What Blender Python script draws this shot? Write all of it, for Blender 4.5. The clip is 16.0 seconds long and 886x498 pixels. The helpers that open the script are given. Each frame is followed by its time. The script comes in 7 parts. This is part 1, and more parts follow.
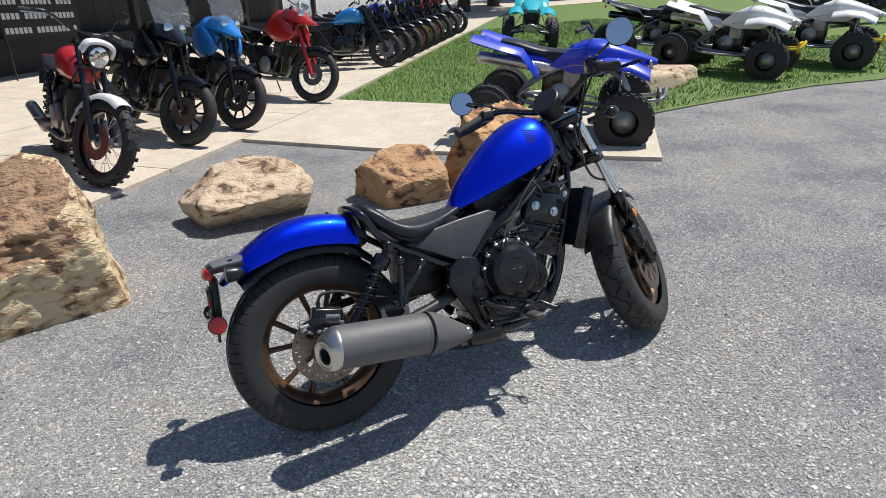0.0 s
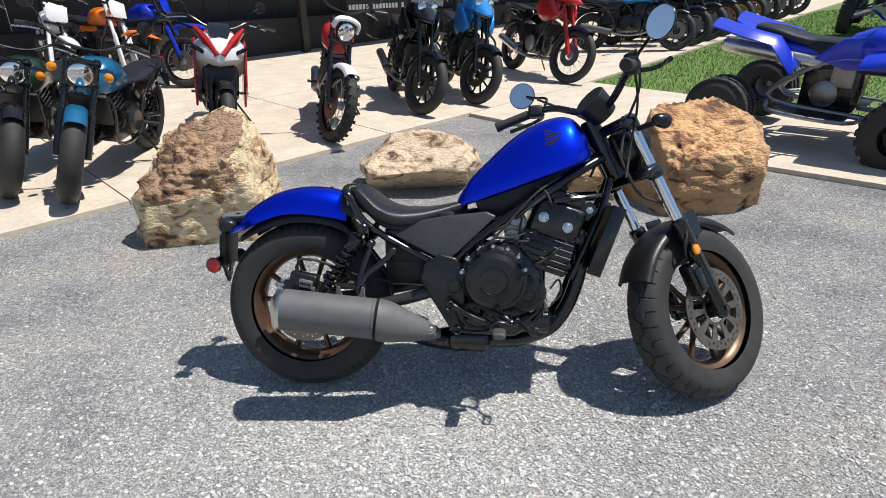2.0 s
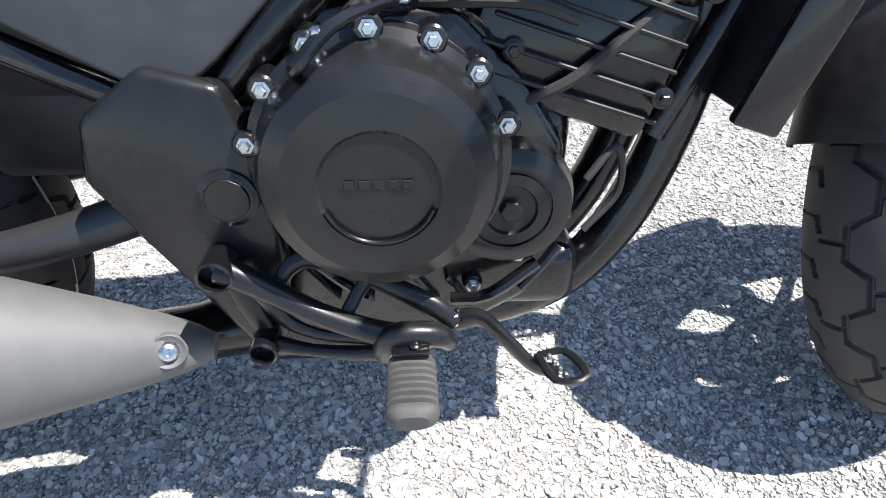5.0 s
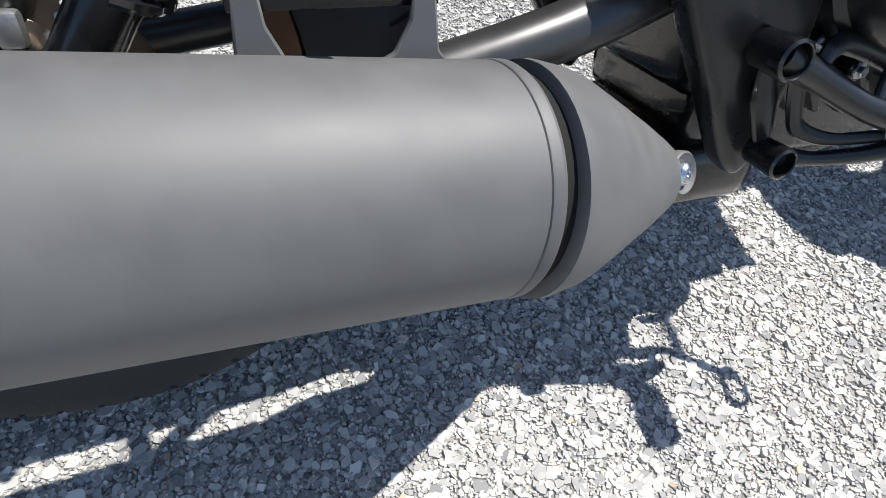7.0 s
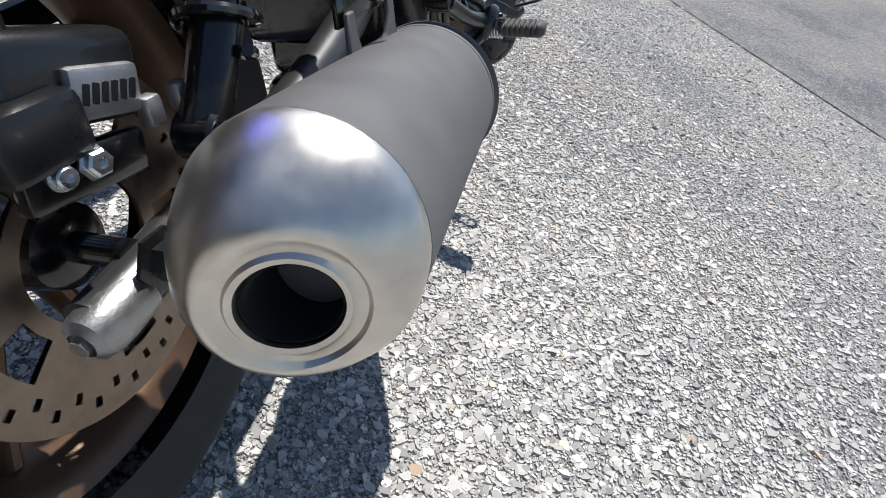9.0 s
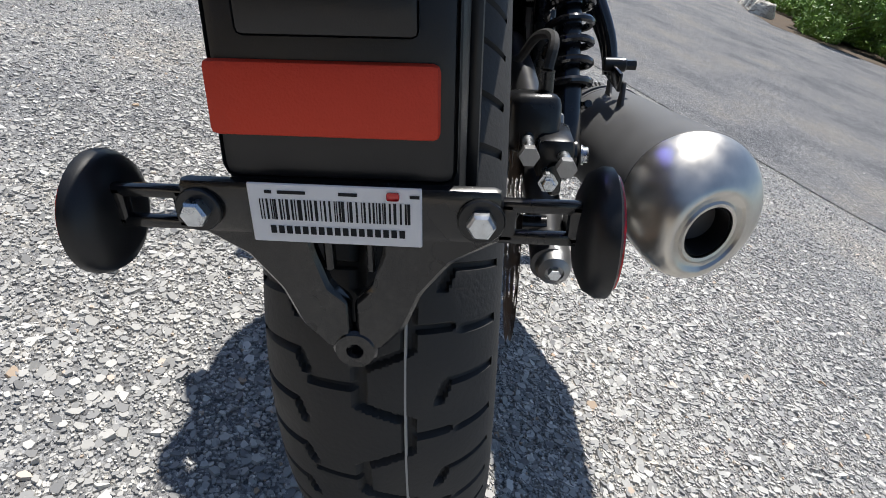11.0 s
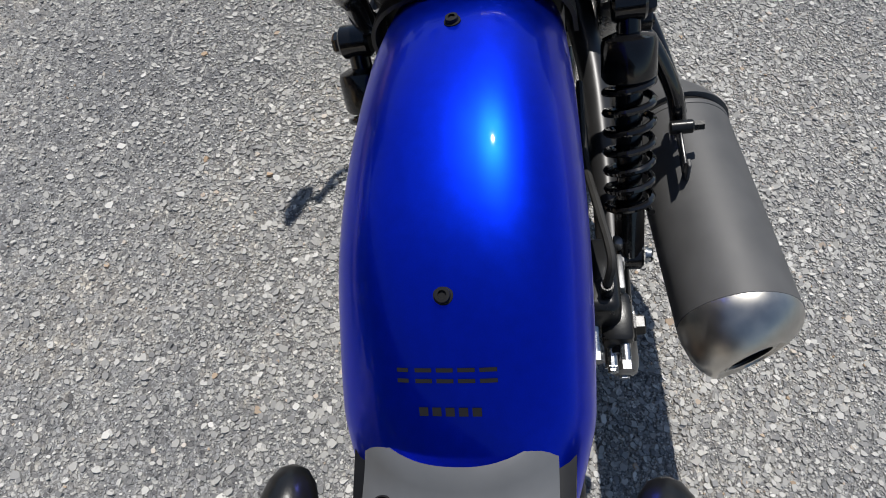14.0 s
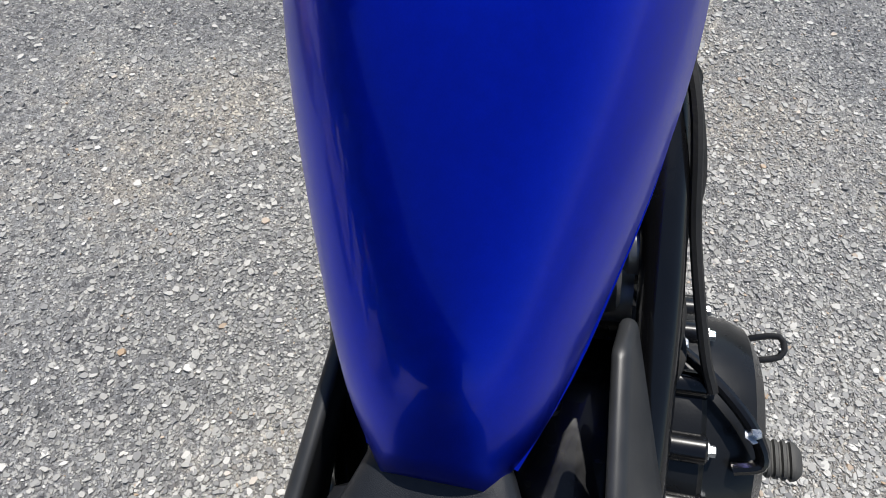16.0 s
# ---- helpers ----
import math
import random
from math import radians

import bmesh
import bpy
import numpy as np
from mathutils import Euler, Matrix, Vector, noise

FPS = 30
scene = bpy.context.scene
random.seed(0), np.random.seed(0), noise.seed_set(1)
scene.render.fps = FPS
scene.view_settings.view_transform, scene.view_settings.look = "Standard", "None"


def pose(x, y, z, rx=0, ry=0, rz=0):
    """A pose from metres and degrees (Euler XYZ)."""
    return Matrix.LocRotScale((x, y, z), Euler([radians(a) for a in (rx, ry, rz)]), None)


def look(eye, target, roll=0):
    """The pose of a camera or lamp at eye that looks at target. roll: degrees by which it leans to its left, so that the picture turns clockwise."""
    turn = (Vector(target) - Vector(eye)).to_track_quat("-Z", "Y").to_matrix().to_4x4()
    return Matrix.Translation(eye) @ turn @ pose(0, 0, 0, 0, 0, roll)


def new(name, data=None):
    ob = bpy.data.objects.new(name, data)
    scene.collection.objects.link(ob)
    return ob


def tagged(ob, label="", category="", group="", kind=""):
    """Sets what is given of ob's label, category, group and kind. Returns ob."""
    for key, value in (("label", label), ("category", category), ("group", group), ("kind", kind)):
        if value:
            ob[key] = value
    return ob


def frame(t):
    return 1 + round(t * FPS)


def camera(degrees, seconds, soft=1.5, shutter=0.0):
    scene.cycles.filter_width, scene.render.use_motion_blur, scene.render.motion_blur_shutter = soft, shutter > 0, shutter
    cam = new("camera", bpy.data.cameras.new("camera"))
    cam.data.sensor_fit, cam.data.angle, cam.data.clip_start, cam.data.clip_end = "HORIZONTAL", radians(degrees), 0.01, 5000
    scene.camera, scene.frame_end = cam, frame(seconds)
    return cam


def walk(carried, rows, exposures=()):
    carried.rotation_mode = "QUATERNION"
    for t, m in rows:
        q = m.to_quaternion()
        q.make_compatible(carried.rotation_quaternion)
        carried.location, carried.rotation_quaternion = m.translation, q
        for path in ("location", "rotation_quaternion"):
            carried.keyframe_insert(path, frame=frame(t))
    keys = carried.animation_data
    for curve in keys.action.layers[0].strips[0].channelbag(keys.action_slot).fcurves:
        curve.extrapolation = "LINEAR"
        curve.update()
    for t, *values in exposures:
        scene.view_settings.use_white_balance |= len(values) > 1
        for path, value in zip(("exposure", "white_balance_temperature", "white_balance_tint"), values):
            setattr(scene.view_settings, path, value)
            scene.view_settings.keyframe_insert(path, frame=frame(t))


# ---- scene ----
cam = camera(74.0, 16.0, soft=0.9)
PATH = [
    (0, (-0.396, -1.729, 1.416), (0.414, -0.072, 0.642), -0.9),
    (0.5, (-0.097, -1.832, 1.426), (0.409, -0.059, 0.65), -0.7),
    (1, (0.257, -1.859, 1.446), (0.439, -0.042, 0.631), 0.9),
    (1.5, (0.526, -1.91, 1.441), (0.485, -0.087, 0.619), 0.1),
    (2, (0.717, -1.862, 1.42), (0.535, -0.045, 0.604), -1.6),
    (2.5, (0.802, -1.643, 1.371), (0.629, 0.146, 0.494), -0.7),
    (3, (0.821, -1.36, 1.292), (0.651, 0.374, 0.311), -1.8),
    (3.2, (0.804, -1.243, 1.262), (0.678, 0.482, 0.257), -2.0),
    (5.3, (0.715, -0.378, 0.719), (0.851, 0.845, -0.857), 2.0),
    (5.5, (0.69, -0.355, 0.661), (0.863, 0.79, -0.97), 2.9),
    (6, (0.532, -0.381, 0.613), (0.847, 0.774, -0.989), 5.0),
    (6.5, (0.359, -0.391, 0.641), (0.77, 0.822, -0.895), 6.3),
    (7, (0.162, -0.368, 0.623), (0.752, 0.776, -0.908), 11.7),
    (7.5, (0.02, -0.341, 0.629), (0.788, 0.682, -0.909), 16.1),
    (8, (-0.086, -0.296, 0.627), (1.062, 0.37, -0.869), 21.2),
    (8.2, (-0.119, -0.298, 0.642), (1.149, 0.248, -0.805), 20.2),
    (10.3, (-0.479, -0.044, 0.577), (1.325, -0.167, -0.279), 13.9),
    (10.5, (-0.52, 0.002, 0.576), (1.274, -0.123, -0.299), 16.1),
    (11, (-0.562, 0.101, 0.598), (1.184, -0.037, -0.368), 18.3),
    (11.5, (-0.56, 0.138, 0.635), (1.162, -0.066, -0.361), 18.6),
    (12, (-0.544, 0.169, 0.71), (1.128, -0.058, -0.363), 17.6),
    (12.5, (-0.521, 0.206, 0.777), (1.042, -0.053, -0.444), 18.4),
    (13, (-0.486, 0.228, 0.879), (0.786, -0.086, -0.631), 19.3),
    (13.5, (-0.417, 0.227, 0.959), (0.632, 0.013, -0.73), 15.9),
    (14, (-0.278, 0.201, 1.067), (0.65, 0.184, -0.704), 5.1),
    (14.5, (-0.116, 0.173, 1.104), (0.786, 0.236, -0.68), -1.2),
    (15, (0.095, 0.193, 1.097), (1.003, 0.21, -0.685), -1.0),
    (15.5, (0.28, 0.213, 1.07), (1.207, 0.203, -0.702), 2.4),
    (16, (0.522, 0.188, 1.067), (1.486, 0.321, -0.682), 5.2),
]
EXPOSURES = [(0, 0.05), (1, 0.15), (2, 0.2), (3, 0.25), (5.3, 1.25), (6.5, 0.75), (7.5, 0.62), (8.2, 0.38), (10.3, 0.33), (11, 0.27), (12.5, 0.05), (13.5, -0.35), (14.5, -0.35), (16, -0.1)]
walk(cam, [(t, look(eye, target, roll)) for t, eye, target, roll in PATH], EXPOSURES)

# ---- sky, sun, exposure ----
SUN = Vector((0.45, 0.035, 1.0)).normalized()
world = bpy.data.worlds.new("sky")
scene.world = world
world.use_nodes = True
wn = world.node_tree
sky = wn.nodes.new("ShaderNodeTexSky")
sky.sky_type = "NISHITA"
sky.sun_disc = False
sky.sun_elevation = math.asin(SUN.z)
sky.sun_rotation = math.atan2(SUN.x, SUN.y)
sky.air_density, sky.dust_density, sky.ozone_density = 1.0, 0.4, 1.2
wn.nodes["Background"].inputs["Strength"].default_value = 0.094
wn.links.new(sky.outputs["Color"], wn.nodes["Background"].inputs["Color"])
sun = new("sun", bpy.data.lights.new("sun", "SUN"))
sun.data.energy, sun.data.angle, sun.data.color = 4.6, radians(0.55), (1.0, 0.965, 0.91)
sun.matrix_world = look(SUN * 30, (0, 0, 0))

# ---- materials ----


def mat(name, color, rough=0.5, metal=0.0, coat=0.0, grain=0.0, scale=40.0, bump=0.0, bump_scale=200.0, alpha=None):
    """A plain surface with soft mottling at two scales and fine relief."""
    m = bpy.data.materials.new(name)
    m.use_nodes = True
    n, l = m.node_tree.nodes, m.node_tree.links
    b = n["Principled BSDF"]
    b.inputs["Roughness"].default_value, b.inputs["Metallic"].default_value = rough, metal
    b.inputs["Coat Weight"].default_value, b.inputs["Coat Roughness"].default_value = coat, 0.04
    b.inputs["Base Color"].default_value = (*color, 1)
    co = n.new("ShaderNodeTexCoord")
    if grain:
        a, c = n.new("ShaderNodeTexNoise"), n.new("ShaderNodeTexNoise")
        for node, s in ((a, scale), (c, scale * 0.13)):
            node.inputs["Scale"].default_value, node.inputs["Detail"].default_value = s, 6
            l.new(co.outputs["Object"], node.inputs["Vector"])
        add = n.new("ShaderNodeMath")
        add.operation = "ADD"
        l.new(a.outputs["Fac"], add.inputs[0]), l.new(c.outputs["Fac"], add.inputs[1])
        r = n.new("ShaderNodeMapRange")
        for k, v in (("From Min", 0.7), ("From Max", 1.3), ("To Min", 1 - grain), ("To Max", 1 + grain)):
            r.inputs[k].default_value = v
        l.new(add.outputs[0], r.inputs["Value"])
        mx = n.new("ShaderNodeMix")
        mx.data_type, mx.blend_type = "RGBA", "MULTIPLY"
        mx.inputs["Factor"].default_value = 1
        mx.inputs["A"].default_value = (*color, 1)
        l.new(r.outputs["Result"], mx.inputs["B"])
        l.new(mx.outputs["Result"], b.inputs["Base Color"])
        rr = n.new("ShaderNodeMapRange")
        for k, v in (("From Min", 0.7), ("From Max", 1.3), ("To Min", max(0.02, rough - 0.5 * grain)), ("To Max", min(1, rough + 0.5 * grain))):
            rr.inputs[k].default_value = v
        l.new(add.outputs[0], rr.inputs["Value"]), l.new(rr.outputs["Result"], b.inputs["Roughness"])
    if bump:
        t, bp = n.new("ShaderNodeTexNoise"), n.new("ShaderNodeBump")
        t.inputs["Scale"].default_value, t.inputs["Detail"].default_value = bump_scale, 4
        bp.inputs["Strength"].default_value, bp.inputs["Distance"].default_value = bump, 0.002
        l.new(co.outputs["Object"], t.inputs["Vector"]), l.new(t.outputs["Fac"], bp.inputs["Height"]), l.new(bp.outputs["Normal"], b.inputs["Normal"])
    return m


def ramp(n, stops):
    r = n.new("ShaderNodeValToRGB")
    while len(r.color_ramp.elements) < len(stops):
        r.color_ramp.elements.new(0.5)
    for e, (p, c) in zip(r.color_ramp.elements, stops):
        e.position, e.color = p, (*c, 1)
    return r


def asphalt_mat(name, stones, dark, seed=0.0):
    """Worn asphalt: pale aggregate of two sizes in a darker binder, with wide stains."""
    m = bpy.data.materials.new(name)
    m.use_nodes = True
    n, l = m.node_tree.nodes, m.node_tree.links
    b = n["Principled BSDF"]
    b.inputs["Roughness"].default_value = 0.85
    b.inputs["Specular IOR Level"].default_value = 0.25
    co = n.new("ShaderNodeTexCoord")
    wob = n.new("ShaderNodeTexNoise")
    wob.inputs["Scale"].default_value, wob.inputs["Detail"].default_value = 140, 2
    mv = n.new("ShaderNodeMix")
    mv.data_type, mv.blend_type = "RGBA", "LINEAR_LIGHT"
    mv.inputs["Factor"].default_value = 0.006
    l.new(co.outputs["Object"], wob.inputs["Vector"])
    l.new(co.outputs["Object"], mv.inputs["A"]), l.new(wob.outputs["Color"], mv.inputs["B"])
    v1, v2 = n.new("ShaderNodeTexVoronoi"), n.new("ShaderNodeTexVoronoi")
    for v, s in ((v1, 118), (v2, 330)):
        v.inputs["Scale"].default_value = s
        l.new(mv.outputs["Result"], v.inputs["Vector"])
    sep = n.new("ShaderNodeSeparateColor")
    l.new(v1.outputs["Color"], sep.inputs["Color"])
    r1 = ramp(n, stones)
    l.new(sep.outputs["Red"], r1.inputs["Fac"])
    sep2 = n.new("ShaderNodeSeparateColor")
    l.new(v2.outputs["Color"], sep2.inputs["Color"])
    r2 = ramp(n, [(0, dark), (0.6, tuple(c * 1.9 for c in dark)), (1, tuple(c * 3.2 for c in dark))])
    l.new(sep2.outputs["Green"], r2.inputs["Fac"])
    pick = n.new("ShaderNodeMapRange")
    for k, v in (("From Min", 0.24), ("From Max", 0.32), ("To Min", 0.0), ("To Max", 1.0)):
        pick.inputs[k].default_value = v
    l.new(sep.outputs["Blue"], pick.inputs["Value"])
    edge = n.new("ShaderNodeMapRange")
    for k, v in (("From Min", 0.0045), ("From Max", 0.0062), ("To Min", 1.0), ("To Max", 0.25)):
        edge.inputs[k].default_value = v
    l.new(v1.outputs["Distance"], edge.inputs["Value"])
    edge.inputs["From Min"].default_value, edge.inputs["From Max"].default_value = 0.42, 0.62
    mul = n.new("ShaderNodeMath")
    mul.operation = "MULTIPLY"
    l.new(pick.outputs["Result"], mul.inputs[0]), l.new(edge.outputs["Result"], mul.inputs[1])
    mx = n.new("ShaderNodeMix")
    mx.data_type = "RGBA"
    l.new(mul.outputs[0], mx.inputs["Factor"]), l.new(r2.outputs["Color"], mx.inputs["A"]), l.new(r1.outputs["Color"], mx.inputs["B"])
    big = n.new("ShaderNodeTexNoise")
    big.inputs["Scale"].default_value, big.inputs["Detail"].default_value = 1.7, 5
    l.new(co.outputs["Object"], big.inputs["Vector"])
    r3 = ramp(n, [(0.28, (0.66, 0.67, 0.70)), (0.5, (1, 1, 1)), (0.72, (1.22, 1.14, 1.03))])
    mid = n.new("ShaderNodeTexNoise")
    mid.inputs["Scale"].default_value, mid.inputs["Detail"].default_value = 26, 7
    mid.inputs["Roughness"].default_value = 0.75
    l.new(co.outputs["Object"], mid.inputs["Vector"])
    both = n.new("ShaderNodeMath")
    both.operation = "MULTIPLY_ADD"
    both.inputs[1].default_value = 0.8
    less = n.new("ShaderNodeMath")
    less.operation = "SUBTRACT"
    less.inputs[1].default_value = 0.4
    l.new(mid.outputs["Fac"], both.inputs[0]), l.new(big.outputs["Fac"], less.inputs[0]), l.new(less.outputs[0], both.inputs[2])
    l.new(both.outputs[0], r3.inputs["Fac"])
    st = n.new("ShaderNodeMix")
    st.data_type, st.blend_type = "RGBA", "MULTIPLY"
    st.inputs["Factor"].default_value = 1
    l.new(mx.outputs["Result"], st.inputs["A"]), l.new(r3.outputs["Color"], st.inputs["B"])
    l.new(st.outputs["Result"], b.inputs["Base Color"])
    bp = n.new("ShaderNodeBump")
    bp.inputs["Strength"].default_value, bp.inputs["Distance"].default_value = 0.9, 0.004
    inv = n.new("ShaderNodeMath")
    inv.operation = "ADD"
    l.new(mul.outputs[0], inv.inputs[0]), l.new(sep2.outputs["Red"], inv.inputs[1])
    l.new(inv.outputs[0], bp.inputs["Height"]), l.new(bp.outputs["Normal"], b.inputs["Normal"])
    return m


def rock_mat(name, pale, mid, deep):
    m = bpy.data.materials.new(name)
    m.use_nodes = True
    n, l = m.node_tree.nodes, m.node_tree.links
    b = n["Principled BSDF"]
    b.inputs["Roughness"].default_value = 0.8
    co = n.new("ShaderNodeTexCoord")
    a, c, w = n.new("ShaderNodeTexNoise"), n.new("ShaderNodeTexNoise"), n.new("ShaderNodeTexNoise")
    tilt = n.new("ShaderNodeMapping")
    tilt.inputs["Rotation"].default_value, tilt.inputs["Scale"].default_value = (0.5, 0.35, 0.2), (0.85, 0.95, 1.5)
    l.new(co.outputs["Object"], tilt.inputs["Vector"])
    for node, s, d, dist in ((a, 2.6, 8, 1.4), (c, 9, 9, 1.3), (w, 55, 5, 0.5)):
        node.inputs["Scale"].default_value, node.inputs["Detail"].default_value, node.inputs["Distortion"].default_value = s, d, dist
        l.new(tilt.outputs["Vector"], node.inputs["Vector"])
    r = ramp(n, [(0.25, deep), (0.36, mid), (0.47, pale), (0.72, tuple(min(1, x * 1.15) for x in pale))])
    add = n.new("ShaderNodeMath")
    add.operation = "MULTIPLY_ADD"
    # low bump noise also takes the deep colour, so crevice shade is painted
    add.inputs[1].default_value, add.inputs[2].default_value = 1.15, -0.59
    l.new(c.outputs["Fac"], add.inputs[0])
    s2 = n.new("ShaderNodeMath")
    l.new(a.outputs["Fac"], s2.inputs[0]), l.new(add.outputs[0], s2.inputs[1])
    l.new(s2.outputs[0], r.inputs["Fac"]), l.new(r.outputs["Color"], b.inputs["Base Color"])
    bp = n.new("ShaderNodeBump")
    bp.inputs["Strength"].default_value, bp.inputs["Distance"].default_value = 0.85, 0.022
    s3 = n.new("ShaderNodeMath")
    l.new(c.outputs["Fac"], s3.inputs[0]), l.new(w.outputs["Fac"], s3.inputs[1])
    l.new(s3.outputs[0], bp.inputs["Height"]), l.new(bp.outputs["Normal"], b.inputs["Normal"])
    return m


GRIT = [(0, (0.14, 0.14, 0.145)), (0.3, (0.30, 0.295, 0.29)), (0.65, (0.46, 0.45, 0.425)), (0.9, (0.66, 0.645, 0.61)), (1, (0.74, 0.72, 0.68))]
M_ASPHALT = asphalt_mat("worn_asphalt", GRIT, (0.165, 0.165, 0.164))
M_ROAD = asphalt_mat("dark_asphalt", [(0, (0.18, 0.18, 0.185)), (0.6, (0.29, 0.29, 0.29)), (1, (0.46, 0.45, 0.44))], (0.12, 0.12, 0.124))
M_CONCRETE = mat("concrete", (0.59, 0.51, 0.41), 0.85, grain=0.16, scale=30, bump=0.3, bump_scale=260)
M_GRASS = mat("grass_soil", (0.12, 0.19, 0.042), 0.9, grain=0.4, scale=60, bump=0.8, bump_scale=160)
M_BLADE = mat("grass_blades", (0.155, 0.27, 0.05), 0.6, grain=0.4, scale=8)
M_ROCK1 = rock_mat("ochre_rock", (0.70, 0.55, 0.34), (0.46, 0.29, 0.15), (0.11, 0.06, 0.04))
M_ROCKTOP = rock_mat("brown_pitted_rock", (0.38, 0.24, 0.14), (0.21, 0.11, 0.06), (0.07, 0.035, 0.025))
# a lighter copy of M_ROCK3 that paints sunlight onto top faces
M_ROCKLIT = rock_mat("sunlit_orange_rock", (0.68, 0.40, 0.19), (0.50, 0.25, 0.11), (0.17, 0.08, 0.045))
M_ROCK2 = rock_mat("grey_tan_rock", (0.64, 0.50, 0.34), (0.42, 0.28, 0.17), (0.12, 0.075, 0.05))
M_ROCK3 = rock_mat("orange_rock", (0.50, 0.30, 0.15), (0.33, 0.165, 0.075), (0.07, 0.035, 0.025))
M_BLUE = mat("blue_metallic_paint", (0.0, 0.028, 0.80), 0.36, metal=0.97, coat=0.38, grain=0.05, scale=900)
M_BLACK = mat("satin_black_paint", (0.006, 0.006, 0.007), 0.24, coat=0.4, grain=0.15, scale=50)
M_GLOSS = mat("gloss_black_paint", (0.01, 0.01, 0.011), 0.12, coat=0.6)
M_MATT = mat("matt_black_plastic", (0.010, 0.010, 0.011), 0.42, grain=0.2, scale=60, bump=0.06, bump_scale=1200)
M_GREYBLK = mat("dark_grey_satin_paint", (0.016, 0.0165, 0.0175), 0.30, metal=0.25, coat=0.2, grain=0.12, scale=40, bump=0.06, bump_scale=500)
M_MUFFLER = mat("satin_grey_heat_paint", (0.125, 0.125, 0.126), 0.60, metal=0.2, grain=0.12, scale=30, bump=0.02, bump_scale=1500)
M_TAILGREY = mat("satin_grey_plastic", (0.17, 0.175, 0.18), 0.38, metal=0.2, grain=0.08, scale=40, bump=0.04, bump_scale=1800)
M_SIDE = mat("grey_black_moulded_plastic", (0.035, 0.037, 0.040), 0.40, grain=0.12, scale=50, bump=0.05, bump_scale=1500)
M_SATIN = mat("satin_dark_steel", (0.075, 0.075, 0.077), 0.34, metal=0.6, grain=0.1, scale=40)
M_DISC = mat("worn_disc_steel", (0.26, 0.21, 0.17), 0.4, metal=1.0, grain=0.25, scale=50)
M_RUBBER = mat("black_rubber", (0.03, 0.029, 0.028), 0.7, grain=0.3, scale=30, bump=0.2, bump_scale=300)
M_SEAT = mat("black_leatherette", (0.017, 0.019, 0.023), 0.37, grain=0.12, scale=60, bump=0.2, bump_scale=1500)
M_BRONZE = mat("bronze_brown_wheel_paint", (0.13, 0.075, 0.045), 0.38, metal=0.5, grain=0.15, scale=30)
M_STEEL = mat("brushed_steel", (0.66, 0.63, 0.58), 0.36, metal=1.0, grain=0.12, scale=60, bump=0.012, bump_scale=1500)
M_CHROME = mat("chrome", (0.8, 0.8, 0.82), 0.08, metal=1.0)
M_BOLT = mat("zinc_bolt", (0.62, 0.65, 0.68), 0.3, metal=1.0, grain=0.2, scale=300)
M_ALLOY = mat("cast_alloy", (0.34, 0.34, 0.34), 0.42, metal=0.9, grain=0.2, scale=60, bump=0.15, bump_scale=400)
M_RED = mat("red_lens", (0.5, 0.005, 0.007), 0.14, coat=0.7, grain=0.25, scale=160, bump=0.35, bump_scale=420)
M_REDREFL = mat("red_reflector", (0.6, 0.04, 0.012), 0.6, coat=0.0, bump=0.3, bump_scale=900)
M_AMBER = mat("amber_lens", (0.9, 0.28, 0.01), 0.15, coat=0.8)
M_LENS = mat("clear_smoked_lens", (0.20, 0.20, 0.195), 0.18, coat=1.0, grain=0.3, scale=120, bump=0.4, bump_scale=350)
M_MIRROR = mat("mirror_glass", (0.9, 0.92, 0.95), 0.01, metal=1.0)
M_WHITE = mat("white_label", (0.78, 0.78, 0.8), 0.5)
M_INK = mat("black_ink", (0.008, 0.008, 0.01), 0.85)
# near-black for the outlet bore and the muffler's joint gap
M_HOLE = mat("recess_black", (0.004, 0.004, 0.004), 0.9)

# ---- mesh helpers ----


def part(name, bm, material, parent=None, label="", sharp=35, xf=None):
    """Links a bmesh as one mesh object under a thing or under a part."""
    if xf is not None:
        bm.transform(xf)
    bmesh.ops.recalc_face_normals(bm, faces=bm.faces)
    me = bpy.data.meshes.new(name)
    for f in bm.faces:
        f.smooth = True
    bm.to_mesh(me)
    bm.free()
    me.set_sharp_from_angle(angle=radians(sharp))
    me.materials.append(material)
    ob = new(name, me)
    if parent is not None:
        ob.parent = parent
    if label:
        ob["label"] = label
    return ob


def thing(name, m, label, category, group="", kind=""):
    e = new(name)
    e.matrix_basis = m
    e.empty_display_size = 0.1
    return tagged(e, label, category, group, kind)


def join(*bms):
    out = bms[0]
    for b in bms[1:]:
        me = bpy.data.meshes.new("tmp")
        b.to_mesh(me)
        b.free()
        out.from_mesh(me)
        bpy.data.meshes.remove(me)
    return out


def loft(rings, cap=True, closed=True):
    bm = bmesh.new()
    vs = [[bm.verts.new(p) for p in r] for r in rings]
    n = len(vs[0])
    for a, b in zip(vs, vs[1:]):
        for i in range(n if closed else n - 1):
            j = (i + 1) % n
            bm.faces.new((a[i], a[j], b[j], b[i]))
    if cap and closed:
        bm.faces.new(vs[0][::-1]), bm.faces.new(vs[-1])
    return bm


def smooth_line(pts, step=6):
    """Points on a smooth line through pts."""
    p = [Vector([float(x) for x in q]) for q in pts]
    p = [2 * p[0] - p[1], *p, 2 * p[-1] - p[-2]]
    out = []
    for a, b, c, d in zip(p, p[1:], p[2:], p[3:]):
        for k in range(step):
            t = k / step
            out.append(0.5 * (2 * b + (c - a) * t + (2 * a - 5 * b + 4 * c - d) * t * t + (3 * b - a - 3 * c + d) * t ** 3))
    out.append(p[-2])
    return out


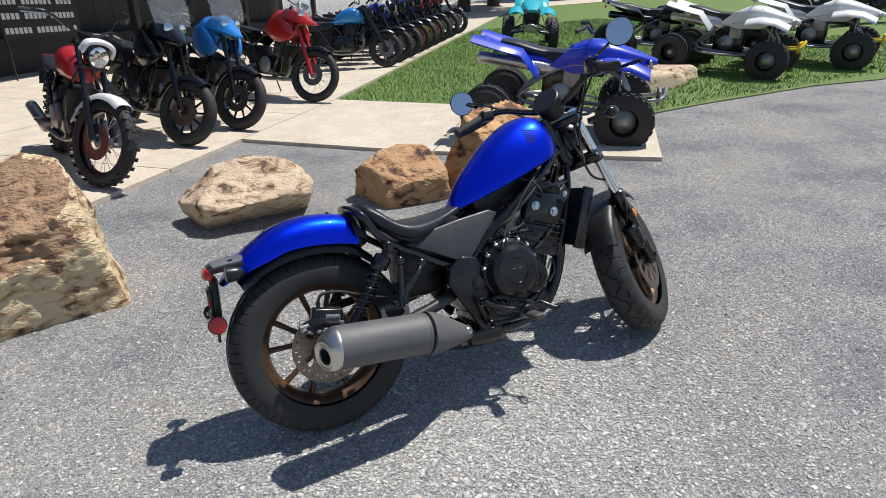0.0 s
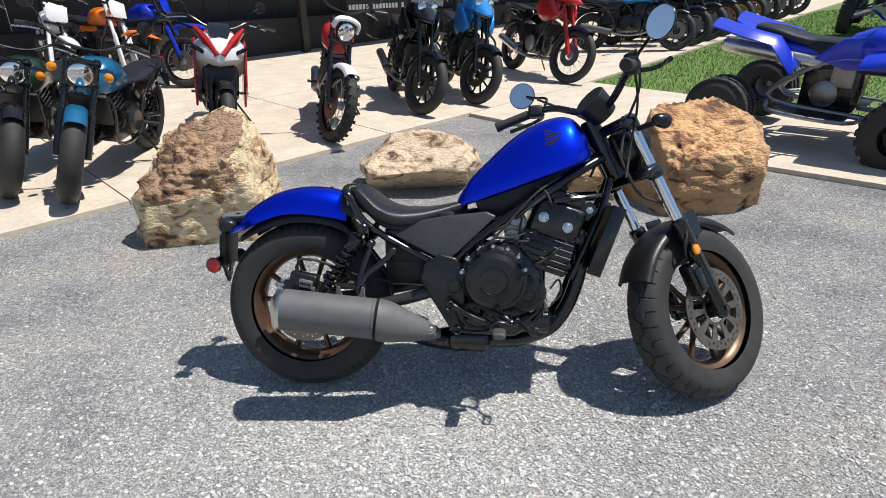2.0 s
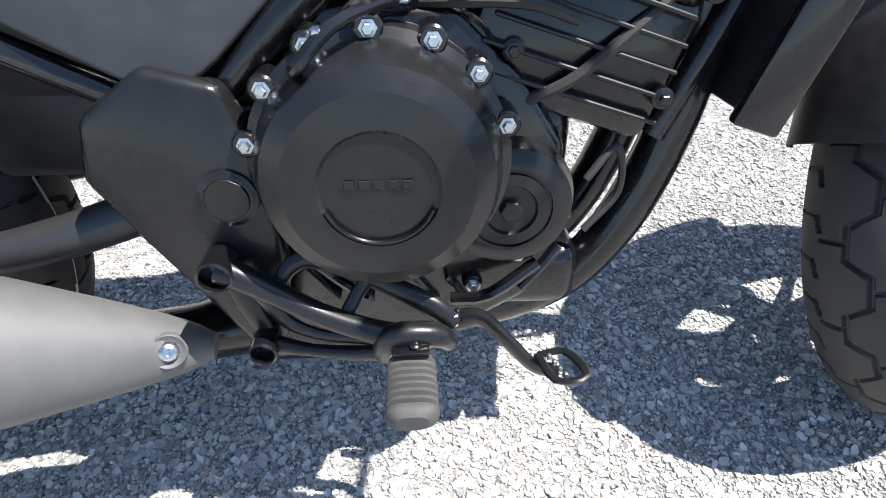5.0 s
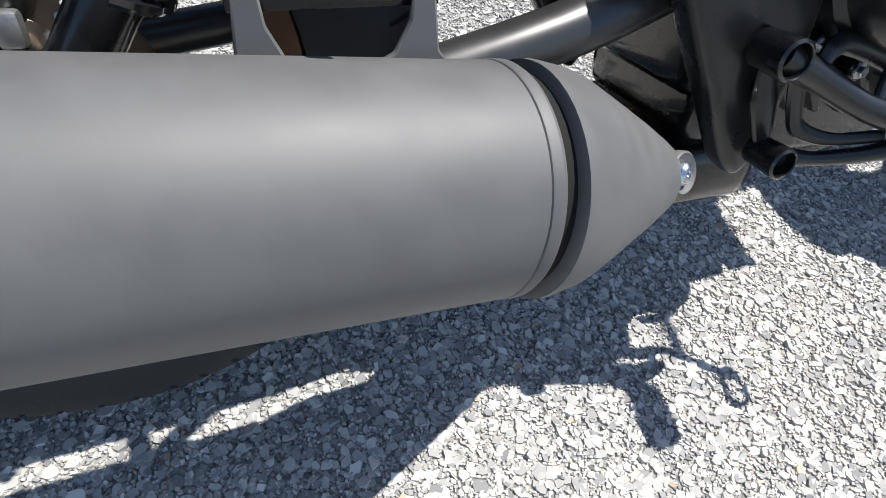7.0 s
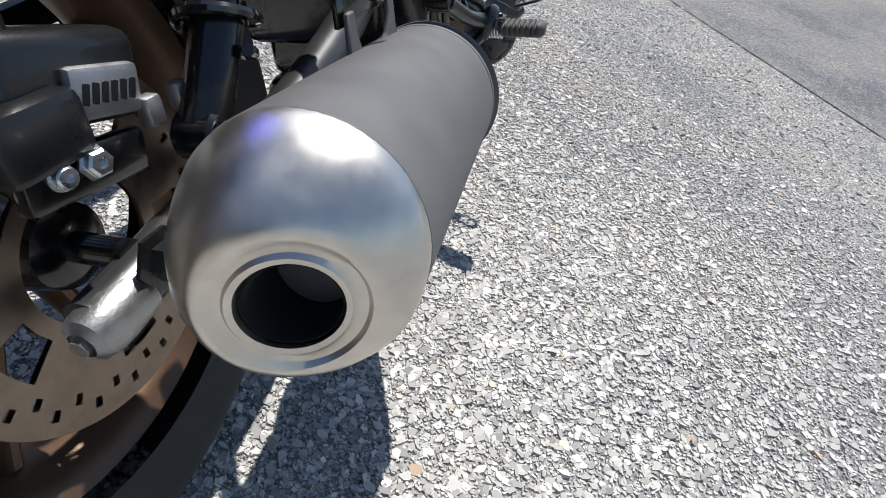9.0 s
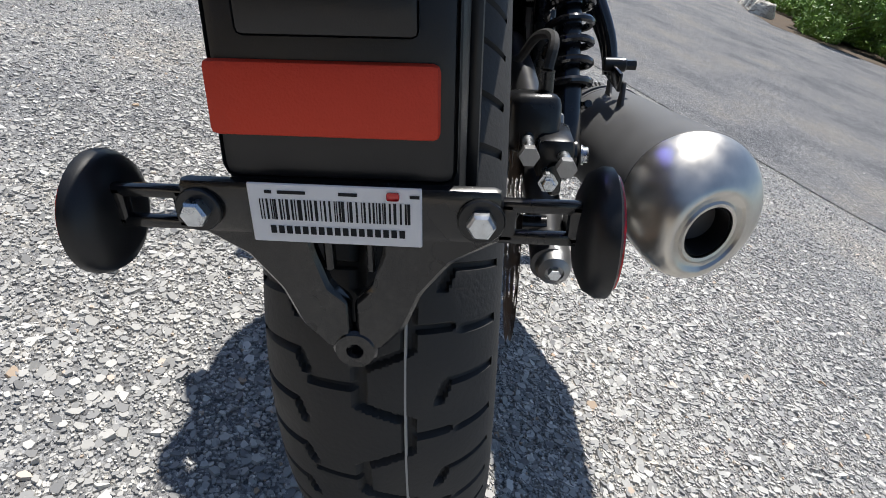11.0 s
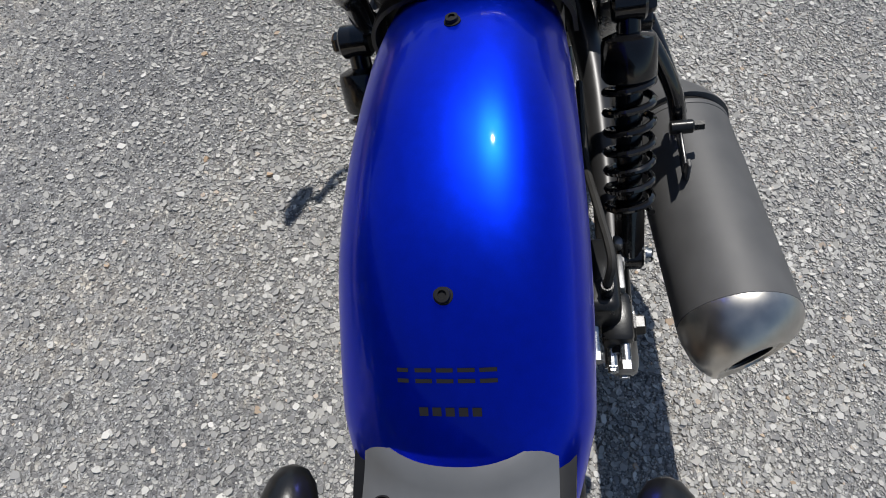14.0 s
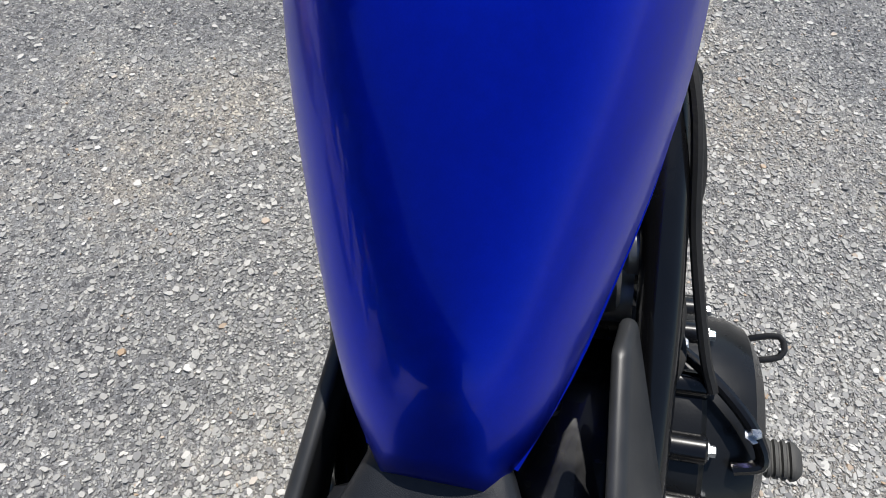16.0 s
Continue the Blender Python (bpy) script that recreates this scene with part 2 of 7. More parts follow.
def tube(pts, r, n=10, step=6, cap=True, flat=1.0):
    line = smooth_line(pts, step) if step > 1 else [Vector([float(x) for x in q]) for q in pts]
    rr = (lambda k: r) if not isinstance(r, (list, tuple)) else (lambda k: float(np.interp(k / (len(line) - 1), np.linspace(0, 1, len(r)), r)))
    t0 = (line[1] - line[0]).normalized()
    nrm = t0.orthogonal().normalized() if abs(t0.y) > 0.9 else t0.cross(Vector((0, 1, 0))).normalized()
    rings = []
    for k, p in enumerate(line):
        t = (line[min(k + 1, len(line) - 1)] - line[max(k - 1, 0)]).normalized()
        nrm = (nrm - t * nrm.dot(t)).normalized()
        b = t.cross(nrm)
        rings.append([p + rr(k) * (math.cos(a) * nrm + flat * math.sin(a) * b) for a in (2 * math.pi * i / n for i in range(n))])
    return loft(rings, cap)


def lathe(profile, n=32, m=None, cap=True):
    """Turns (radius, height) pairs about z."""
    rings = [[Vector((max(r, 1e-5) * math.cos(2 * math.pi * i / n), max(r, 1e-5) * math.sin(2 * math.pi * i / n), h)) for i in range(n)] for r, h in profile]
    bm = loft(rings, cap)
    if m is not None:
        bm.transform(m)
    return bm


def turned(place, axis, roll=0.0):
    """The pose that puts local z along axis at place."""
    return Matrix.Translation(place) @ Vector(axis).to_track_quat("Z", "Y").to_matrix().to_4x4() @ pose(0, 0, 0, 0, 0, roll)


def rod(a, b, r, n=12, bevel=0.0):
    a, b = Vector(a), Vector(b)
    h = (b - a).length
    e = min(bevel, r * 0.9, h * 0.4)
    prof = [(r, 0), (r, h)] if not e else [(r - e, 0), (r, e), (r, h - e), (r - e, h)]
    return lathe(prof, n, turned(a, b - a))


def block(size, m=None, bevel=0.004, seg=2):
    bm = bmesh.new()
    bmesh.ops.create_cube(bm, size=1)
    bmesh.ops.scale(bm, vec=size, verts=bm.verts)
    if bevel:
        bmesh.ops.bevel(bm, geom=bm.edges[:], offset=bevel, segments=seg, affect="EDGES", profile=0.5)
    if m is not None:
        bm.transform(m if isinstance(m, Matrix) else Matrix.Translation(m))
    return bm


def slab(outline, h, m=None, bevel=0.004, seg=2):
    """A plate with the outline (x, y) and thickness h along z."""
    bm = bmesh.new()
    f = bm.faces.new([bm.verts.new((x, y, 0)) for x, y in outline])
    r = bmesh.ops.extrude_face_region(bm, geom=[f])
    bmesh.ops.translate(bm, vec=(0, 0, h), verts=[g for g in r["geom"] if isinstance(g, bmesh.types.BMVert)])
    if bevel:
        bmesh.ops.bevel(bm, geom=[e for e in bm.edges], offset=bevel, segments=seg, affect="EDGES", profile=0.5)
    if m is not None:
        bm.transform(m)
    return bm


SIDE = Matrix(((1, 0, 0, 0), (0, 0, -1, 0), (0, 1, 0, 0), (0, 0, 0, 1)))  # outline (x, y) -> (x, z), thickness to the right side


def sideplate(outline, y, h, bevel=0.004, seg=2):
    return slab(outline, h, Matrix.Translation((0, y, 0)) @ SIDE, bevel, seg)


def bolt(place, axis, r=0.006, h=0.005, hexagon=True):
    a = lathe([(r * 1.5, 0), (r * 1.5, h * 0.25), (r * 1.0, h * 0.3), (r, h), (r * 0.8, h * 1.15)], 6 if hexagon else 14, turned(place, axis))
    return a


def mirror_y(bm):
    bm.transform(Matrix.Diagonal((1, -1, 1, 1)))
    return bm


# ---- the setting ----


def ground_z(x, y):
    """The lot is level round the motorcycle and rises gently behind and ahead of it."""
    return 0.03 * max(0.0, min(y, 30) - 0.4) + 0.05 * max(0.0, min(x, 30) - 1.8)


def drape(bm, lift=0.0):
    for co, no in (((0, 0.4, 0), (0, 1, 0)), ((0, 30, 0), (0, 1, 0)), ((1.8, 0, 0), (1, 0, 0)), ((30, 0, 0), (1, 0, 0))):
        bmesh.ops.bisect_plane(bm, geom=bm.verts[:] + bm.edges[:] + bm.faces[:], plane_co=co, plane_no=no)
    for v in bm.verts:
        v.co.z += ground_z(v.co.x, v.co.y) + lift
    return bm


def sheet(outline, lift, thick=0.0):
    bm = bmesh.new()
    f = bm.faces.new([bm.verts.new((x, y, 0)) for x, y in outline])
    bmesh.ops.triangulate(bm, faces=[f])
    drape(bm, lift)
    if thick:
        r = bmesh.ops.extrude_face_region(bm, geom=bm.faces[:])
        bmesh.ops.translate(bm, vec=(0, 0, -thick), verts=[g for g in r["geom"] if isinstance(g, bmesh.types.BMVert)])
    return bm


# the display row: s runs along the edge of the concrete, n away from the asphalt
CORNER, ALONG, AWAY = Vector((0.40, 4.54, 0)), Vector((0.655, 0.756, 0)), Vector((-0.756, 0.655, 0))


def row(s, n, z=0.0):
    p = CORNER + ALONG * s + AWAY * n
    return Vector((p.x, p.y, ground_z(p.x, p.y) + z))


def rowxy(s, n):
    return tuple(row(s, n).xy)


tagged(part("ground", sheet([(-250, -250), (250, -250), (250, 300), (-250, 300)], 0), M_ASPHALT), "weathered grey asphalt lot with pale exposed aggregate", "ground", kind="structure")
tagged(part("road", sheet([(-0.2, -3.1), (1.6, -1.8), (3.0, -0.75), (7.2, 2.0), (9.0, 2.55), (14, 2.5), (60, 2.4), (60, -60), (-60, -60), (-14, -13)], 0.004), M_ROAD), "darker fine asphalt lane beside the coarse lot", "road", kind="structure")

pavement = thing("pavement", Matrix(), "sunlit tan concrete apron in cast panels", "pavement", kind="structure")


def panel(s0, s1, n0, n1, gap=0.006):
    q = [rowxy(s0 + gap, n0 + gap), rowxy(s1 - gap, n0 + gap), rowxy(s1 - gap, n1 - gap), rowxy(s0 + gap, n1 - gap)]
    return sheet(q, 0.035, 0.08)


for i in range(-5, 11):
    for n0, n1 in ((0, 2.6), (2.6, 5.2), (5.2, 7.8)):
        part("concrete_panel", panel(i * 2.4 - 1.1, i * 2.4 + 1.3, n0, n1), M_CONCRETE, pavement)
for n0, n1, s0, s1 in ((-2.03, 0, 2.0, 2.29), (-4.07, -2.03, 1.71, 2.0)):
    part("concrete_panel", sheet([rowxy(0, n0 + 0.006), rowxy(s0, n0 + 0.006), rowxy(s1, n1 - 0.006), rowxy(0, n1 - 0.006)], 0.035, 0.08), M_CONCRETE, pavement)

lawn = [rowxy(2.31, -0.01), rowxy(2.02, -2.03), rowxy(1.73, -4.05), (5.48, 3.2), (6.4, 3.15), (7.3, 3.1), (8.25, 2.85), (14, 2.65), (150, 2.6), (150, 200), (100, 200), rowxy(26, -0.01)]
tagged(part("lawn", sheet(lawn, 0.012), M_GRASS), "mown green lawn with dry patches beside the concrete", "lawn", kind="structure")
from mathutils.bvhtree import BVHTree

# ---- the blue motorcycle: x ahead, y to its left, z up in its own upright frame ----
bike = thing("motorcycle", pose(-0.020, 0.0, 0.003, -15.4, 0, 0), "blue cruiser motorcycle leaning on its side stand on the asphalt", "motorcycle")
RAKE = Vector((-0.469, 0, 0.883))
STEER = Matrix.Translation((1.598, 0, 0)) @ Matrix.Rotation(radians(37), 4, RAKE) @ Matrix.Translation((-1.598, 0, 0))
REAR, FRONT = Vector((0.026, 0, 0.320)), Vector((1.495, 0, 0.320))


def groove(run, y, period, h):
    """Depth share of the tread grooves at the running lengths and the offsets across."""
    f = run / period - np.floor(run / period)
    d = np.full(np.broadcast(f, y).shape, 1.0)
    for ax, ay, bx, by in ((0.0, -0.26, 0.16, 0.04), (0.16, 0.04, 0.5, 0.04), (0.5, 0.04, 0.66, -0.26), (0.66, -0.26, 1.0, -0.26), (0.33, 0.04, 0.33, 0.36), (0.83, -0.26, 0.83, -0.52),
                           (0.08, 0.46, 0.08, 1.1), (0.08, 0.46, 0.24, 0.40), (0.58, 0.50, 0.58, 1.1), (0.58, 0.50, 0.76, 0.44), (0.33, -0.52, 0.33, -1.1), (0.33, -0.52, 0.5, -0.46), (0.86, -0.62, 0.86, -1.1)):
        dx, dy = (bx - ax) * period, (by - ay) * h
        qx, qy = (f - ax) * period, y - ay * h
        t = np.clip((qx * dx + qy * dy) / (dx * dx + dy * dy), 0, 1)
        d = np.minimum(d, np.hypot(qx - t * dx, qy - t * dy))
    return np.clip((0.0027 - d) / 0.0009, 0, 1)


def tyre(c, R, r, rim, crown, period, n, k):
    a = np.arange(n)[:, None] * 2 * math.pi / n
    q = np.concatenate([np.linspace(-2.0, -1.22, 7)[:-1], np.linspace(-1.22, 1.22, k), np.linspace(1.22, 2.0, 7)[1:]])[None, :]
    y = r * np.sin(q) + 0 * a
    rad = np.where(abs(q) < 1.57, R - crown + crown * np.cos(q), R - crown + (R - crown - rim) * np.cos(q) * 2.2) + 0 * a
    rad = np.maximum(rad, rim) - np.where(abs(q) < 1.2, 0.0055 * groove(a * R, r * q * 0.72, period, r * 0.9), 0)
    pts = np.stack([c.x + rad * np.cos(a), c.y + y, c.z + rad * np.sin(a)], 2).reshape(-1, 3)
    w = q.shape[1]
    i, j = np.meshgrid(np.arange(n), np.arange(w - 1), indexing="ij")
    b = ((i + 1) % n) * w
    quads = np.stack([i * w + j, i * w + j + 1, b + j + 1, b + j], 2).reshape(-1, 4)
    me = bpy.data.meshes.new("tmp")
    me.from_pydata(pts.tolist(), [], quads.tolist())
    bm = bmesh.new()
    bm.from_mesh(me)
    bpy.data.meshes.remove(me)
    return bm


def rim_bm(c, R, w):
    prof = [(R, w), (R - 0.004, w + 0.003), (R - 0.014, w - 0.002), (R - 0.024, w * 0.75), (R - 0.034, w * 0.35), (R - 0.034, -w * 0.35), (R - 0.024, -w * 0.75), (R - 0.014, -w + 0.002), (R - 0.004, -w - 0.003), (R, -w),
            (R - 0.008, -w * 0.8), (R - 0.02, -w * 0.3), (R - 0.02, w * 0.3), (R - 0.008, w * 0.8), (R, w)]
    return lathe(prof, 64, turned(c, (0, 1, 0)), cap=False)


def disc_bm(c, y, R, hole):
    """A drilled brake disc: carrier arms, an outer band and rows of holes."""
    bm = bmesh.new()
    n, radii = 120, [hole, hole + 0.012, R - 0.034, R - 0.026, R - 0.018, R - 0.010, R]
    for side, yy in ((0, y), (1, y - 0.0045)):
        vs = [[bm.verts.new((c.x + r * math.cos(2 * math.pi * i / n), yy, c.z + r * math.sin(2 * math.pi * i / n))) for i in range(n)] for r in radii]
        for k in range(len(radii) - 1):
            for i in range(n):
                if k == 1 and (i % 24 >= 16 if c.x < 1 else i % 12 >= 5):
                    continue
                if (k == 3 and i % 6 == 1) or (k == 4 and i % 6 == 4):
                    continue
                j = (i + 1) % n
                bm.faces.new((vs[k][i], vs[k][j], vs[k + 1][j], vs[k + 1][i]))
    return bm


def wheel(name, c, R, r, crown, w, period, disc, label, fine, xf=None):
    rim = part(name, rim_bm(c, 0.219, w), M_BRONZE, bike, label, xf=xf)
    part("tyre", tyre(c, R, r, 0.212, crown, period, *fine), M_RUBBER, rim, "black treaded tyre", xf=xf)
    part("hub", join(lathe([(0.02, -0.085), (0.03, -0.08), (0.036, -0.04), (0.034, 0), (0.04, 0.05), (0.03, 0.07)], 28, turned(c, (0, 1, 0))), rod(c + Vector((0, -0.13, 0)), c + Vector((0, 0.13, 0)), 0.011)), M_BLACK, rim, xf=xf)
    for i in range(5):
        for off in (-0.22, 0.22):
            a, b = 2 * math.pi * i / 5 + 0.3 + off * 0.5, 2 * math.pi * i / 5 + 0.3 + off * 1.25
            p = c + Vector((0.04 * math.cos(a), 0, 0.04 * math.sin(a)))
            q = c + Vector((0.197 * math.cos(b), 0, 0.197 * math.sin(b)))
            part("spoke", tube([p, (p + q) / 2, q], [0.013, 0.009, 0.011], 10, 4, flat=1.3), M_BRONZE, rim, xf=xf)
    part("brake_disc", disc_bm(c, -disc[0], disc[1], 0.05), M_DISC, rim, "drilled steel brake disc", xf=xf)
    return rim


rear_wheel = wheel("rear_wheel", REAR, 0.322, 0.076, 0.06, 0.046, 0.0722, (0.092, 0.124), "bronze cast rear wheel with split spokes", (1500, 92))
part("mould_line", lathe([(0.3175, -0.0230), (0.3198, -0.0227), (0.3199, -0.0215), (0.3178, -0.0212)], 200, turned(REAR, (0, 1, 0)), cap=False), mat("pale_dust", (0.4, 0.39, 0.37), 0.9), rear_wheel)
front_wheel = wheel("front_wheel", FRONT, 0.32, 0.067, 0.055, 0.038, 0.108, (0.072, 0.148), "bronze cast front wheel with split spokes", (1000, 60), xf=STEER)

# rear fender: an arched section swept along its crown line
CROWN = [(0.195, 0.742), (0.12, 0.763), (0.03, 0.769), (-0.05, 0.757), (-0.113, 0.733), (-0.18, 0.692), (-0.235, 0.645), (-0.275, 0.592)]
SKIRT = [(0.19, 0.648), (0.12, 0.662), (0.03, 0.672), (-0.05, 0.668), (-0.113, 0.648), (-0.17, 0.630), (-0.22, 0.612), (-0.262, 0.592)]


def arched(crown, skirt, hw, shell=0.004, power=2.6, n=21):
    top, low = smooth_line([(u, 0, w) for u, w in crown], 6), smooth_line([(u, 0, w) for u, w in skirt], 6)
    rings = []
    for k, (p, q) in enumerate(zip(top, low)):
        h = hw(k / (len(top) - 1))
        ring = []
        for i in range(n):
            a = math.pi * i / (n - 1)
            c, s = math.cos(a), math.sin(a)
            f = abs(s) ** (2 / power)
            y = h * math.copysign(abs(c) ** (2 / power), c)
            ring.append(q.lerp(p, f) + Vector((0, y, 0)))
        rings.append(ring)
    bm = loft(rings, cap=False, closed=False)
    bmesh.ops.recalc_face_normals(bm, faces=bm.faces)
    bmesh.ops.solidify(bm, geom=bm.faces[:], thickness=shell)
    return bm


fender = part("rear_fender", arched(CROWN, SKIRT, lambda t: 0.087 + 0.010 * math.sin(math.pi * min(1, t * 1.1)) - 0.022 * max(0, t - 0.7) / 0.3), M_BLUE, bike, "metallic blue rear fender", 50)
INNER_C = [(0.24, 0.60), (0.16, 0.668), (0.05, 0.690), (-0.05, 0.683), (-0.14, 0.648), (-0.22, 0.592)]
INNER_S = [(0.235, 0.565), (0.16, 0.618), (0.05, 0.640), (-0.05, 0.633), (-0.135, 0.606), (-0.21, 0.566)]
part("inner_fender", arched(INNER_C, INNER_S, lambda t: 0.083), M_MATT, bike, "black plastic inner fender")


def decal(name, on, c, ux, uy, w, h, material, lift=0.0007, skew=0.0):
    """A thin print of w by h that follows the surface it lies on."""
    tree = BVHTree.FromPolygons([v.co.copy() for v in on.data.vertices], [tuple(p.vertices) for p in on.data.polygons])
    c, ux, uy = Vector(c), Vector(ux).normalized(), Vector(uy).normalized()
    away = ux.cross(uy).normalized()
    bm = bmesh.new()
    grid = []
    for b in range(4):
        line = []
        for a in range(6):
            q = c + ux * (w * (a / 5 - 0.5) + skew * h * (b / 3 - 0.5)) + uy * h * (b / 3 - 0.5)
            hit = tree.ray_cast(q + away * 0.08, -away)
            line.append(bm.verts.new((hit[0] if hit[0] is not None else q) + away * lift))
        grid.append(line)
    for g, k in zip(grid, grid[1:]):
        for a in range(5):
            bm.faces.new((g[a], g[a + 1], k[a + 1], k[a]))
    return part(name, bm, material, on)


for u, w in ((0.117, 0.7635), (-0.106, 0.7355)):
    part("fender_bolt", lathe([(0.0070, -0.003), (0.0068, 0.001), (0.0054, 0.0015), (0.0052, 0.0045), (0.003, 0.0047), (0.0027, 0.003)], 18, turned((u, 0, w), (0.1 if u > 0 else -0.33, 0, 1))), M_INK, fender)
DOWN, ACROSS = (-0.8, 0, -0.6), (0, -1, 0)
for k, w in enumerate((0.008, 0.0115, 0.0115, 0.0115, 0.0115)):
    decal("emblem_bar", fender, (-0.152, 0.031 - 0.0145 * k, 0.716), ACROSS, (0.8, 0, 0.6), w, 0.0028, M_INK)
    decal("emblem_bar", fender, (-0.158, 0.031 - 0.0145 * k, 0.712), ACROSS, (0.8, 0, 0.6), w, 0.0028, M_INK)
for k in range(5):
    decal("emblem_bar", fender, (-0.175, 0.018 - 0.009 * k, 0.700), ACROSS, (0.8, 0, 0.6), 0.0062, 0.006, M_INK)

# tail: grey cover, lamp, signals
TAIL = Matrix.Translation((0.003, 0, 0))
TOP = Matrix.Translation((0.001, 0, -0.017))


def cover_plate(lift, front, rear, hw0, hw1, bow, thick):
    """A crowned plate with a hollow front edge and a bowed rear edge."""
    rings = []
    n = 24
    for k in range(n + 1):
        y = 2 * k / n - 1
        ring = []
        for i in range(13):
            t = i / 12
            u0 = front - bow * (1 - abs(y) ** 2.4)
            u1 = rear - 0.008 * (1 - y * y)
            u = u0 + (u1 - u0) * t
            hw = hw0 + (hw1 - hw0) * t
            w = 0.6895 + (u + 0.232) * 0.05 + (0.006 if lift == 0 else 0.0) * min(1, max(0, 1.35 - 5 * t)) - 0.25 * max(0, -0.270 - u) ** 1.25 - 0.011 * abs(y) ** 3.2 + lift
            ring.append(Vector((u, y * hw, w)))
        rings.append(ring + [p - Vector((0, 0, thick)) for p in ring[::-1]])
    return loft(rings)


tail = part("tail_cover", cover_plate(0.0, -0.176, -0.288, 0.0680, 0.067, 0.030, 0.010), M_TAILGREY, bike, "satin grey tail cover", 40, xf=TOP)
for y in (0.05, -0.05):
    part("tail_bolt", lathe([(0.0085, -0.002), (0.0082, 0.0008), (0.0072, 0.001), (0.0066, -0.0005), (0.0056, -0.0005), (0.0054, 0.002), (0.0034, 0.0022), (0.003, 0.0005)], 20, turned((-0.232, y, 0.6862), (-0.06, y * 1.6, 1))), M_INK, tail, xf=TOP)
part("tail_body", cover_plate(-0.007, -0.182, -0.298, 0.0800, 0.0725, 0.030, 0.014), M_MATT, bike, "black tail body", 40, xf=TOP)


def lens_bm(half, h, depth, bow):
    """A bowed, rounded lens bar."""
    rings = []
    for y in np.linspace(-1, 1, 41):
        e = (1 - abs(y) ** 7) ** 0.5
        ring = []
        for i in range(22):
            a = 2 * math.pi * i / 22
            c, q = math.cos(a), math.sin(a)
            ring.append(Vector((-bow * (1 - y * y) - depth * (0.25 + 0.75 * e) * math.copysign(abs(c) ** 0.6, c), half * y, h * (0.3 + 0.7 * e) * math.copysign(abs(q) ** 0.6, q) - 0.004 * (1 - y * y))))
        rings.append(ring)
    return loft(rings)


LAMP = TAIL @ Matrix.Translation((-0.300, 0, 0.6335)) @ pose(0, 0, 0, 0, 14, 0)
lamp = part("tail_lamp", lens_bm(0.070, 0.0185, 0.013, 0.012), M_RED, bike, "red ribbed tail lamp lens", 60, xf=LAMP)
for k in range(4):
    z = -0.0100 + 0.0062 * k
    pts = [(-0.0243 + 0.0118 * (y / 0.069) ** 2, y, z - 0.004 * (1 - (y / 0.069) ** 2)) for y in np.linspace(-0.058, 0.058, 9)]
    part("lens_rib", tube(pts, 0.0010, 6, 3), M_RED, lamp, xf=LAMP)


def signal(place, side, ahead=-1.0, xf=None, stalk=0.05):
    """A bullet turn signal: rubber stalk, pod and clear round lens."""
    p = Vector(place)
    pod = part("turn_signal", lathe([(0.004, -0.036), (0.011, -0.033), (0.018, -0.024), (0.0225, -0.010), (0.0248, 0.010), (0.0250, 0.018), (0.0235, 0.020)], 28, turned(p, (ahead, 0, 0))), M_GREYBLK, bike, "dark bullet turn signal", xf=xf)
    part("lens", lathe([(0.0232, 0.016), (0.0228, 0.022), (0.018, 0.0235), (0.0175, 0.0222), (0.0115, 0.0242), (0.011, 0.0230), (0.0055, 0.0250), (0.0, 0.0252)], 28, turned(p, (ahead, 0, 0))), M_LENS, pod, "clear grey lens", xf=xf)
    part("stalk", join(rod(p - Vector((0, side * 0.02, 0)), p - Vector((0, side * (0.02 + stalk), 0)), 0.0095, 14), rod(p - Vector((0, side * 0.034, 0)), p - Vector((0, side * 0.04, 0)), 0.0105, 14)), M_MATT, pod, xf=xf)


signal((-0.240, -0.1355, 0.635), -1, xf=TAIL, stalk=0.06)
signal((-0.240, 0.1355, 0.635), 1, xf=TAIL, stalk=0.06)

# number plate carrier with its reflectors and paper label
carrier = part("plate_carrier", block((0.024, 0.106, 0.150), Matrix.Translation((-0.297, 0, 0.545)) @ pose(0, 0, 0, 0, 3, 0), 0.008, 2), M_MATT, bike, "black plastic number plate carrier", xf=TAIL)
part("face_plate", block((0.008, 0.100, 0.082), Matrix.Translation((-0.312, 0, 0.545)) @ pose(0, 0, 0, 0, 3, 0), 0.006, 2), M_MATT, carrier, xf=TAIL)
part("side_rail", block((0.006, 0.006, 0.15), Matrix.Translation((-0.289, -0.0555, 0.545)) @ pose(0, 0, 0, 0, 3, 0), 0.002), M_MATT, carrier, xf=TAIL)
part("recess_plate", block((0.004, 0.07, 0.018), Matrix.Translation((-0.3185, 0, 0.572)), 0.003), M_MATT, carrier, xf=TAIL)
part("rear_reflector", block((0.006, 0.094, 0.030), Matrix.Translation((-0.3175, 0.004, 0.539)) @ pose(0, 0, 0, 0, 3, 0), 0.003), M_REDREFL, carrier, "rectangular red reflector", xf=TAIL)
arm = part("bracket_bar", block((0.008, 0.140, 0.026), (-0.318, 0, 0.492), 0.004), M_BLACK, carrier, xf=TAIL)
TOWARD = Matrix.Translation((-0.312, 0, 0.483)) @ Matrix(((0, 0, 1, 0), (1, 0, 0, 0), (0, 1, 0, 0), (0, 0, 0, 1)))
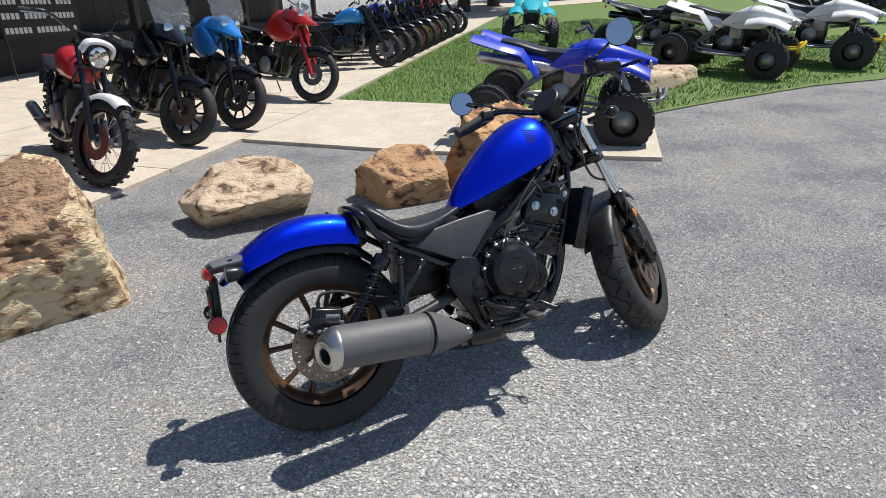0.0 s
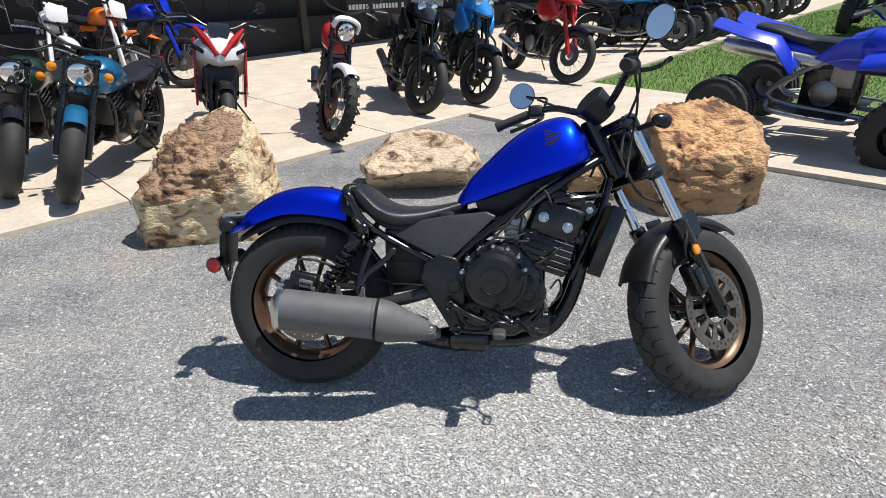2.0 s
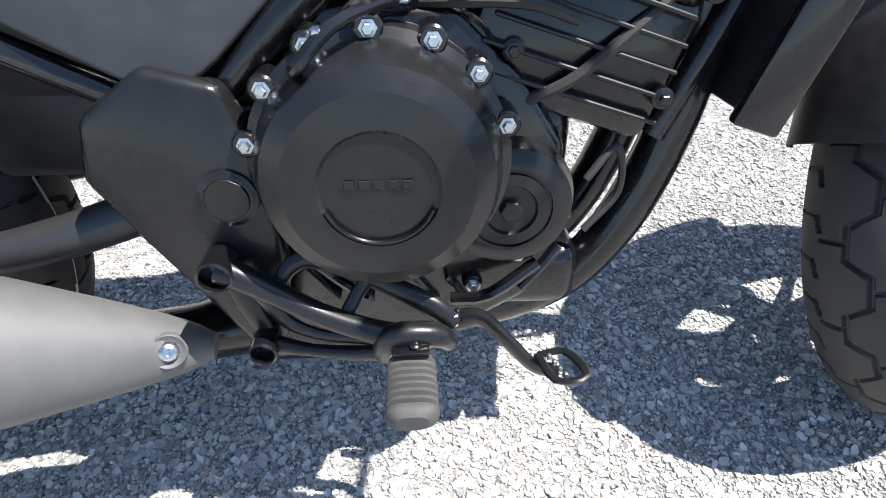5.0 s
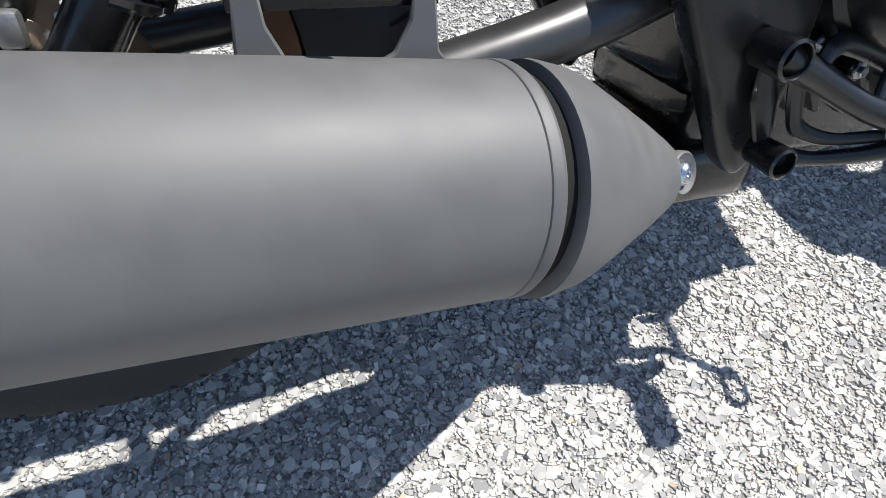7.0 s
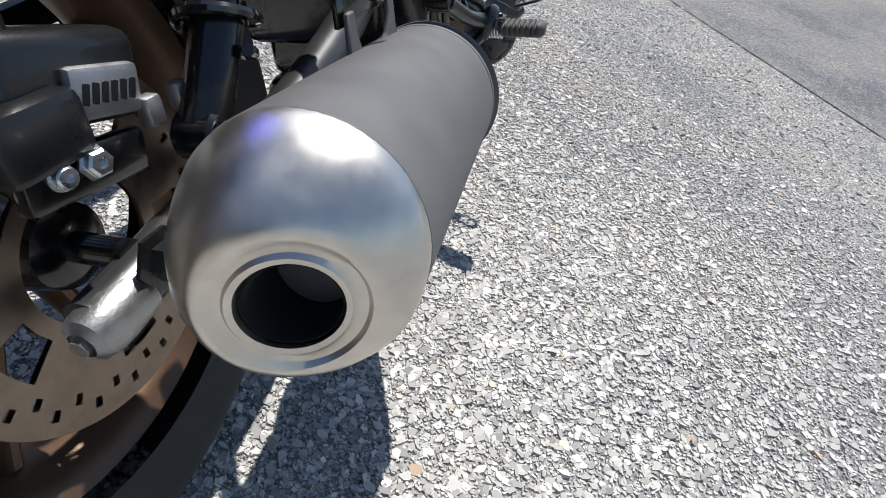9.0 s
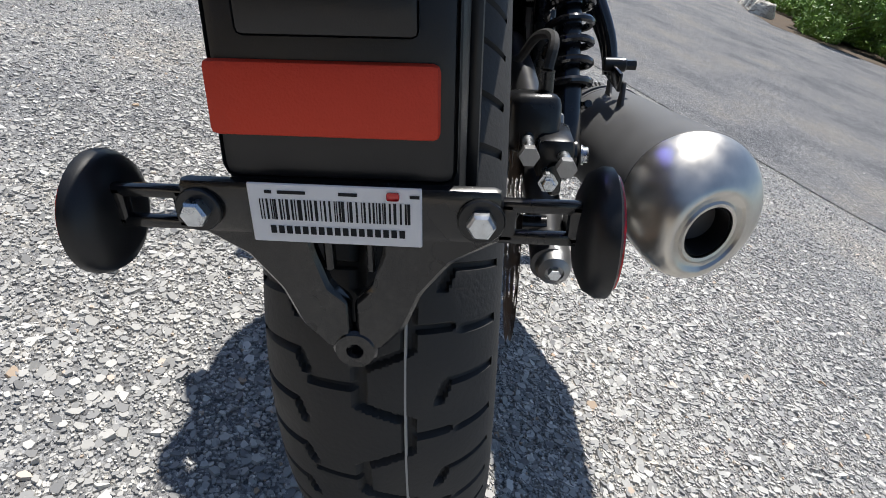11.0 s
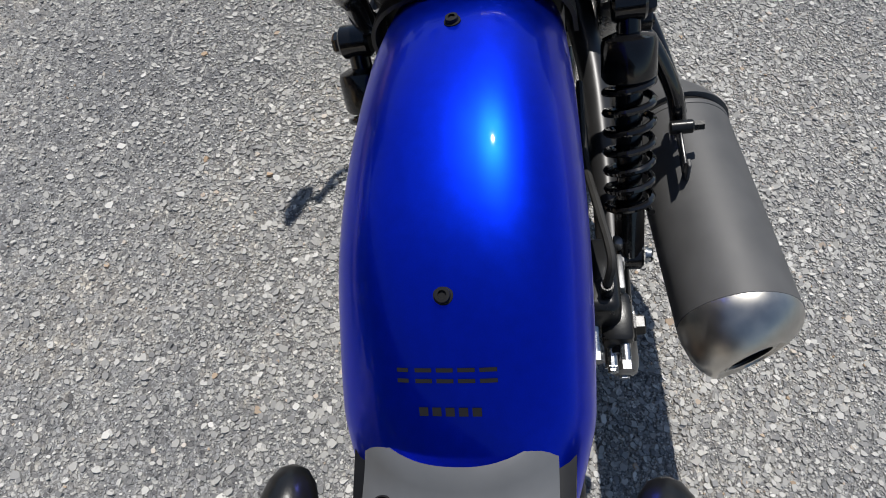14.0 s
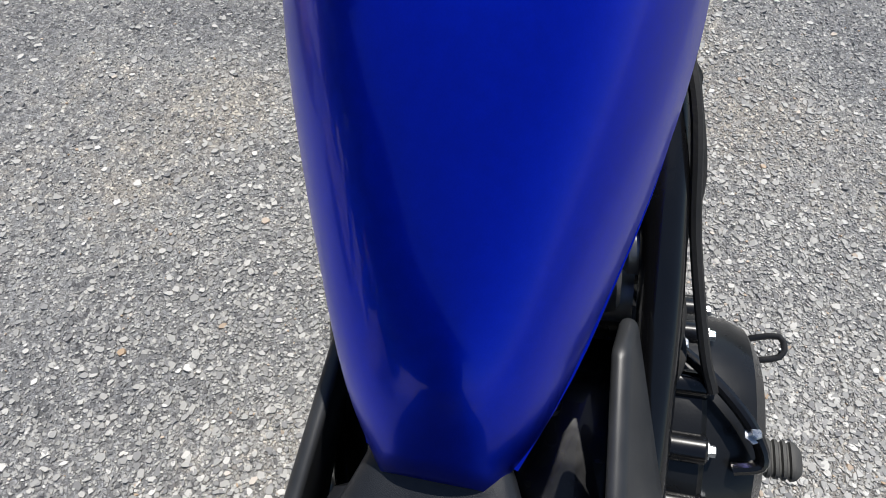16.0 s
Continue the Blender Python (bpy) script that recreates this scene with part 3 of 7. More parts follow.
for sgn in (-1, 1):
    part("bracket_tongue", slab([(sgn * q[0], q[1]) for q in ((0.078, 0.008), (0.072, -0.006), (0.048, -0.020), (0.034, -0.038), (0.026, -0.058), (0.014, -0.072), (0.001, -0.074), (0.001, -0.044), (0.010, -0.036), (0.016, -0.016), (0.018, 0.008))][::sgn], 0.009, TOWARD, 0.002, 1), M_BLACK, carrier, xf=TAIL)
    part("bracket_rib", block((0.008, 0.004, 0.03), (-0.306, sgn * 0.010, 0.470), 0.001, 1), M_BLACK, carrier, xf=TAIL)
part("bracket_eye", lathe([(0.0035, 0.008), (0.0045, 0.010), (0.010, 0.010), (0.0115, 0.008), (0.0115, 0), (0.0035, 0), (0.0035, 0.008)], 24, turned((-0.303, 0.0, 0.410), (-1, 0, 0)), cap=False), M_BLACK, carrier, xf=TAIL)
for y in (0.061, -0.061):
    part("washer", lathe([(0.0100, 0), (0.0100, 0.002), (0.0095, 0.0026), (0.004, 0.0026)], 24, turned((-0.322, y, 0.4915), (-1, 0, 0))), M_GREYBLK, carrier, "", xf=TAIL)
    part("carrier_bolt", lathe([(0.0062, 0.002), (0.0062, 0.0072), (0.005, 0.0085)], 6, turned((-0.322, y, 0.4915), (-1, 0, 0))), M_BOLT, carrier, "zinc hex bolt", xf=TAIL)
for y in (0.113, -0.113):
    s = math.copysign(1, y)
    rails = [block((0.006, 0.040, 0.006), (-0.314, y - s * 0.026, 0.488 + dz), 0.002) for dz in (-0.0075, 0.0075)]
    ends = [block((0.006, 0.010, 0.020), (-0.314, y - s * d, 0.488), 0.002) for d in (0.010, 0.042)]
    part("reflector_arm", join(*rails, *ends), M_BLACK, carrier, "slotted black arm", xf=TAIL)
    disc = part("side_reflector", lathe([(0.008, -0.011), (0.019, -0.0095), (0.0262, -0.006), (0.0290, -0.001), (0.0290, 0.003), (0.0265, 0.0045)], 32, turned((-0.310, y, 0.482), (0, s, 0))), M_MATT, carrier, "round side reflector", xf=TAIL)
    part("red_lens", lathe([(0.0265, 0.0035), (0.0260, 0.0055), (0.018, 0.0070), (0.0, 0.0078)], 32, turned((-0.310, y, 0.482), (0, s, 0))), M_RED, disc, "red round lens", xf=TAIL)
label = part("paper_label", block((0.0012, 0.074, 0.0275), (-0.3232, 0.001, 0.4915), 0.0005, 1), M_WHITE, carrier, "white barcode sticker", xf=TAIL)
random.seed(4)
y = 0.033
while y > -0.032:
    w = random.choice((0.0004, 0.0008, 0.0012))
    part("code_bar", block((0.0003, w, 0.0095), (-0.32405, y, 0.4935), 0), M_INK, label, xf=TAIL)
    y -= w + random.choice((0.0005, 0.0009, 0.0013))
for i in range(17):
    part("print_bar", block((0.0003, 0.0024, 0.0036), (-0.32405, 0.0285 - i * 0.0035, 0.4840), 0), M_INK, label, xf=TAIL)
for y, w in ((0.029, 0.003), (0.019, 0.012), (-0.005, 0.008), (-0.033, 0.004)):
    part("print_bar", block((0.0003, w, 0.0014), (-0.32405, y, 0.5015), 0), M_INK, label, xf=TAIL)
part("print_mark", block((0.0003, 0.0055, 0.0035), (-0.32405, -0.024, 0.5015), 0.001), M_RED, label, xf=TAIL)

# seat, its loop of frame tube, tank
STATIONS = [(0.210, 0.735, 0.086, 0.03), (0.217, 0.768, 0.098, 0.065), (0.234, 0.784, 0.111, 0.088), (0.27, 0.762, 0.130, 0.092), (0.32, 0.722, 0.148, 0.085), (0.38, 0.700, 0.151, 0.078), (0.46, 0.698, 0.122, 0.070), (0.53, 0.706, 0.084, 0.060), (0.585, 0.718, 0.057, 0.052), (0.612, 0.722, 0.044, 0.045), (0.628, 0.712, 0.026, 0.028)]


def oval(u, top, hw, th, n=28, dish=0.0, power=2.8, low=3.2):
    ring = []
    for i in range(n):
        a = 2 * math.pi * i / n
        c, s = math.cos(a), math.sin(a)
        y = hw * math.copysign(abs(c) ** (2 / power), c)
        z = th / 2 * math.copysign(abs(s) ** (2 / (power if s > 0 else low)), s)
        ring.append(Vector((u, y, top - th / 2 + z - dish * (1 - (y / hw) ** 2) * (s > 0))))
    return ring


def densify(stations, step=5):
    cols = list(zip(*stations))
    k = len(stations)
    out = []
    line = smooth_line([(cols[0][i], cols[1][i], cols[2][i]) for i in range(k)], step)
    line2 = smooth_line([(cols[0][i], cols[3][i], 0) for i in range(k)], step)
    return [(a.x, a.y, a.z, b.y) for a, b in zip(line, line2)]


# dark filler added below the seat to close the gaps beside it
part("seat_filler", loft([oval(u, top - 0.045, hw * 0.93, 0.045) for u, top, hw, th in densify([q for q in STATIONS if 0.2 < q[0] < 0.6])]), M_MATT, bike, "", 60)
seat = part("seat", loft([oval(*q, dish=0.006) for q in densify(STATIONS)]), M_SEAT, bike, "black leatherette solo seat", 60)
seat_tree = BVHTree.FromPolygons([v.co.copy() for v in seat.data.vertices], [tuple(p.vertices) for p in seat.data.polygons])
line = []
for y in np.linspace(-0.110, 0.110, 15):
    hit = seat_tree.ray_cast(Vector((0.232 + 0.045 * (abs(y) / 0.110) ** 2.5, y, 1.2)), Vector((0, 0, -1)))
    if hit[0] is not None:
        line.append(hit[0] + Vector((0, 0, 0.0004)))
part("seat_seam", tube(line, 0.0015, 6, 4), M_INK, seat)

TANK = [(0.592, 0.728, 0.036, 0.020, 0.012), (0.635, 0.795, 0.064, 0.022, 0.05), (0.70, 0.862, 0.090, 0.03, 0.07), (0.78, 0.936, 0.117, 0.03, 0.09), (0.86, 0.988, 0.136, 0.035, 0.10), (0.93, 1.014, 0.143, 0.035, 0.10), (0.985, 1.014, 0.138, 0.035, 0.10), (1.025, 0.985, 0.115, 0.03, 0.08), (1.05, 0.948, 0.09, 0.02, 0.05), (1.06, 0.915, 0.06, 0.01, 0.02)]


def tank_ring(u, top, hw, n=36):
    base = 0.706 + (u - 0.597) * 0.385
    ring = []
    for i in range(n):
        a = 2 * math.pi * i / n
        c, s = math.cos(a), math.sin(a)
        y = hw * math.copysign(abs(c) ** 0.78, c)
        if s >= 0:
            z = (top - base) * abs(s) ** 0.82
        else:
            z = -0.022 * abs(s) ** 0.6 * min(1, hw / 0.1)
        ring.append(Vector((u, y * (1 - 0.16 * max(0, z / max(0.01, top - base))), base + z)))
    return ring


tl = smooth_line([(t[0], t[1], t[2]) for t in TANK], 5)
tank = part("fuel_tank", loft([tank_ring(p.x, p.y, p.z) for p in tl]), M_BLUE, bike, "metallic blue teardrop fuel tank", 70)
part("tank_seam", join(*[tube([(u, sgn * (np.interp(u, [t[0] for t in TANK], [t[2] for t in TANK]) * 0.97), 0.700 + (u - 0.597) * 0.385) for u in np.linspace(0.61, 1.045, 9)], 0.004, 6, 3) for sgn in (1, -1)]), M_BLUE, tank)
for sgn in (1, -1):
    for i in range(6):
        decal("emblem_bar", tank, (0.925 - 0.003 * i, -sgn * 0.12, 0.960 - 0.0085 * i), (sgn * 0.97, 0, -sgn * 0.2), (0.15, 0, 1), 0.062 - 0.007 * i, 0.0045, M_INK, 0.0007)
part("filler_cap", lathe([(0.030, 0), (0.030, 0.006), (0.026, 0.010), (0.0, 0.011)], 28, turned((0.90, 0, 0.992), (-0.35, 0, 1))), M_BLACK, tank)

# frame
frame_part = part("frame_spine", join(tube([(1.115, 0, 0.88), (0.98, 0, 0.82), (0.8, 0, 0.74), (0.62, 0, 0.64)], 0.024, 12), rod((1.165, 0, 0.80), (1.055, 0, 1.005), 0.032, 20, 0.004)), M_BLACK, bike, "black steel frame spine and head tube")
for s in (-1, 1):
    part("frame_spar", tube([(1.10, s * 0.03, 0.872), (1.02, s * 0.075, 0.828), (0.9, s * 0.118, 0.752), (0.78, s * 0.128, 0.672), (0.66, s * 0.128, 0.58), (0.575, s * 0.128, 0.50)], 0.017, 14), M_BLACK, bike)
    part("seat_rail", tube([(0.222, s * 0.116, 0.722), (0.255, s * 0.125, 0.664), (0.31, s * 0.128, 0.618), (0.42, s * 0.128, 0.555), (0.56, s * 0.128, 0.488)], 0.0135, 14), M_GLOSS, bike)
    part("down_tube", tube([(1.135, s * 0.03, 0.80), (1.105, s * 0.062, 0.70), (1.05, s * 0.085, 0.57), (1.0, s * 0.085, 0.45)], 0.0135, 12), M_BLACK, bike)
    part("cross_tube", tube([(1.10, s * 0.06, 0.742), (1.02, s * 0.10, 0.735), (0.93, s * 0.115, 0.728)], 0.011, 10), M_BLACK, bike)
    part("pivot_plate", sideplate([(0.482, 0.505), (0.54, 0.545), (0.60, 0.53), (0.628, 0.47), (0.632, 0.36), (0.622, 0.27), (0.604, 0.246), (0.584, 0.262), (0.552, 0.315), (0.508, 0.385), (0.470, 0.45)], -0.135 if s < 0 else 0.165, 0.032, 0.010, 3), M_GREYBLK, bike, "cast black swingarm pivot plate")
    part("pivot_boss", join(lathe([(0.027, 0), (0.027, 0.006), (0.022, 0.008), (0.020, 0.0075), (0.019, 0.009), (0, 0.009)], 26, turned((0.592, s * 0.165, 0.432), (0, s, 0)))), M_GREYBLK, bike)
part("seat_loop", tube([(0.222, -0.116, 0.722), (0.205, -0.112, 0.745), (0.192, -0.082, 0.760), (0.186, 0, 0.766), (0.192, 0.082, 0.760), (0.205, 0.112, 0.745), (0.222, 0.116, 0.722)], 0.0145, 16), M_BLACK, bike, "gloss black tube loop behind the seat")
part("loop_bracket", arched([(0.215, 0.735), (0.19, 0.752), (0.172, 0.752)], [(0.22, 0.66), (0.2, 0.67), (0.18, 0.68)], lambda t: 0.098), M_MATT, bike)
for s in (-1, 1):
    panel_ = sideplate([(0.345, 0.618), (0.42, 0.648), (0.56, 0.672), (0.70, 0.688), (0.735, 0.672), (0.60, 0.545), (0.565, 0.518), (0.545, 0.520)], -0.094 if s < 0 else 0.108, 0.014, 0.006, 3)
    for v in panel_.verts:
        v.co.y += s * 0.30 * max(0.0, 0.692 - v.co.z)
    part("side_cover", panel_, M_SIDE, bike, "dark grey side cover", 50)
part("air_box", block((0.26, 0.17, 0.19), (0.46, 0, 0.59), 0.02), M_MATT, bike)
part("intake_duct", block((0.33, 0.13, 0.12), Matrix.Translation((0.82, 0, 0.755)) @ pose(0, 0, 0, 0, -22, 0), 0.02), M_MATT, bike)
part("battery_box", block((0.16, 0.15, 0.16), (0.41, 0, 0.49), 0.02), M_MATT, bike)

# engine
engine = part("engine", block((0.345, 0.25, 0.20), (0.7375, 0, 0.40), 0.03, 3), M_BLACK, bike, "black parallel twin engine")
part("sump", block((0.34, 0.20, 0.08), (0.77, 0, 0.285), 0.02, 3), M_BLACK, engine)
part("cylinder", block((0.19, 0.24, 0.13), Matrix.Translation((0.905, 0, 0.545)) @ pose(0, 0, 0, 0, 18, 0), 0.012), M_BLACK, engine)
part("cylinder_head", block((0.18, 0.25, 0.13), Matrix.Translation((0.945, 0, 0.655)) @ pose(0, 0, 0, 0, 18, 0), 0.02, 3), M_BLACK, engine)
part("head_cover", block((0.15, 0.22, 0.05), Matrix.Translation((0.968, 0, 0.735)) @ pose(0, 0, 0, 0, 18, 0), 0.015, 3), M_BLACK, engine)
RIGHT = (0, -1, 0)
cover = part("clutch_cover", lathe([(0.114, 0.0), (0.114, 0.024), (0.106, 0.029), (0.102, 0.052), (0.095, 0.068), (0.078, 0.078), (0.050, 0.080), (0.047, 0.077), (0.044, 0.077), (0.0, 0.079)], 48, turned((0.728, -0.145, 0.461), RIGHT)), M_GREYBLK, engine, "round black clutch cover", 25)
part("cover_arc", tube([(0.728 + 0.0465 * math.cos(a), -0.2255, 0.461 + 0.0465 * math.sin(a)) for a in np.linspace(math.pi * 1.12, math.pi * 1.88, 9)], 0.0018, 6, 3), M_BLACK, cover)
for i in range(5):
    part("emblem_bar", block((0.0085, 0.0012, 0.0075), (0.705 + i * 0.0115, -0.2245, 0.4665), 0.0005, 1), M_GREYBLK, cover)
for a in (0.3, 0.75, 1.15, 1.6, 2.05, 2.5, 2.95):
    p = (0.728 + 0.113 * math.cos(a), -0.170, 0.461 + 0.113 * math.sin(a))
    lug = part("cover_lug", lathe([(0.012, -0.03), (0.012, 0.002), (0.010, 0.004)], 14, turned(p, RIGHT)), M_BLACK, engine)
    part("cover_bolt", bolt((p[0], p[1] - 0.004, p[2]), RIGHT, 0.005, 0.006), M_BOLT, engine)
plug = part("pulse_cover", lathe([(0.066, 0), (0.066, 0.012), (0.060, 0.030), (0.047, 0.036), (0.0405, 0.036), (0.0400, 0.033), (0.0375, 0.033), (0.037, 0.036), (0.026, 0.037), (0.024, 0.0335), (0.0, 0.0335)], 44, turned((0.847, -0.118, 0.403), RIGHT)), M_GREYBLK, engine, "satin black engine cover with inspection plug", 25)
part("plug_hex", lathe([(0.0115, 0.033), (0.0115, 0.040), (0.010, 0.0415)], 6, turned((0.847, -0.118, 0.403), RIGHT)), M_GREYBLK, plug)
for u, v, w in ((0.660, -0.150, 0.363), (0.861, -0.133, 0.342), (0.815, -0.134, 0.306), (0.906, -0.119, 0.378), (0.837, -0.140, 0.462), (0.894, -0.116, 0.432), (0.72, -0.15, 0.335)):
    part("cover_lug", lathe([(0.011, -0.035), (0.011, 0.001), (0.009, 0.002)], 12, turned((u, v, w), RIGHT)), M_BLACK, engine)
    part("cover_bolt", bolt((u, v - 0.002, w), RIGHT, 0.0055, 0.006), M_BOLT, engine)
part("side_case", sideplate([(0.60, 0.27), (0.64, 0.245), (0.80, 0.24), (0.875, 0.285), (0.908, 0.36), (0.90, 0.46), (0.86, 0.52), (0.80, 0.58), (0.68, 0.59), (0.62, 0.52), (0.61, 0.40)], -0.100, 0.030, 0.012, 3), M_BLACK, engine)
for k in range(5):
    part("case_rib", block((0.006, 0.014, 0.05), Matrix.Translation((0.66 + 0.035 * k, -0.132, 0.315 - 0.004 * k)) @ pose(0, 0, 0, 0, -35, 0), 0.002, 1), M_BLACK, engine)
for pts, r in (([(0.79, -0.15, 0.30), (0.83, -0.152, 0.305), (0.88, -0.14, 0.335)], 0.007), ([(0.865, -0.135, 0.30), (0.885, -0.13, 0.32), (0.905, -0.125, 0.345)], 0.005), ([(0.705, -0.155, 0.31), (0.68, -0.155, 0.33), (0.66, -0.155, 0.35)], 0.005)):
    part("oil_gallery", tube(pts, r, 8, 3), M_BLACK, engine)
for u, w in ((0.905, 0.672), (0.987, 0.636)):
    part("head_bolt", join(lathe([(0.018, 0), (0.018, 0.004), (0.012, 0.006), (0.011, 0.011), (0.004, 0.0115)], 20, turned((u - 0.008, -0.127, w), RIGHT))), M_BOLT, engine, "bright head cover bolt")
part("thermostat", join(rod((0.80, -0.10, 0.66), (0.80, -0.135, 0.66), 0.022, 20, 0.004), rod((0.80, -0.135, 0.66), (0.80, -0.139, 0.66), 0.017, 20)), M_ALLOY, engine)
part("throttle_body", join(rod((0.79, -0.11, 0.60), (0.79, 0.11, 0.60), 0.026, 18), block((0.08, 0.2, 0.06), (0.80, 0, 0.64), 0.01)), M_ALLOY, engine)
for pts, r in (([(0.70, -0.13, 0.575), (0.735, -0.15, 0.60), (0.79, -0.14, 0.60), (0.835, -0.13, 0.615)], 0.004), ([(0.815, -0.12, 0.60), (0.82, -0.135, 0.66), (0.84, -0.12, 0.72)], 0.004), ([(0.925, -0.125, 0.42), (0.955, -0.115, 0.45), (0.965, -0.11, 0.40), (0.93, -0.12, 0.36)], 0.004), ([(0.76, -0.12, 0.585), (0.85, -0.135, 0.585), (0.90, -0.13, 0.57)], 0.006), ([(0.86, -0.125, 0.50), (0.90, -0.13, 0.52), (0.95, -0.125, 0.56), (1.0, -0.11, 0.60)], 0.006)):
    part("hose", tube(pts, r, 8), M_RUBBER, engine)
part("clutch_arm", join(tube([(0.645, -0.02, 0.592), (0.69, -0.05, 0.597), (0.735, -0.04, 0.595)], 0.006, 8), rod((0.69, -0.05, 0.57), (0.69, -0.05, 0.612), 0.009, 12)), M_BOLT, engine)
part("case_ring", lathe([(0.100, -0.035), (0.112, -0.034), (0.113, -0.003), (0.100, -0.002)], 44, turned((0.728, -0.145, 0.461), RIGHT)), M_ALLOY, engine, "bright alloy case edge", 30)
part("cable_guide", tube([(0.76, -0.135, 0.585), (0.735, -0.165, 0.590), (0.70, -0.200, 0.580), (0.675, -0.215, 0.556), (0.668, -0.195, 0.548)], 0.0055, 10), M_BLACK, engine)
part("clutch_cable", tube([(0.715, -0.175, 0.588), (0.74, -0.165, 0.615), (0.80, -0.150, 0.68), (0.87, -0.14, 0.755), (0.95, -0.11, 0.81)], 0.0045, 8), M_RUBBER, engine, "black clutch cable")
for u, v, w in ((0.752, -0.150, 0.590), (0.690, -0.205, 0.574)):
    part("guide_bolt", bolt((u, v, w), (0, -0.3, 1), 0.005, 0.006), M_BOLT, engine)
# cylinder ribs, head panels, mounts and plumbing on the right side
for k in range(5):
    part("cylinder_rib", block((0.185 - 0.006 * k, 0.012, 0.004), Matrix.Translation((0.895 + 0.008 * k, -0.124, 0.505 + 0.022 * k)) @ pose(0, 0, 0, 0, 18, 0), 0.001, 1), M_MATT, engine)
for u, w in ((0.87, 0.725), (1.02, 0.675), (0.868, 0.615), (1.015, 0.590), (0.845, 0.545), (0.985, 0.500)):
    part("head_stud", join(lathe([(0.010, -0.02), (0.010, 0.001), (0.0085, 0.002)], 14, turned((u, -0.128, w), RIGHT)), bolt((u, -0.130, w), RIGHT, 0.0052, 0.006)), M_GREYBLK, engine)
mount = part("engine_mount", sideplate([(1.005, 0.70), (1.06, 0.73), (1.085, 0.69), (1.05, 0.655), (1.01, 0.665)], -0.095, 0.012, 0.003, 1), M_BLACK, engine)
part("mount_bolt", bolt((1.055, -0.108, 0.695), RIGHT, 0.0085, 0.008), M_BOLT, mount)
for pts, r in (([(0.80, -0.14, 0.665), (0.84, -0.15, 0.70), (0.90, -0.14, 0.745)], 0.005), ([(0.70, -0.135, 0.61), (0.75, -0.145, 0.635), (0.78, -0.14, 0.65)], 0.0045)):
    part("coolant_hose", tube(pts, r, 10), M_RUBBER, engine)
part("spark_lead", tube([(0.93, -0.127, 0.70), (0.92, -0.145, 0.72), (0.90, -0.13, 0.76), (0.86, -0.10, 0.785)], 0.0045, 8), M_RUBBER, engine)
part("starter_motor", rod((0.80, -0.06, 0.545), (0.80, -0.125, 0.545), 0.030, 20, 0.005), M_GREYBLK, engine)
# header pipes and radiator
for s in (-1, 1):
    part("header_pipe", tube([(1.0, s * 0.05, 0.62), (1.04, s * 0.055, 0.58), (1.035, s * 0.06, 0.48), (1.00, s * 0.06, 0.36), (0.945, s * 0.055, 0.27), (0.87, s * 0.05, 0.225), (0.80, s * 0.04, 0.205), (0.68, -0.01 + s * 0.03, 0.2)], 0.0265, 16), M_BLACK, bike, "black exhaust header pipe")
part("collector", join(tube([(0.70, 0, 0.2), (0.60, -0.02, 0.2), (0.50, -0.08, 0.215), (0.42, -0.17, 0.27), (0.36, -0.235, 0.315)], [0.045, 0.05, 0.035, 0.03, 0.03], 16), block((0.16, 0.2, 0.09), (0.64, 0, 0.21), 0.03, 3)), M_BLACK, bike)
radiator = part("radiator", join(block((0.035, 0.27, 0.235), Matrix.Translation((1.112, 0, 0.592)) @ pose(0, 0, 0, 0, 19, 0), 0.006)), M_MATT, bike, "black radiator")
for s in (-1, 1):
    part("radiator_shroud", block((0.05, 0.014, 0.25), Matrix.Translation((1.110, s * 0.140, 0.59)) @ pose(0, 0, 0, 0, 19, 0), 0.005), M_BLACK, radiator)
for k in range(22):
    part("radiator_fin", block((0.004, 0.25, 0.0025), Matrix.Translation((1.131 + (k - 10.5) * 0.0095 * 0.326, 0, 0.592 + (k - 10.5) * 0.0095)) @ pose(0, 0, 0, 0, 19, 0), 0), M_ALLOY, radiator)

# muffler
A, J = Vector((-0.044, -0.272, 0.3680)), Vector((0.321, -0.240, 0.327))
AX = (J - A).normalized()
AT = turned(A, AX)
muffler = part("muffler", lathe([(0.0690, 0.055), (0.0700, 0.0565), (0.0700, 0.060), (0.0700, 0.3590), (0.0700, 0.3600), (0.0693, 0.3605), (0.0693, 0.3613), (0.0702, 0.3619), (0.0706, 0.3630), (0.0706, 0.3685), (0.0693, 0.3710), (0.0646, 0.3720)], 72, AT), M_MUFFLER, bike, "satin grey muffler can", 25)
SLASH = (-AX + Vector((0, -0.36, -0.16))).normalized()
SHIFT = Vector((0, -0.006, -0.020))


def slash_cut(profile, n=56):
    """Rings that turn from the can's axis towards the slanted, off-centre mouth."""
    rings = []
    for r, d, t in profile:
        way = (-AX).lerp(SLASH, t).normalized()
        c = A + AX * d + SHIFT * t
        m = turned(c, way)
        rings.append([m @ Vector((r * math.cos(a), r * math.sin(a), 0)) for a in (2 * math.pi * i / n for i in range(n))])
    return loft(rings, cap=False)


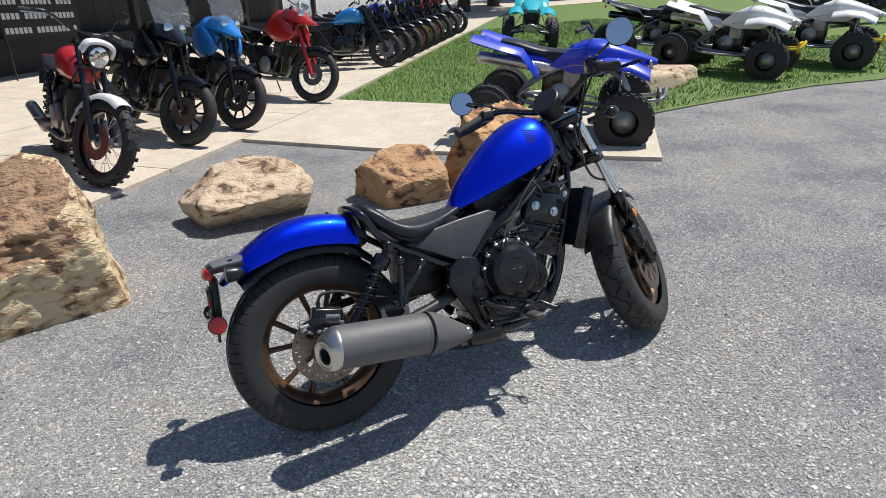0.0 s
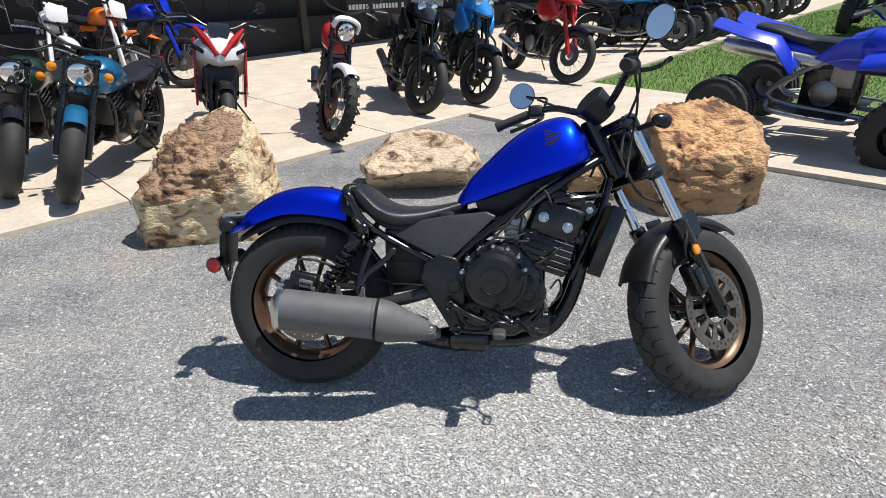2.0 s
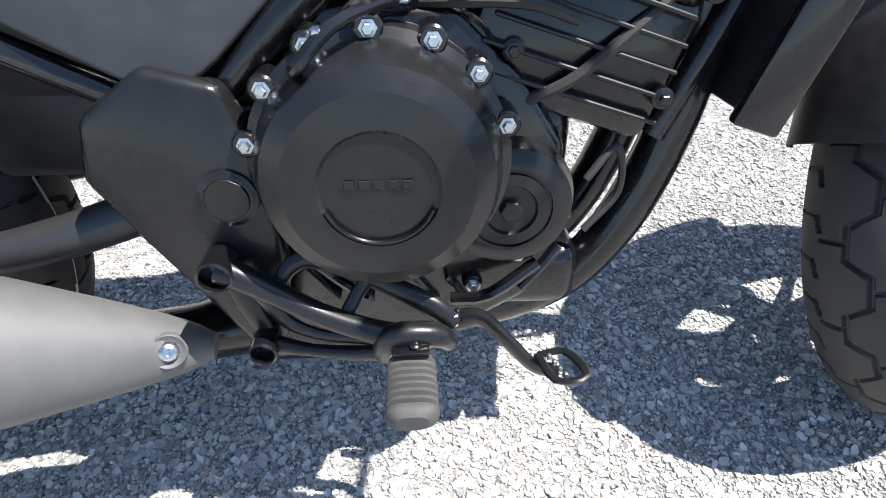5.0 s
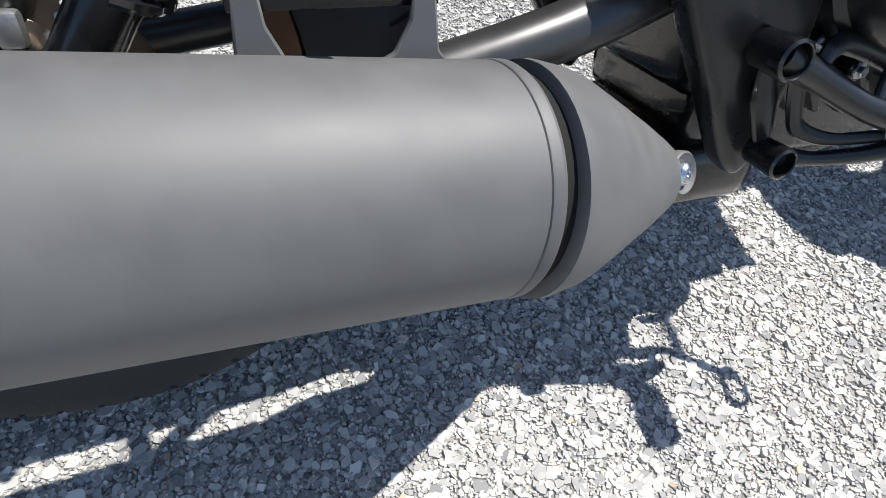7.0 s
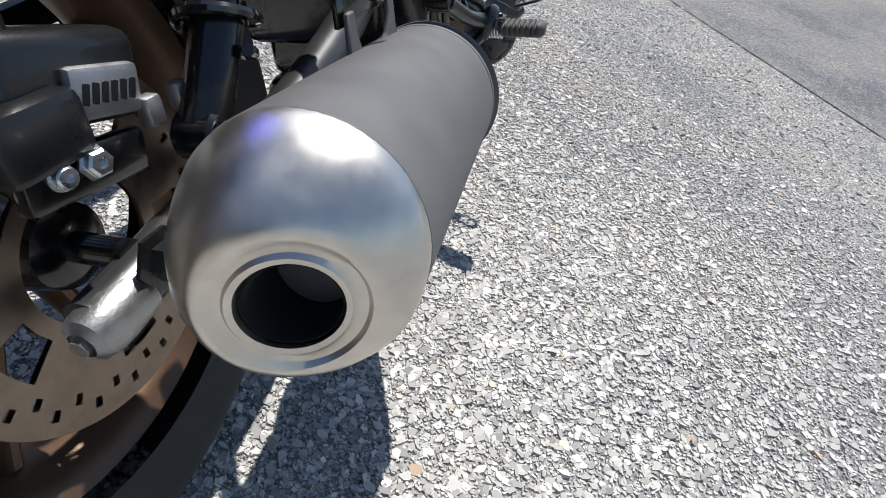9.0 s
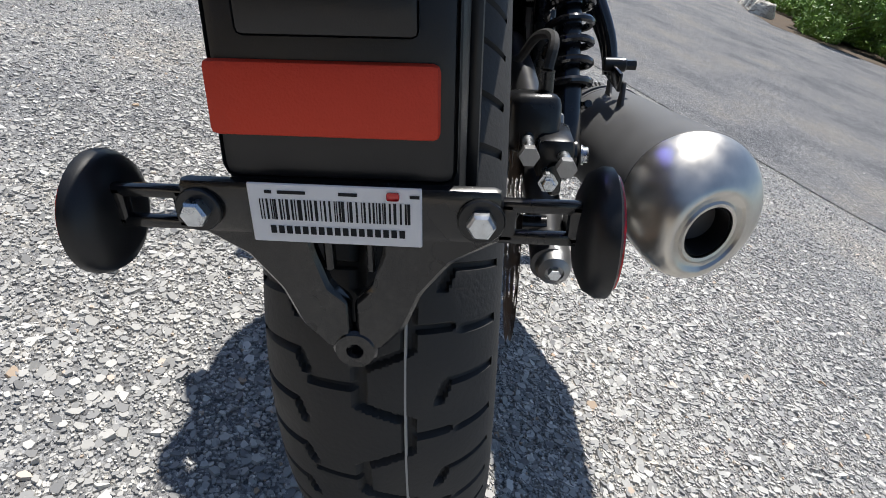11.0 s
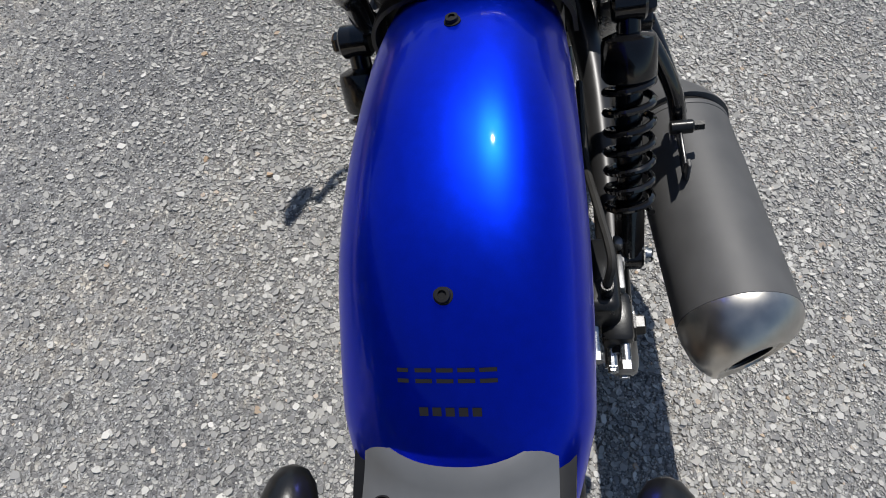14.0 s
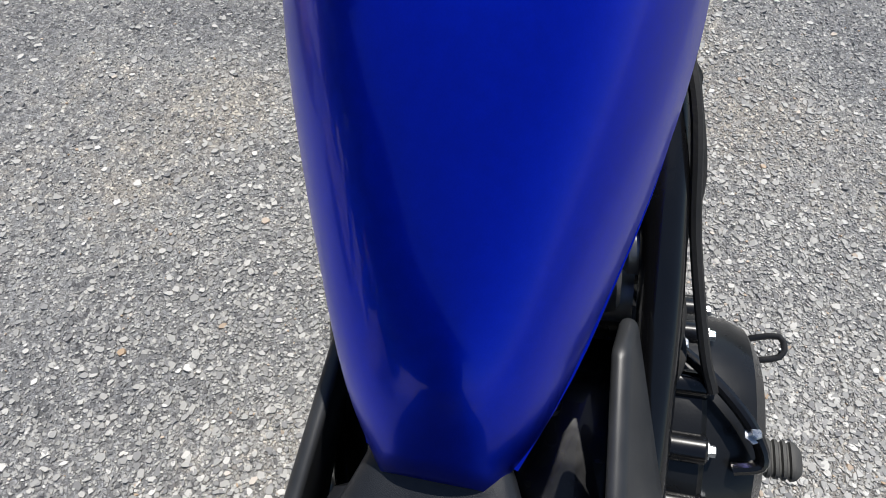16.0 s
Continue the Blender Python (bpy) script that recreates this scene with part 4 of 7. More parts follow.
part("end_cap", slash_cut([(0.0640, 0.058, 0), (0.0696, 0.057, 0), (0.0696, 0.050, 0.05), (0.0680, 0.042, 0.22), (0.0645, 0.031, 0.5), (0.0580, 0.022, 0.75), (0.0500, 0.0150, 0.93), (0.045, 0.0125, 1), (0.0415, 0.0128, 1), (0.0385, 0.0160, 1), (0.0335, 0.0165, 1), (0.0310, 0.0140, 1), (0.0275, 0.0150, 1), (0.0268, 0.037, 1)]), M_STEEL, muffler, "brushed steel slash-cut end cap", 45)
part("outlet", slash_cut([(0.0267, 0.019, 1), (0.0250, 0.018, 1), (0.0242, 0.021, 1), (0.0240, 0.09, 0.6), (0.0001, 0.09, 0.6)], 36), M_HOLE, muffler, "black outlet pipe")
# shade in the joint gap is painted as a near-black band
part("gap_band", lathe([(0.0650, 0.3695), (0.0650, 0.3975)], 40, AT), M_HOLE, muffler)


def cone_rings():
    end = Vector((0.542, -0.154, 0.254))
    out = []
    start = A + AX * 0.3810
    q = AX.to_track_quat("Z", "Y").to_matrix()
    for t, r in ((0, 0.0680), (0.006, 0.0718), (0.03, 0.0726), (0.15, 0.0716), (0.22, 0.0690), (0.40, 0.0585), (0.60, 0.0465), (0.76, 0.0360), (0.86, 0.0285), (0.93, 0.0220), (0.975, 0.0160), (1.0, 0.0130)):
        c = start.lerp(end, t) + (Vector((0, 0.0, 0)) if t > 0.22 else Vector((0, -0.012 * (0.22 - t), 0)))
        out.append([c + q @ Vector((r * math.cos(a), r * math.sin(a), 0)) for a in (2 * math.pi * i / 48 for i in range(48))])
    return out


shield = part("heat_shield", loft(cone_rings()), M_MUFFLER, muffler, "tapered grey heat shield", 40)
DISH = turned((0.512, -0.1935, 0.281), (0.32, -0.88, 0.36))
part("bolt_dish", lathe([(0.0185, -0.006), (0.0180, 0.001), (0.0165, 0.0022), (0.0150, 0.0015), (0.0125, -0.0015), (0.0, -0.0015)], 30, DISH), M_MUFFLER, shield, "", 60)
part("shield_bolt", lathe([(0.0105, -0.0015), (0.0100, 0.0015), (0.0085, 0.0040), (0.0055, 0.0058), (0.0032, 0.006), (0.0028, 0.004), (0, 0.004)], 24, DISH), M_BOLT, muffler, "zinc dome bolt", 25)
part("muffler_bracket", slab([(0.186, 0.396), (0.312, 0.390), (0.306, 0.404), (0.296, 0.416), (0.293, 0.446), (0.282, 0.447), (0.280, 0.432), (0.272, 0.416), (0.258, 0.409), (0.232, 0.409), (0.218, 0.416), (0.210, 0.432), (0.208, 0.448), (0.196, 0.448), (0.194, 0.420)], 0.0045, Matrix.Translation((0, -0.232, 0)) @ SIDE, 0.0012, 1), M_MUFFLER, muffler, "sheet steel muffler flange", xf=Matrix.Translation((-0.008, 0.008, -0.012)))
part("flange_bridge", block((0.104, 0.0045, 0.022), (0.245, -0.2275, 0.448), 0.001), M_BLACK, muffler, xf=Matrix.Translation((-0.008, 0.008, -0.012)))
part("bracket_bolt", join(rod((0.250, -0.215, 0.458), (0.250, -0.244, 0.458), 0.009, 14, 0.002), rod((0.250, -0.244, 0.458), (0.250, -0.256, 0.458), 0.0065, 6)), M_GREYBLK, muffler, xf=Matrix.Translation((-0.008, 0.008, -0.012)))
part("v_bracket", join(tube([(0.299, -0.16, 0.574), (0.290, -0.185, 0.54), (0.272, -0.212, 0.48), (0.262, -0.222, 0.43)], 0.0105, 12), tube([(0.376, -0.16, 0.551), (0.354, -0.185, 0.526), (0.29, -0.212, 0.475), (0.27, -0.222, 0.44)], 0.0105, 12)), M_GLOSS, bike, "black tubular muffler hanger")
for p in ((0.299, -0.15, 0.576), (0.376, -0.15, 0.553)):
    part("hanger_boss", join(rod(p, (p[0], -0.182, p[2]), 0.0135, 18, 0.002), rod((p[0], -0.1815, p[2]), (p[0], -0.184, p[2]), 0.0085, 12)), M_BLACK, bike)

# swingarm, shocks, caliper
for s in (-1, 1):
    part("swingarm", join(tube([(0.555, s * 0.10, 0.415), (0.42, s * 0.122, 0.375), (0.25, s * 0.13, 0.338), (0.08, s * 0.132, 0.312), (-0.020, s * 0.132, 0.300)], [0.024, 0.022, 0.021, 0.021, 0.019], 16), lathe([(0.0195, 0), (0.0195, 0.002), (0.012, 0.003)], 20, turned((-0.020, s * 0.132, 0.300), (-1, 0, -0.1)))), M_SATIN, bike, "dark satin tube swingarm")
    top, bot = Vector((0.268, s * 0.152, 0.628)), Vector((0.100, s * 0.150, 0.374))
    ax = (bot - top).normalized()
    shock = part("shock", join(rod(top - ax * 0.006, top + ax * 0.05, 0.0125, 16), lathe([(0.018, 0.03), (0.028, 0.034), (0.030, 0.04), (0.030, 0.075), (0.027, 0.08)], 28, turned(top, ax)), rod(top + ax * 0.07, top + ax * 0.235, 0.015, 18), rod(top + ax * 0.225, top + ax * 0.30, 0.018, 18), rod(top - Vector((0, 0.018, 0)), top + Vector((0, 0.018, 0)), 0.019, 20, 0.003), rod(bot - Vector((0, 0.016, 0)), bot + Vector((0, 0.016, 0)), 0.018, 20, 0.003)), M_BLACK, bike, "black coil-over shock")
    q = ax.to_track_quat("Z", "Y").to_matrix()
    coil = [top + ax * (0.08 + 0.165 * k / 112) + q @ Vector((0.0262 * math.cos(k * 2 * math.pi / 16), 0.0262 * math.sin(k * 2 * math.pi / 16), 0)) for k in range(113)]
    part("spring", tube(coil, 0.0045, 8, 1), M_GLOSS, shock, "gloss black coil spring")
    part("shock_nut", join(lathe([(0.013, 0), (0.013, 0.006), (0.011, 0.009)], 6, turned(top + Vector((0, s * 0.018, 0)), (0, s, 0)))), M_BLACK, shock)
caliper = part("rear_caliper", join(block((0.105, 0.05, 0.055), Matrix.Translation((0.035, -0.105, 0.432)) @ pose(0, 0, 0, 0, 12, 0), 0.012, 3), block((0.06, 0.035, 0.04), Matrix.Translation((-0.005, -0.125, 0.415)), 0.008), rod((-0.04, -0.125, 0.405), (0.06, -0.125, 0.42), 0.008), rod((0.01, -0.115, 0.46), (0.01, -0.115, 0.485), 0.007)), M_GREYBLK, bike, "black brake caliper")
for p, q in (((-0.058, -0.132, 0.418), (-0.02, -0.132, 0.42)), ((-0.05, -0.100, 0.425), (-0.015, -0.100, 0.43))):
    part("caliper_pin", rod(p, q, 0.006, 12, 0.001), M_BOLT, caliper)
    part("pin_cap", rod((p[0] - 0.006, p[1], p[2]), (p[0] + 0.004, p[1], p[2]), 0.009, 6), M_ALLOY, caliper)
part("caliper_pin", join(rod((-0.055, -0.118, 0.402), (-0.02, -0.118, 0.405), 0.0055, 10), bolt((-0.055, -0.118, 0.402), (-1, 0, 0), 0.006, 0.006)), M_BOLT, caliper)
plaque = part("caliper_plate", block((0.052, 0.010, 0.030), Matrix.Translation((0.047, -0.132, 0.422)) @ pose(0, 0, 0, 0, 12, 0), 0.004, 2), M_ALLOY, caliper, "grey cast logo pad")
for k in range(6):
    part("logo_bar", block((0.0045, 0.002, 0.012), Matrix.Translation((0.030 + 0.0068 * k, -0.1372, 0.4255 - 0.0014 * k)) @ pose(0, 0, 0, 0, 24, 0), 0.0005, 1), M_BLACK, plaque)
for u, v, w, r, six in ((0.017, -0.138, 0.391, 0.0085, 6), (-0.003, -0.134, 0.391, 0.0065, 20), (0.100, -0.170, 0.374, 0.009, 16)):
    part("caliper_bolt", lathe([(r * 1.25, 0), (r * 1.25, 0.002), (r, 0.0025), (r, 0.007), (r * 0.8, 0.0085), (r * 0.4, 0.0086), (r * 0.35, 0.006), (0, 0.006)], six, turned((u, v, w), (-0.15, -1, 0.1))), M_BOLT, caliper, "zinc bolt")
part("caliper_bracket", block((0.09, 0.012, 0.03), Matrix.Translation((0.02, -0.128, 0.385)) @ pose(0, 0, 0, 0, 8, 0), 0.004), M_BLACK, caliper)
for u in (0.075, 0.105):
    part("hose_clip", block((0.014, 0.012, 0.02), (u, -0.135, 0.40), 0.003), M_ALLOY, caliper)
for s in (-1, 1):
    adj = part("axle_adjuster", lathe([(0.0185, -0.035), (0.0195, -0.01), (0.019, 0.0), (0.016, 0.010), (0.0095, 0.014), (0.009, 0.011), (0, 0.011)], 24, turned((-0.022, s * 0.136, 0.299), (-1, 0, -0.1))), M_ALLOY, bike, "grey alloy axle adjuster", 30)
    part("adjuster_nut", lathe([(0.0065, 0), (0.0065, 0.006), (0.003, 0.0065)], 6, turned((-0.033, s * 0.136, 0.2975), (-1, 0, -0.1))), M_BOLT, adj)
part("brake_hose", tube([(0.01, -0.115, 0.485), (0.03, -0.12, 0.51), (0.10, -0.11, 0.50), (0.20, -0.10, 0.46), (0.35, -0.10, 0.43)], 0.005, 8), M_RUBBER, bike)
part("axle_nut", lathe([(0.022, 0), (0.022, 0.003), (0.014, 0.004), (0.0135, 0.014), (0.011, 0.016)], 6, turned((0.026, -0.15, 0.32), RIGHT)), M_GREYBLK, bike)
part("chain_guard", block((0.36, 0.02, 0.03), Matrix.Translation((0.22, 0.105, 0.42)) @ pose(0, 0, 0, 0, -7, 0), 0.006), M_MATT, bike)

# footrests, brake pedal, stand
PEGX = Matrix.Translation((0.0, 0, 0.004))
M_PEG = mat("dusty_rubber", (0.075, 0.074, 0.07), 0.7, grain=0.2, scale=60, bump=0.2, bump_scale=500)
for s in (-1, 1):
    hanger = part("footrest_hanger", tube([(0.576, s * 0.186, 0.366), (0.612, s * 0.193, 0.350), (0.665, s * 0.205, 0.324), (0.715, s * 0.214, 0.308), (0.752, s * 0.218, 0.300)], [0.0145, 0.0125, 0.011, 0.012, 0.014], 16), M_GREYBLK, bike, "cast dark footrest hanger", xf=PEGX)
    part("lower_arm", tube([(0.605, s * 0.186, 0.278), (0.65, s * 0.195, 0.273), (0.70, s * 0.208, 0.278), (0.735, s * 0.216, 0.288)], [0.010, 0.0065, 0.0075, 0.011], 14), M_GREYBLK, hanger, xf=PEGX)
    part("web", tube([(0.577, s * 0.178, 0.362), (0.590, s * 0.176, 0.325), (0.606, s * 0.178, 0.282)], [0.008, 0.013, 0.008], 12, 4, flat=0.5), M_GREYBLK, hanger, xf=PEGX)
    part("web", tube([(0.602, s * 0.188, 0.352), (0.618, s * 0.184, 0.318), (0.632, s * 0.184, 0.298), (0.665, s * 0.192, 0.288), (0.71, s * 0.205, 0.292)], [0.009, 0.008, 0.008, 0.006, 0.006], 10, 4, flat=0.6), M_GREYBLK, hanger, xf=PEGX)
    part("back_arm", tube([(0.625, s * 0.186, 0.344), (0.640, s * 0.178, 0.362), (0.662, s * 0.176, 0.366), (0.715, s * 0.184, 0.348), (0.770, s * 0.198, 0.322), (0.790, s * 0.204, 0.305)], [0.007, 0.009, 0.010, 0.010, 0.012, 0.009], 12, 5, flat=0.7), M_GREYBLK, hanger, xf=PEGX)
    part("back_web", tube([(0.690, s * 0.200, 0.322), (0.702, s * 0.190, 0.340), (0.712, s * 0.186, 0.350)], 0.007, 10, 3, flat=0.6), M_GREYBLK, hanger, xf=PEGX)
    part("peg_mount", tube([(0.722, s * 0.214, 0.280), (0.726, s * 0.222, 0.302), (0.742, s * 0.226, 0.313), (0.772, s * 0.222, 0.308), (0.785, s * 0.214, 0.292)], [0.010, 0.0125, 0.0125, 0.012, 0.009], 12, 5), M_GREYBLK, hanger, xf=PEGX)
    for p, r in (((0.576, s * 0.17, 0.366), 0.0165), ((0.605, s * 0.172, 0.278), 0.014)):
        q = (p[0], s * 0.204, p[2])
        part("hanger_socket", lathe([(r * 0.95, 0), (r, 0.02), (r, 0.033), (r * 0.86, 0.035), (r * 0.8, 0.034), (r * 0.78, 0.02), (0, 0.02)], 24, turned(p, (0, s, 0))), M_BLACK, hanger, xf=PEGX)
    px = 0.748
    ring = []
    for k in range(45):
        y = 0.238 + 0.074 * k / 44
        g = 0.0042 if (k % 5) < 2 and 4 < k < 40 else 0.0
        e = 1 - 0.4 * max(0, (k - 38) / 6) ** 2 - 0.12 * max(0, (4 - k) / 4)
        line = []
        for i in range(24):
            a = 2 * math.pi * i / 24
            c, q = math.cos(a), math.sin(a)
            line.append(Vector((px + (0.0225 - g * 0.5) * e * math.copysign(abs(c) ** 0.7, c), s * y, 0.291 + (0.0125 - g * (q > -0.3)) * e * math.copysign(abs(q) ** 0.7, q))))
        ring.append(line)
    peg = part("footrest", loft(ring), M_PEG, hanger, "ribbed rubber footrest", 30, xf=PEGX)
    part("peg_spring", tube([(px - 0.012 + 0.008 * math.cos(k * 0.8), s * (0.222 + 0.0006 * k), 0.286 + 0.008 * math.sin(k * 0.8)) for k in range(40)], 0.0018, 6, 1), M_BOLT, hanger, xf=PEGX)
    part("peg_clevis", join(block((0.034, 0.022, 0.006), (px, s * 0.236, 0.305), 0.002), bolt((px + 0.003, s * 0.238, 0.308), (0, s * 0.3, 1), 0.005, 0.004)), M_BLACK, hanger, xf=PEGX)
pedal = part("brake_pedal", tube([(0.790, -0.196, 0.303), (0.815, -0.205, 0.312), (0.838, -0.226, 0.300), (0.860, -0.244, 0.285), (0.878, -0.256, 0.290)], [0.012, 0.011, 0.010, 0.009, 0.008], 12, flat=0.55), M_GREYBLK, bike, "dark steel brake pedal", xf=PEGX)
part("toe_piece", tube([(0.862, -0.247, 0.300), (0.886, -0.250, 0.306), (0.893, -0.292, 0.317), (0.868, -0.292, 0.312), (0.862, -0.247, 0.300)], 0.0026, 8, 3, flat=1.6), M_GREYBLK, pedal, xf=PEGX)
for k in range(4):
    part("toe_tooth", block((0.004, 0.004, 0.006), (0.8695 + 0.002 * k, -0.258 - 0.011 * k, 0.308 + 0.003 * k), 0.001, 1), M_ALLOY, pedal, xf=PEGX)
part("pedal_spring", tube([(0.788 + 0.006 * math.cos(k * 0.9), -0.200 + 0.006 * math.sin(k * 0.9), 0.318 - 0.0005 * k) for k in range(30)], 0.0016, 6, 1), M_BOLT, pedal, xf=PEGX)
part("side_stand", join(tube([(0.60, 0.14, 0.235), (0.56, 0.22, 0.12), (0.53, 0.335, 0.078)], 0.012, 10), block((0.07, 0.04, 0.008), Matrix.Translation((0.525, 0.345, 0.076)) @ pose(0, 0, 0, 12.5, 0, 20), 0.003)), M_BLACK, bike)
part("shift_lever", join(tube([(0.74, 0.19, 0.30), (0.82, 0.21, 0.29), (0.90, 0.22, 0.30)], 0.006, 8), rod((0.90, 0.215, 0.30), (0.90, 0.275, 0.30), 0.0095, 12)), M_BLACK, bike)
part("left_cover", lathe([(0.10, 0), (0.10, 0.03), (0.09, 0.05), (0.0, 0.055)], 36, turned((0.76, 0.12, 0.42), (0, 1, 0))), M_BLACK, engine)

# fork, front fender, controls (all turned with the steering)


def leg(l, s, ahead=0.0):
    return FRONT + RAKE * l + Vector((ahead, s * 0.098, 0))


fork = part("triple_clamp", join(*[block((0.075, 0.26, 0.036), Matrix.Translation(FRONT + RAKE * l + Vector((-0.03, 0, 0))) @ pose(0, 0, 0, 0, -28, 0), 0.014, 3) for l in (0.545, 0.735)]), M_BLACK, bike, "black fork clamps", xf=STEER)
for s in (-1, 1):
    part("fork_tube", rod(leg(0.30, s), leg(0.77, s), 0.0205, 24, 0.003), M_CHROME, fork, "polished chrome fork tube", xf=STEER)
    part("fork_leg", join(lathe([(0.020, -0.03), (0.026, -0.015), (0.0265, 0.1), (0.0285, 0.14), (0.0285, 0.33), (0.031, 0.335), (0.031, 0.355), (0.024, 0.362)], 24, turned(leg(0, s), RAKE)), block((0.05, 0.03, 0.06), Matrix.Translation(leg(0.0, s)), 0.012)), M_BLACK, fork, "black fork leg", xf=STEER)
    for l0, l1, r in ((0.525, 0.565, 0.029), (0.715, 0.76, 0.028), *(((0.585, 0.71, 0.0235),) if s > 0 else ())):
        part("fork_collar", rod(leg(l0, s), leg(l1, s), r, 24, 0.003), M_BLACK, fork, xf=STEER)
    refl = part("fork_reflector", lathe([(0.0185, 0), (0.019, 0.004), (0.017, 0.009), (0.010, 0.012), (0, 0.0125)], 28, turned(leg(0.232, s) + Vector((-0.026, s * 0.033, 0)), (0.1, s, 0))), M_AMBER, fork, "round amber reflector", xf=STEER)
    part("reflector_holder", join(lathe([(0.021, -0.006), (0.021, 0.002), (0.0185, 0.002)], 28, turned(leg(0.232, s) + Vector((-0.026, s * 0.033, 0)), (0.1, s, 0))), block((0.03, 0.02, 0.03), Matrix.Translation(leg(0.242, s) + Vector((-0.018, s * 0.02, 0))), 0.004)), M_BLACK, fork, xf=STEER)
FA = [radians(a) for a in (162, 147, 132, 117, 102, 87, 72, 60)]
FC = [(1.495 + 0.348 * math.cos(a), 0.32 + 0.348 * math.sin(a)) for a in FA]
FS = [(1.495 + 0.312 * math.cos(a), 0.32 + 0.312 * math.sin(a)) for a in FA]
ff = part("front_fender", arched(FC, FS, lambda t: 0.076), M_MATT, bike, "matt black front fender", 50, xf=STEER)
for s in (-1, 1):
    part("fender_stay", sideplate([(1.40, 0.56), (1.47, 0.60), (1.44, 0.68), (1.36, 0.66)], 0.083 if s > 0 else -0.077, 0.006, 0.002, 1), M_BLACK, ff, xf=STEER)
fcal = part("front_caliper", join(block((0.05, 0.06, 0.12), Matrix.Translation((1.385, -0.088, 0.425)) @ pose(0, 0, 0, 0, -24, 0), 0.014, 3), block((0.03, 0.022, 0.08), Matrix.Translation((1.382, -0.12, 0.425)) @ pose(0, 0, 0, 0, -24, 0), 0.006)), M_BLACK, bike, "black front brake caliper", xf=STEER)
part("brake_hose", tube([(1.365, -0.085, 0.49), (1.33, -0.115, 0.54), (1.34, -0.12, 0.60), (1.32, -0.10, 0.68), (1.20, -0.07, 0.72), (1.14, -0.07, 0.80), (1.10, -0.06, 0.92)], 0.0052, 8), M_RUBBER, bike, xf=STEER)
head = part("headlight", lathe([(0.02, -0.07), (0.05, -0.06), (0.078, -0.03), (0.088, 0.01), (0.088, 0.03), (0.082, 0.034)], 40, turned((1.222, 0, 0.915), (1, 0, 0))), M_BLACK, bike, "round black headlight", xf=STEER)
part("headlight_lens", lathe([(0.082, 0.03), (0.078, 0.036), (0.05, 0.043), (0.0, 0.046)], 40, turned((1.222, 0, 0.915), (1, 0, 0))), M_LENS, head, "clear headlight lens", xf=STEER)
meter = part("meter", lathe([(0.028, -0.075), (0.046, -0.070), (0.055, -0.035), (0.058, 0.010), (0.054, 0.014)], 36, turned((1.028, -0.050, 1.050), (-0.80, 0, 0.60))), M_MATT, bike, "round black meter", xf=STEER)
part("meter_face", lathe([(0.053, 0.011), (0.0, 0.0125)], 36, turned((1.028, -0.050, 1.050), (-0.80, 0, 0.60))), M_GLOSS, meter, xf=STEER)
BAR = [(1.060, 0.0, 1.022), (1.055, 0.05, 1.027), (1.038, 0.11, 1.048), (1.015, 0.17, 1.074), (0.990, 0.225, 1.082), (0.945, 0.27, 1.068), (0.870, 0.325, 1.036)]
BARX = STEER @ Matrix.Translation((0, -0.055, 1.1)) @ Matrix.Rotation(radians(4.1), 4, "X") @ Matrix.Translation((0, 0, -1.1))
AIM = (bike.matrix_basis.to_3x3() @ BARX.to_3x3()).inverted()
bar = part("handlebar", tube([(u, -v, w) for u, v, w in BAR[::-1]] + BAR[1:], 0.0125, 14), M_BLACK, bike, "black tracker handlebar", xf=BARX)
for s in (-1, 1):
    a, b = Vector((0.952, s * 0.264, 1.0705)), Vector((0.868, s * 0.3265, 1.035))
    d = (b - a).normalized()
    length = (b - a).length
    ribs = [(0.0165 + (0.0011 if k % 2 else 0.0), length * k / 22) for k in range(22)]
    part("grip", lathe([*ribs, (0.0165, length), (0.0190, length + 0.001), (0.0190, length + 0.018), (0.016, length + 0.021)], 18, turned(a, d)), M_RUBBER, bar, "black rubber grip", xf=BARX)
    part("switch_box", block((0.055, 0.045, 0.045), Matrix.Translation((0.972, s * 0.246, 1.078)) @ pose(0, 0, 0, 0, 0, -s * 35), 0.01, 3), M_MATT, bar, xf=BARX)
    part("lever", tube([(0.998, s * 0.238, 1.070), (1.020, s * 0.275, 1.066), (1.005, s * 0.33, 1.056), (0.960, s * 0.40, 1.040)], [0.008, 0.007, 0.0065, 0.008], 10), M_BLACK, bar, xf=BARX)
    stem = [(0.995, s * 0.232, 1.085), (1.010, s * 0.228, 1.115), (1.015, s * 0.240, 1.135), (1.0, s * 0.29, 1.150), (0.992, s * 0.325, 1.165)]
    mir = part("mirror", join(tube(stem, 0.005, 10), lathe([(0.012, -0.022), (0.035, -0.018), (0.049, -0.006), (0.051, 0.0), (0.049, 0.003)], 36, turned((0.987, s * 0.350, 1.174), AIM @ (Vector((-0.25, -0.92, 0.34)) if s > 0 else Vector((-0.78, -0.58, 0.25)))))), M_BLACK, bar, "round black mirror", xf=BARX)
    part("mirror_glass", lathe([(0.048, 0.0015), (0.048, 0.0035), (0, 0.0035)], 36, turned((0.987, s * 0.350, 1.174), AIM @ (Vector((-0.25, -0.92, 0.34)) if s > 0 else Vector((-0.78, -0.58, 0.25))))), M_MIRROR, mir, "mirror glass", xf=BARX)
    signal((1.128, s * 0.208, 0.937), s, 1.0, BARX, 0.08)
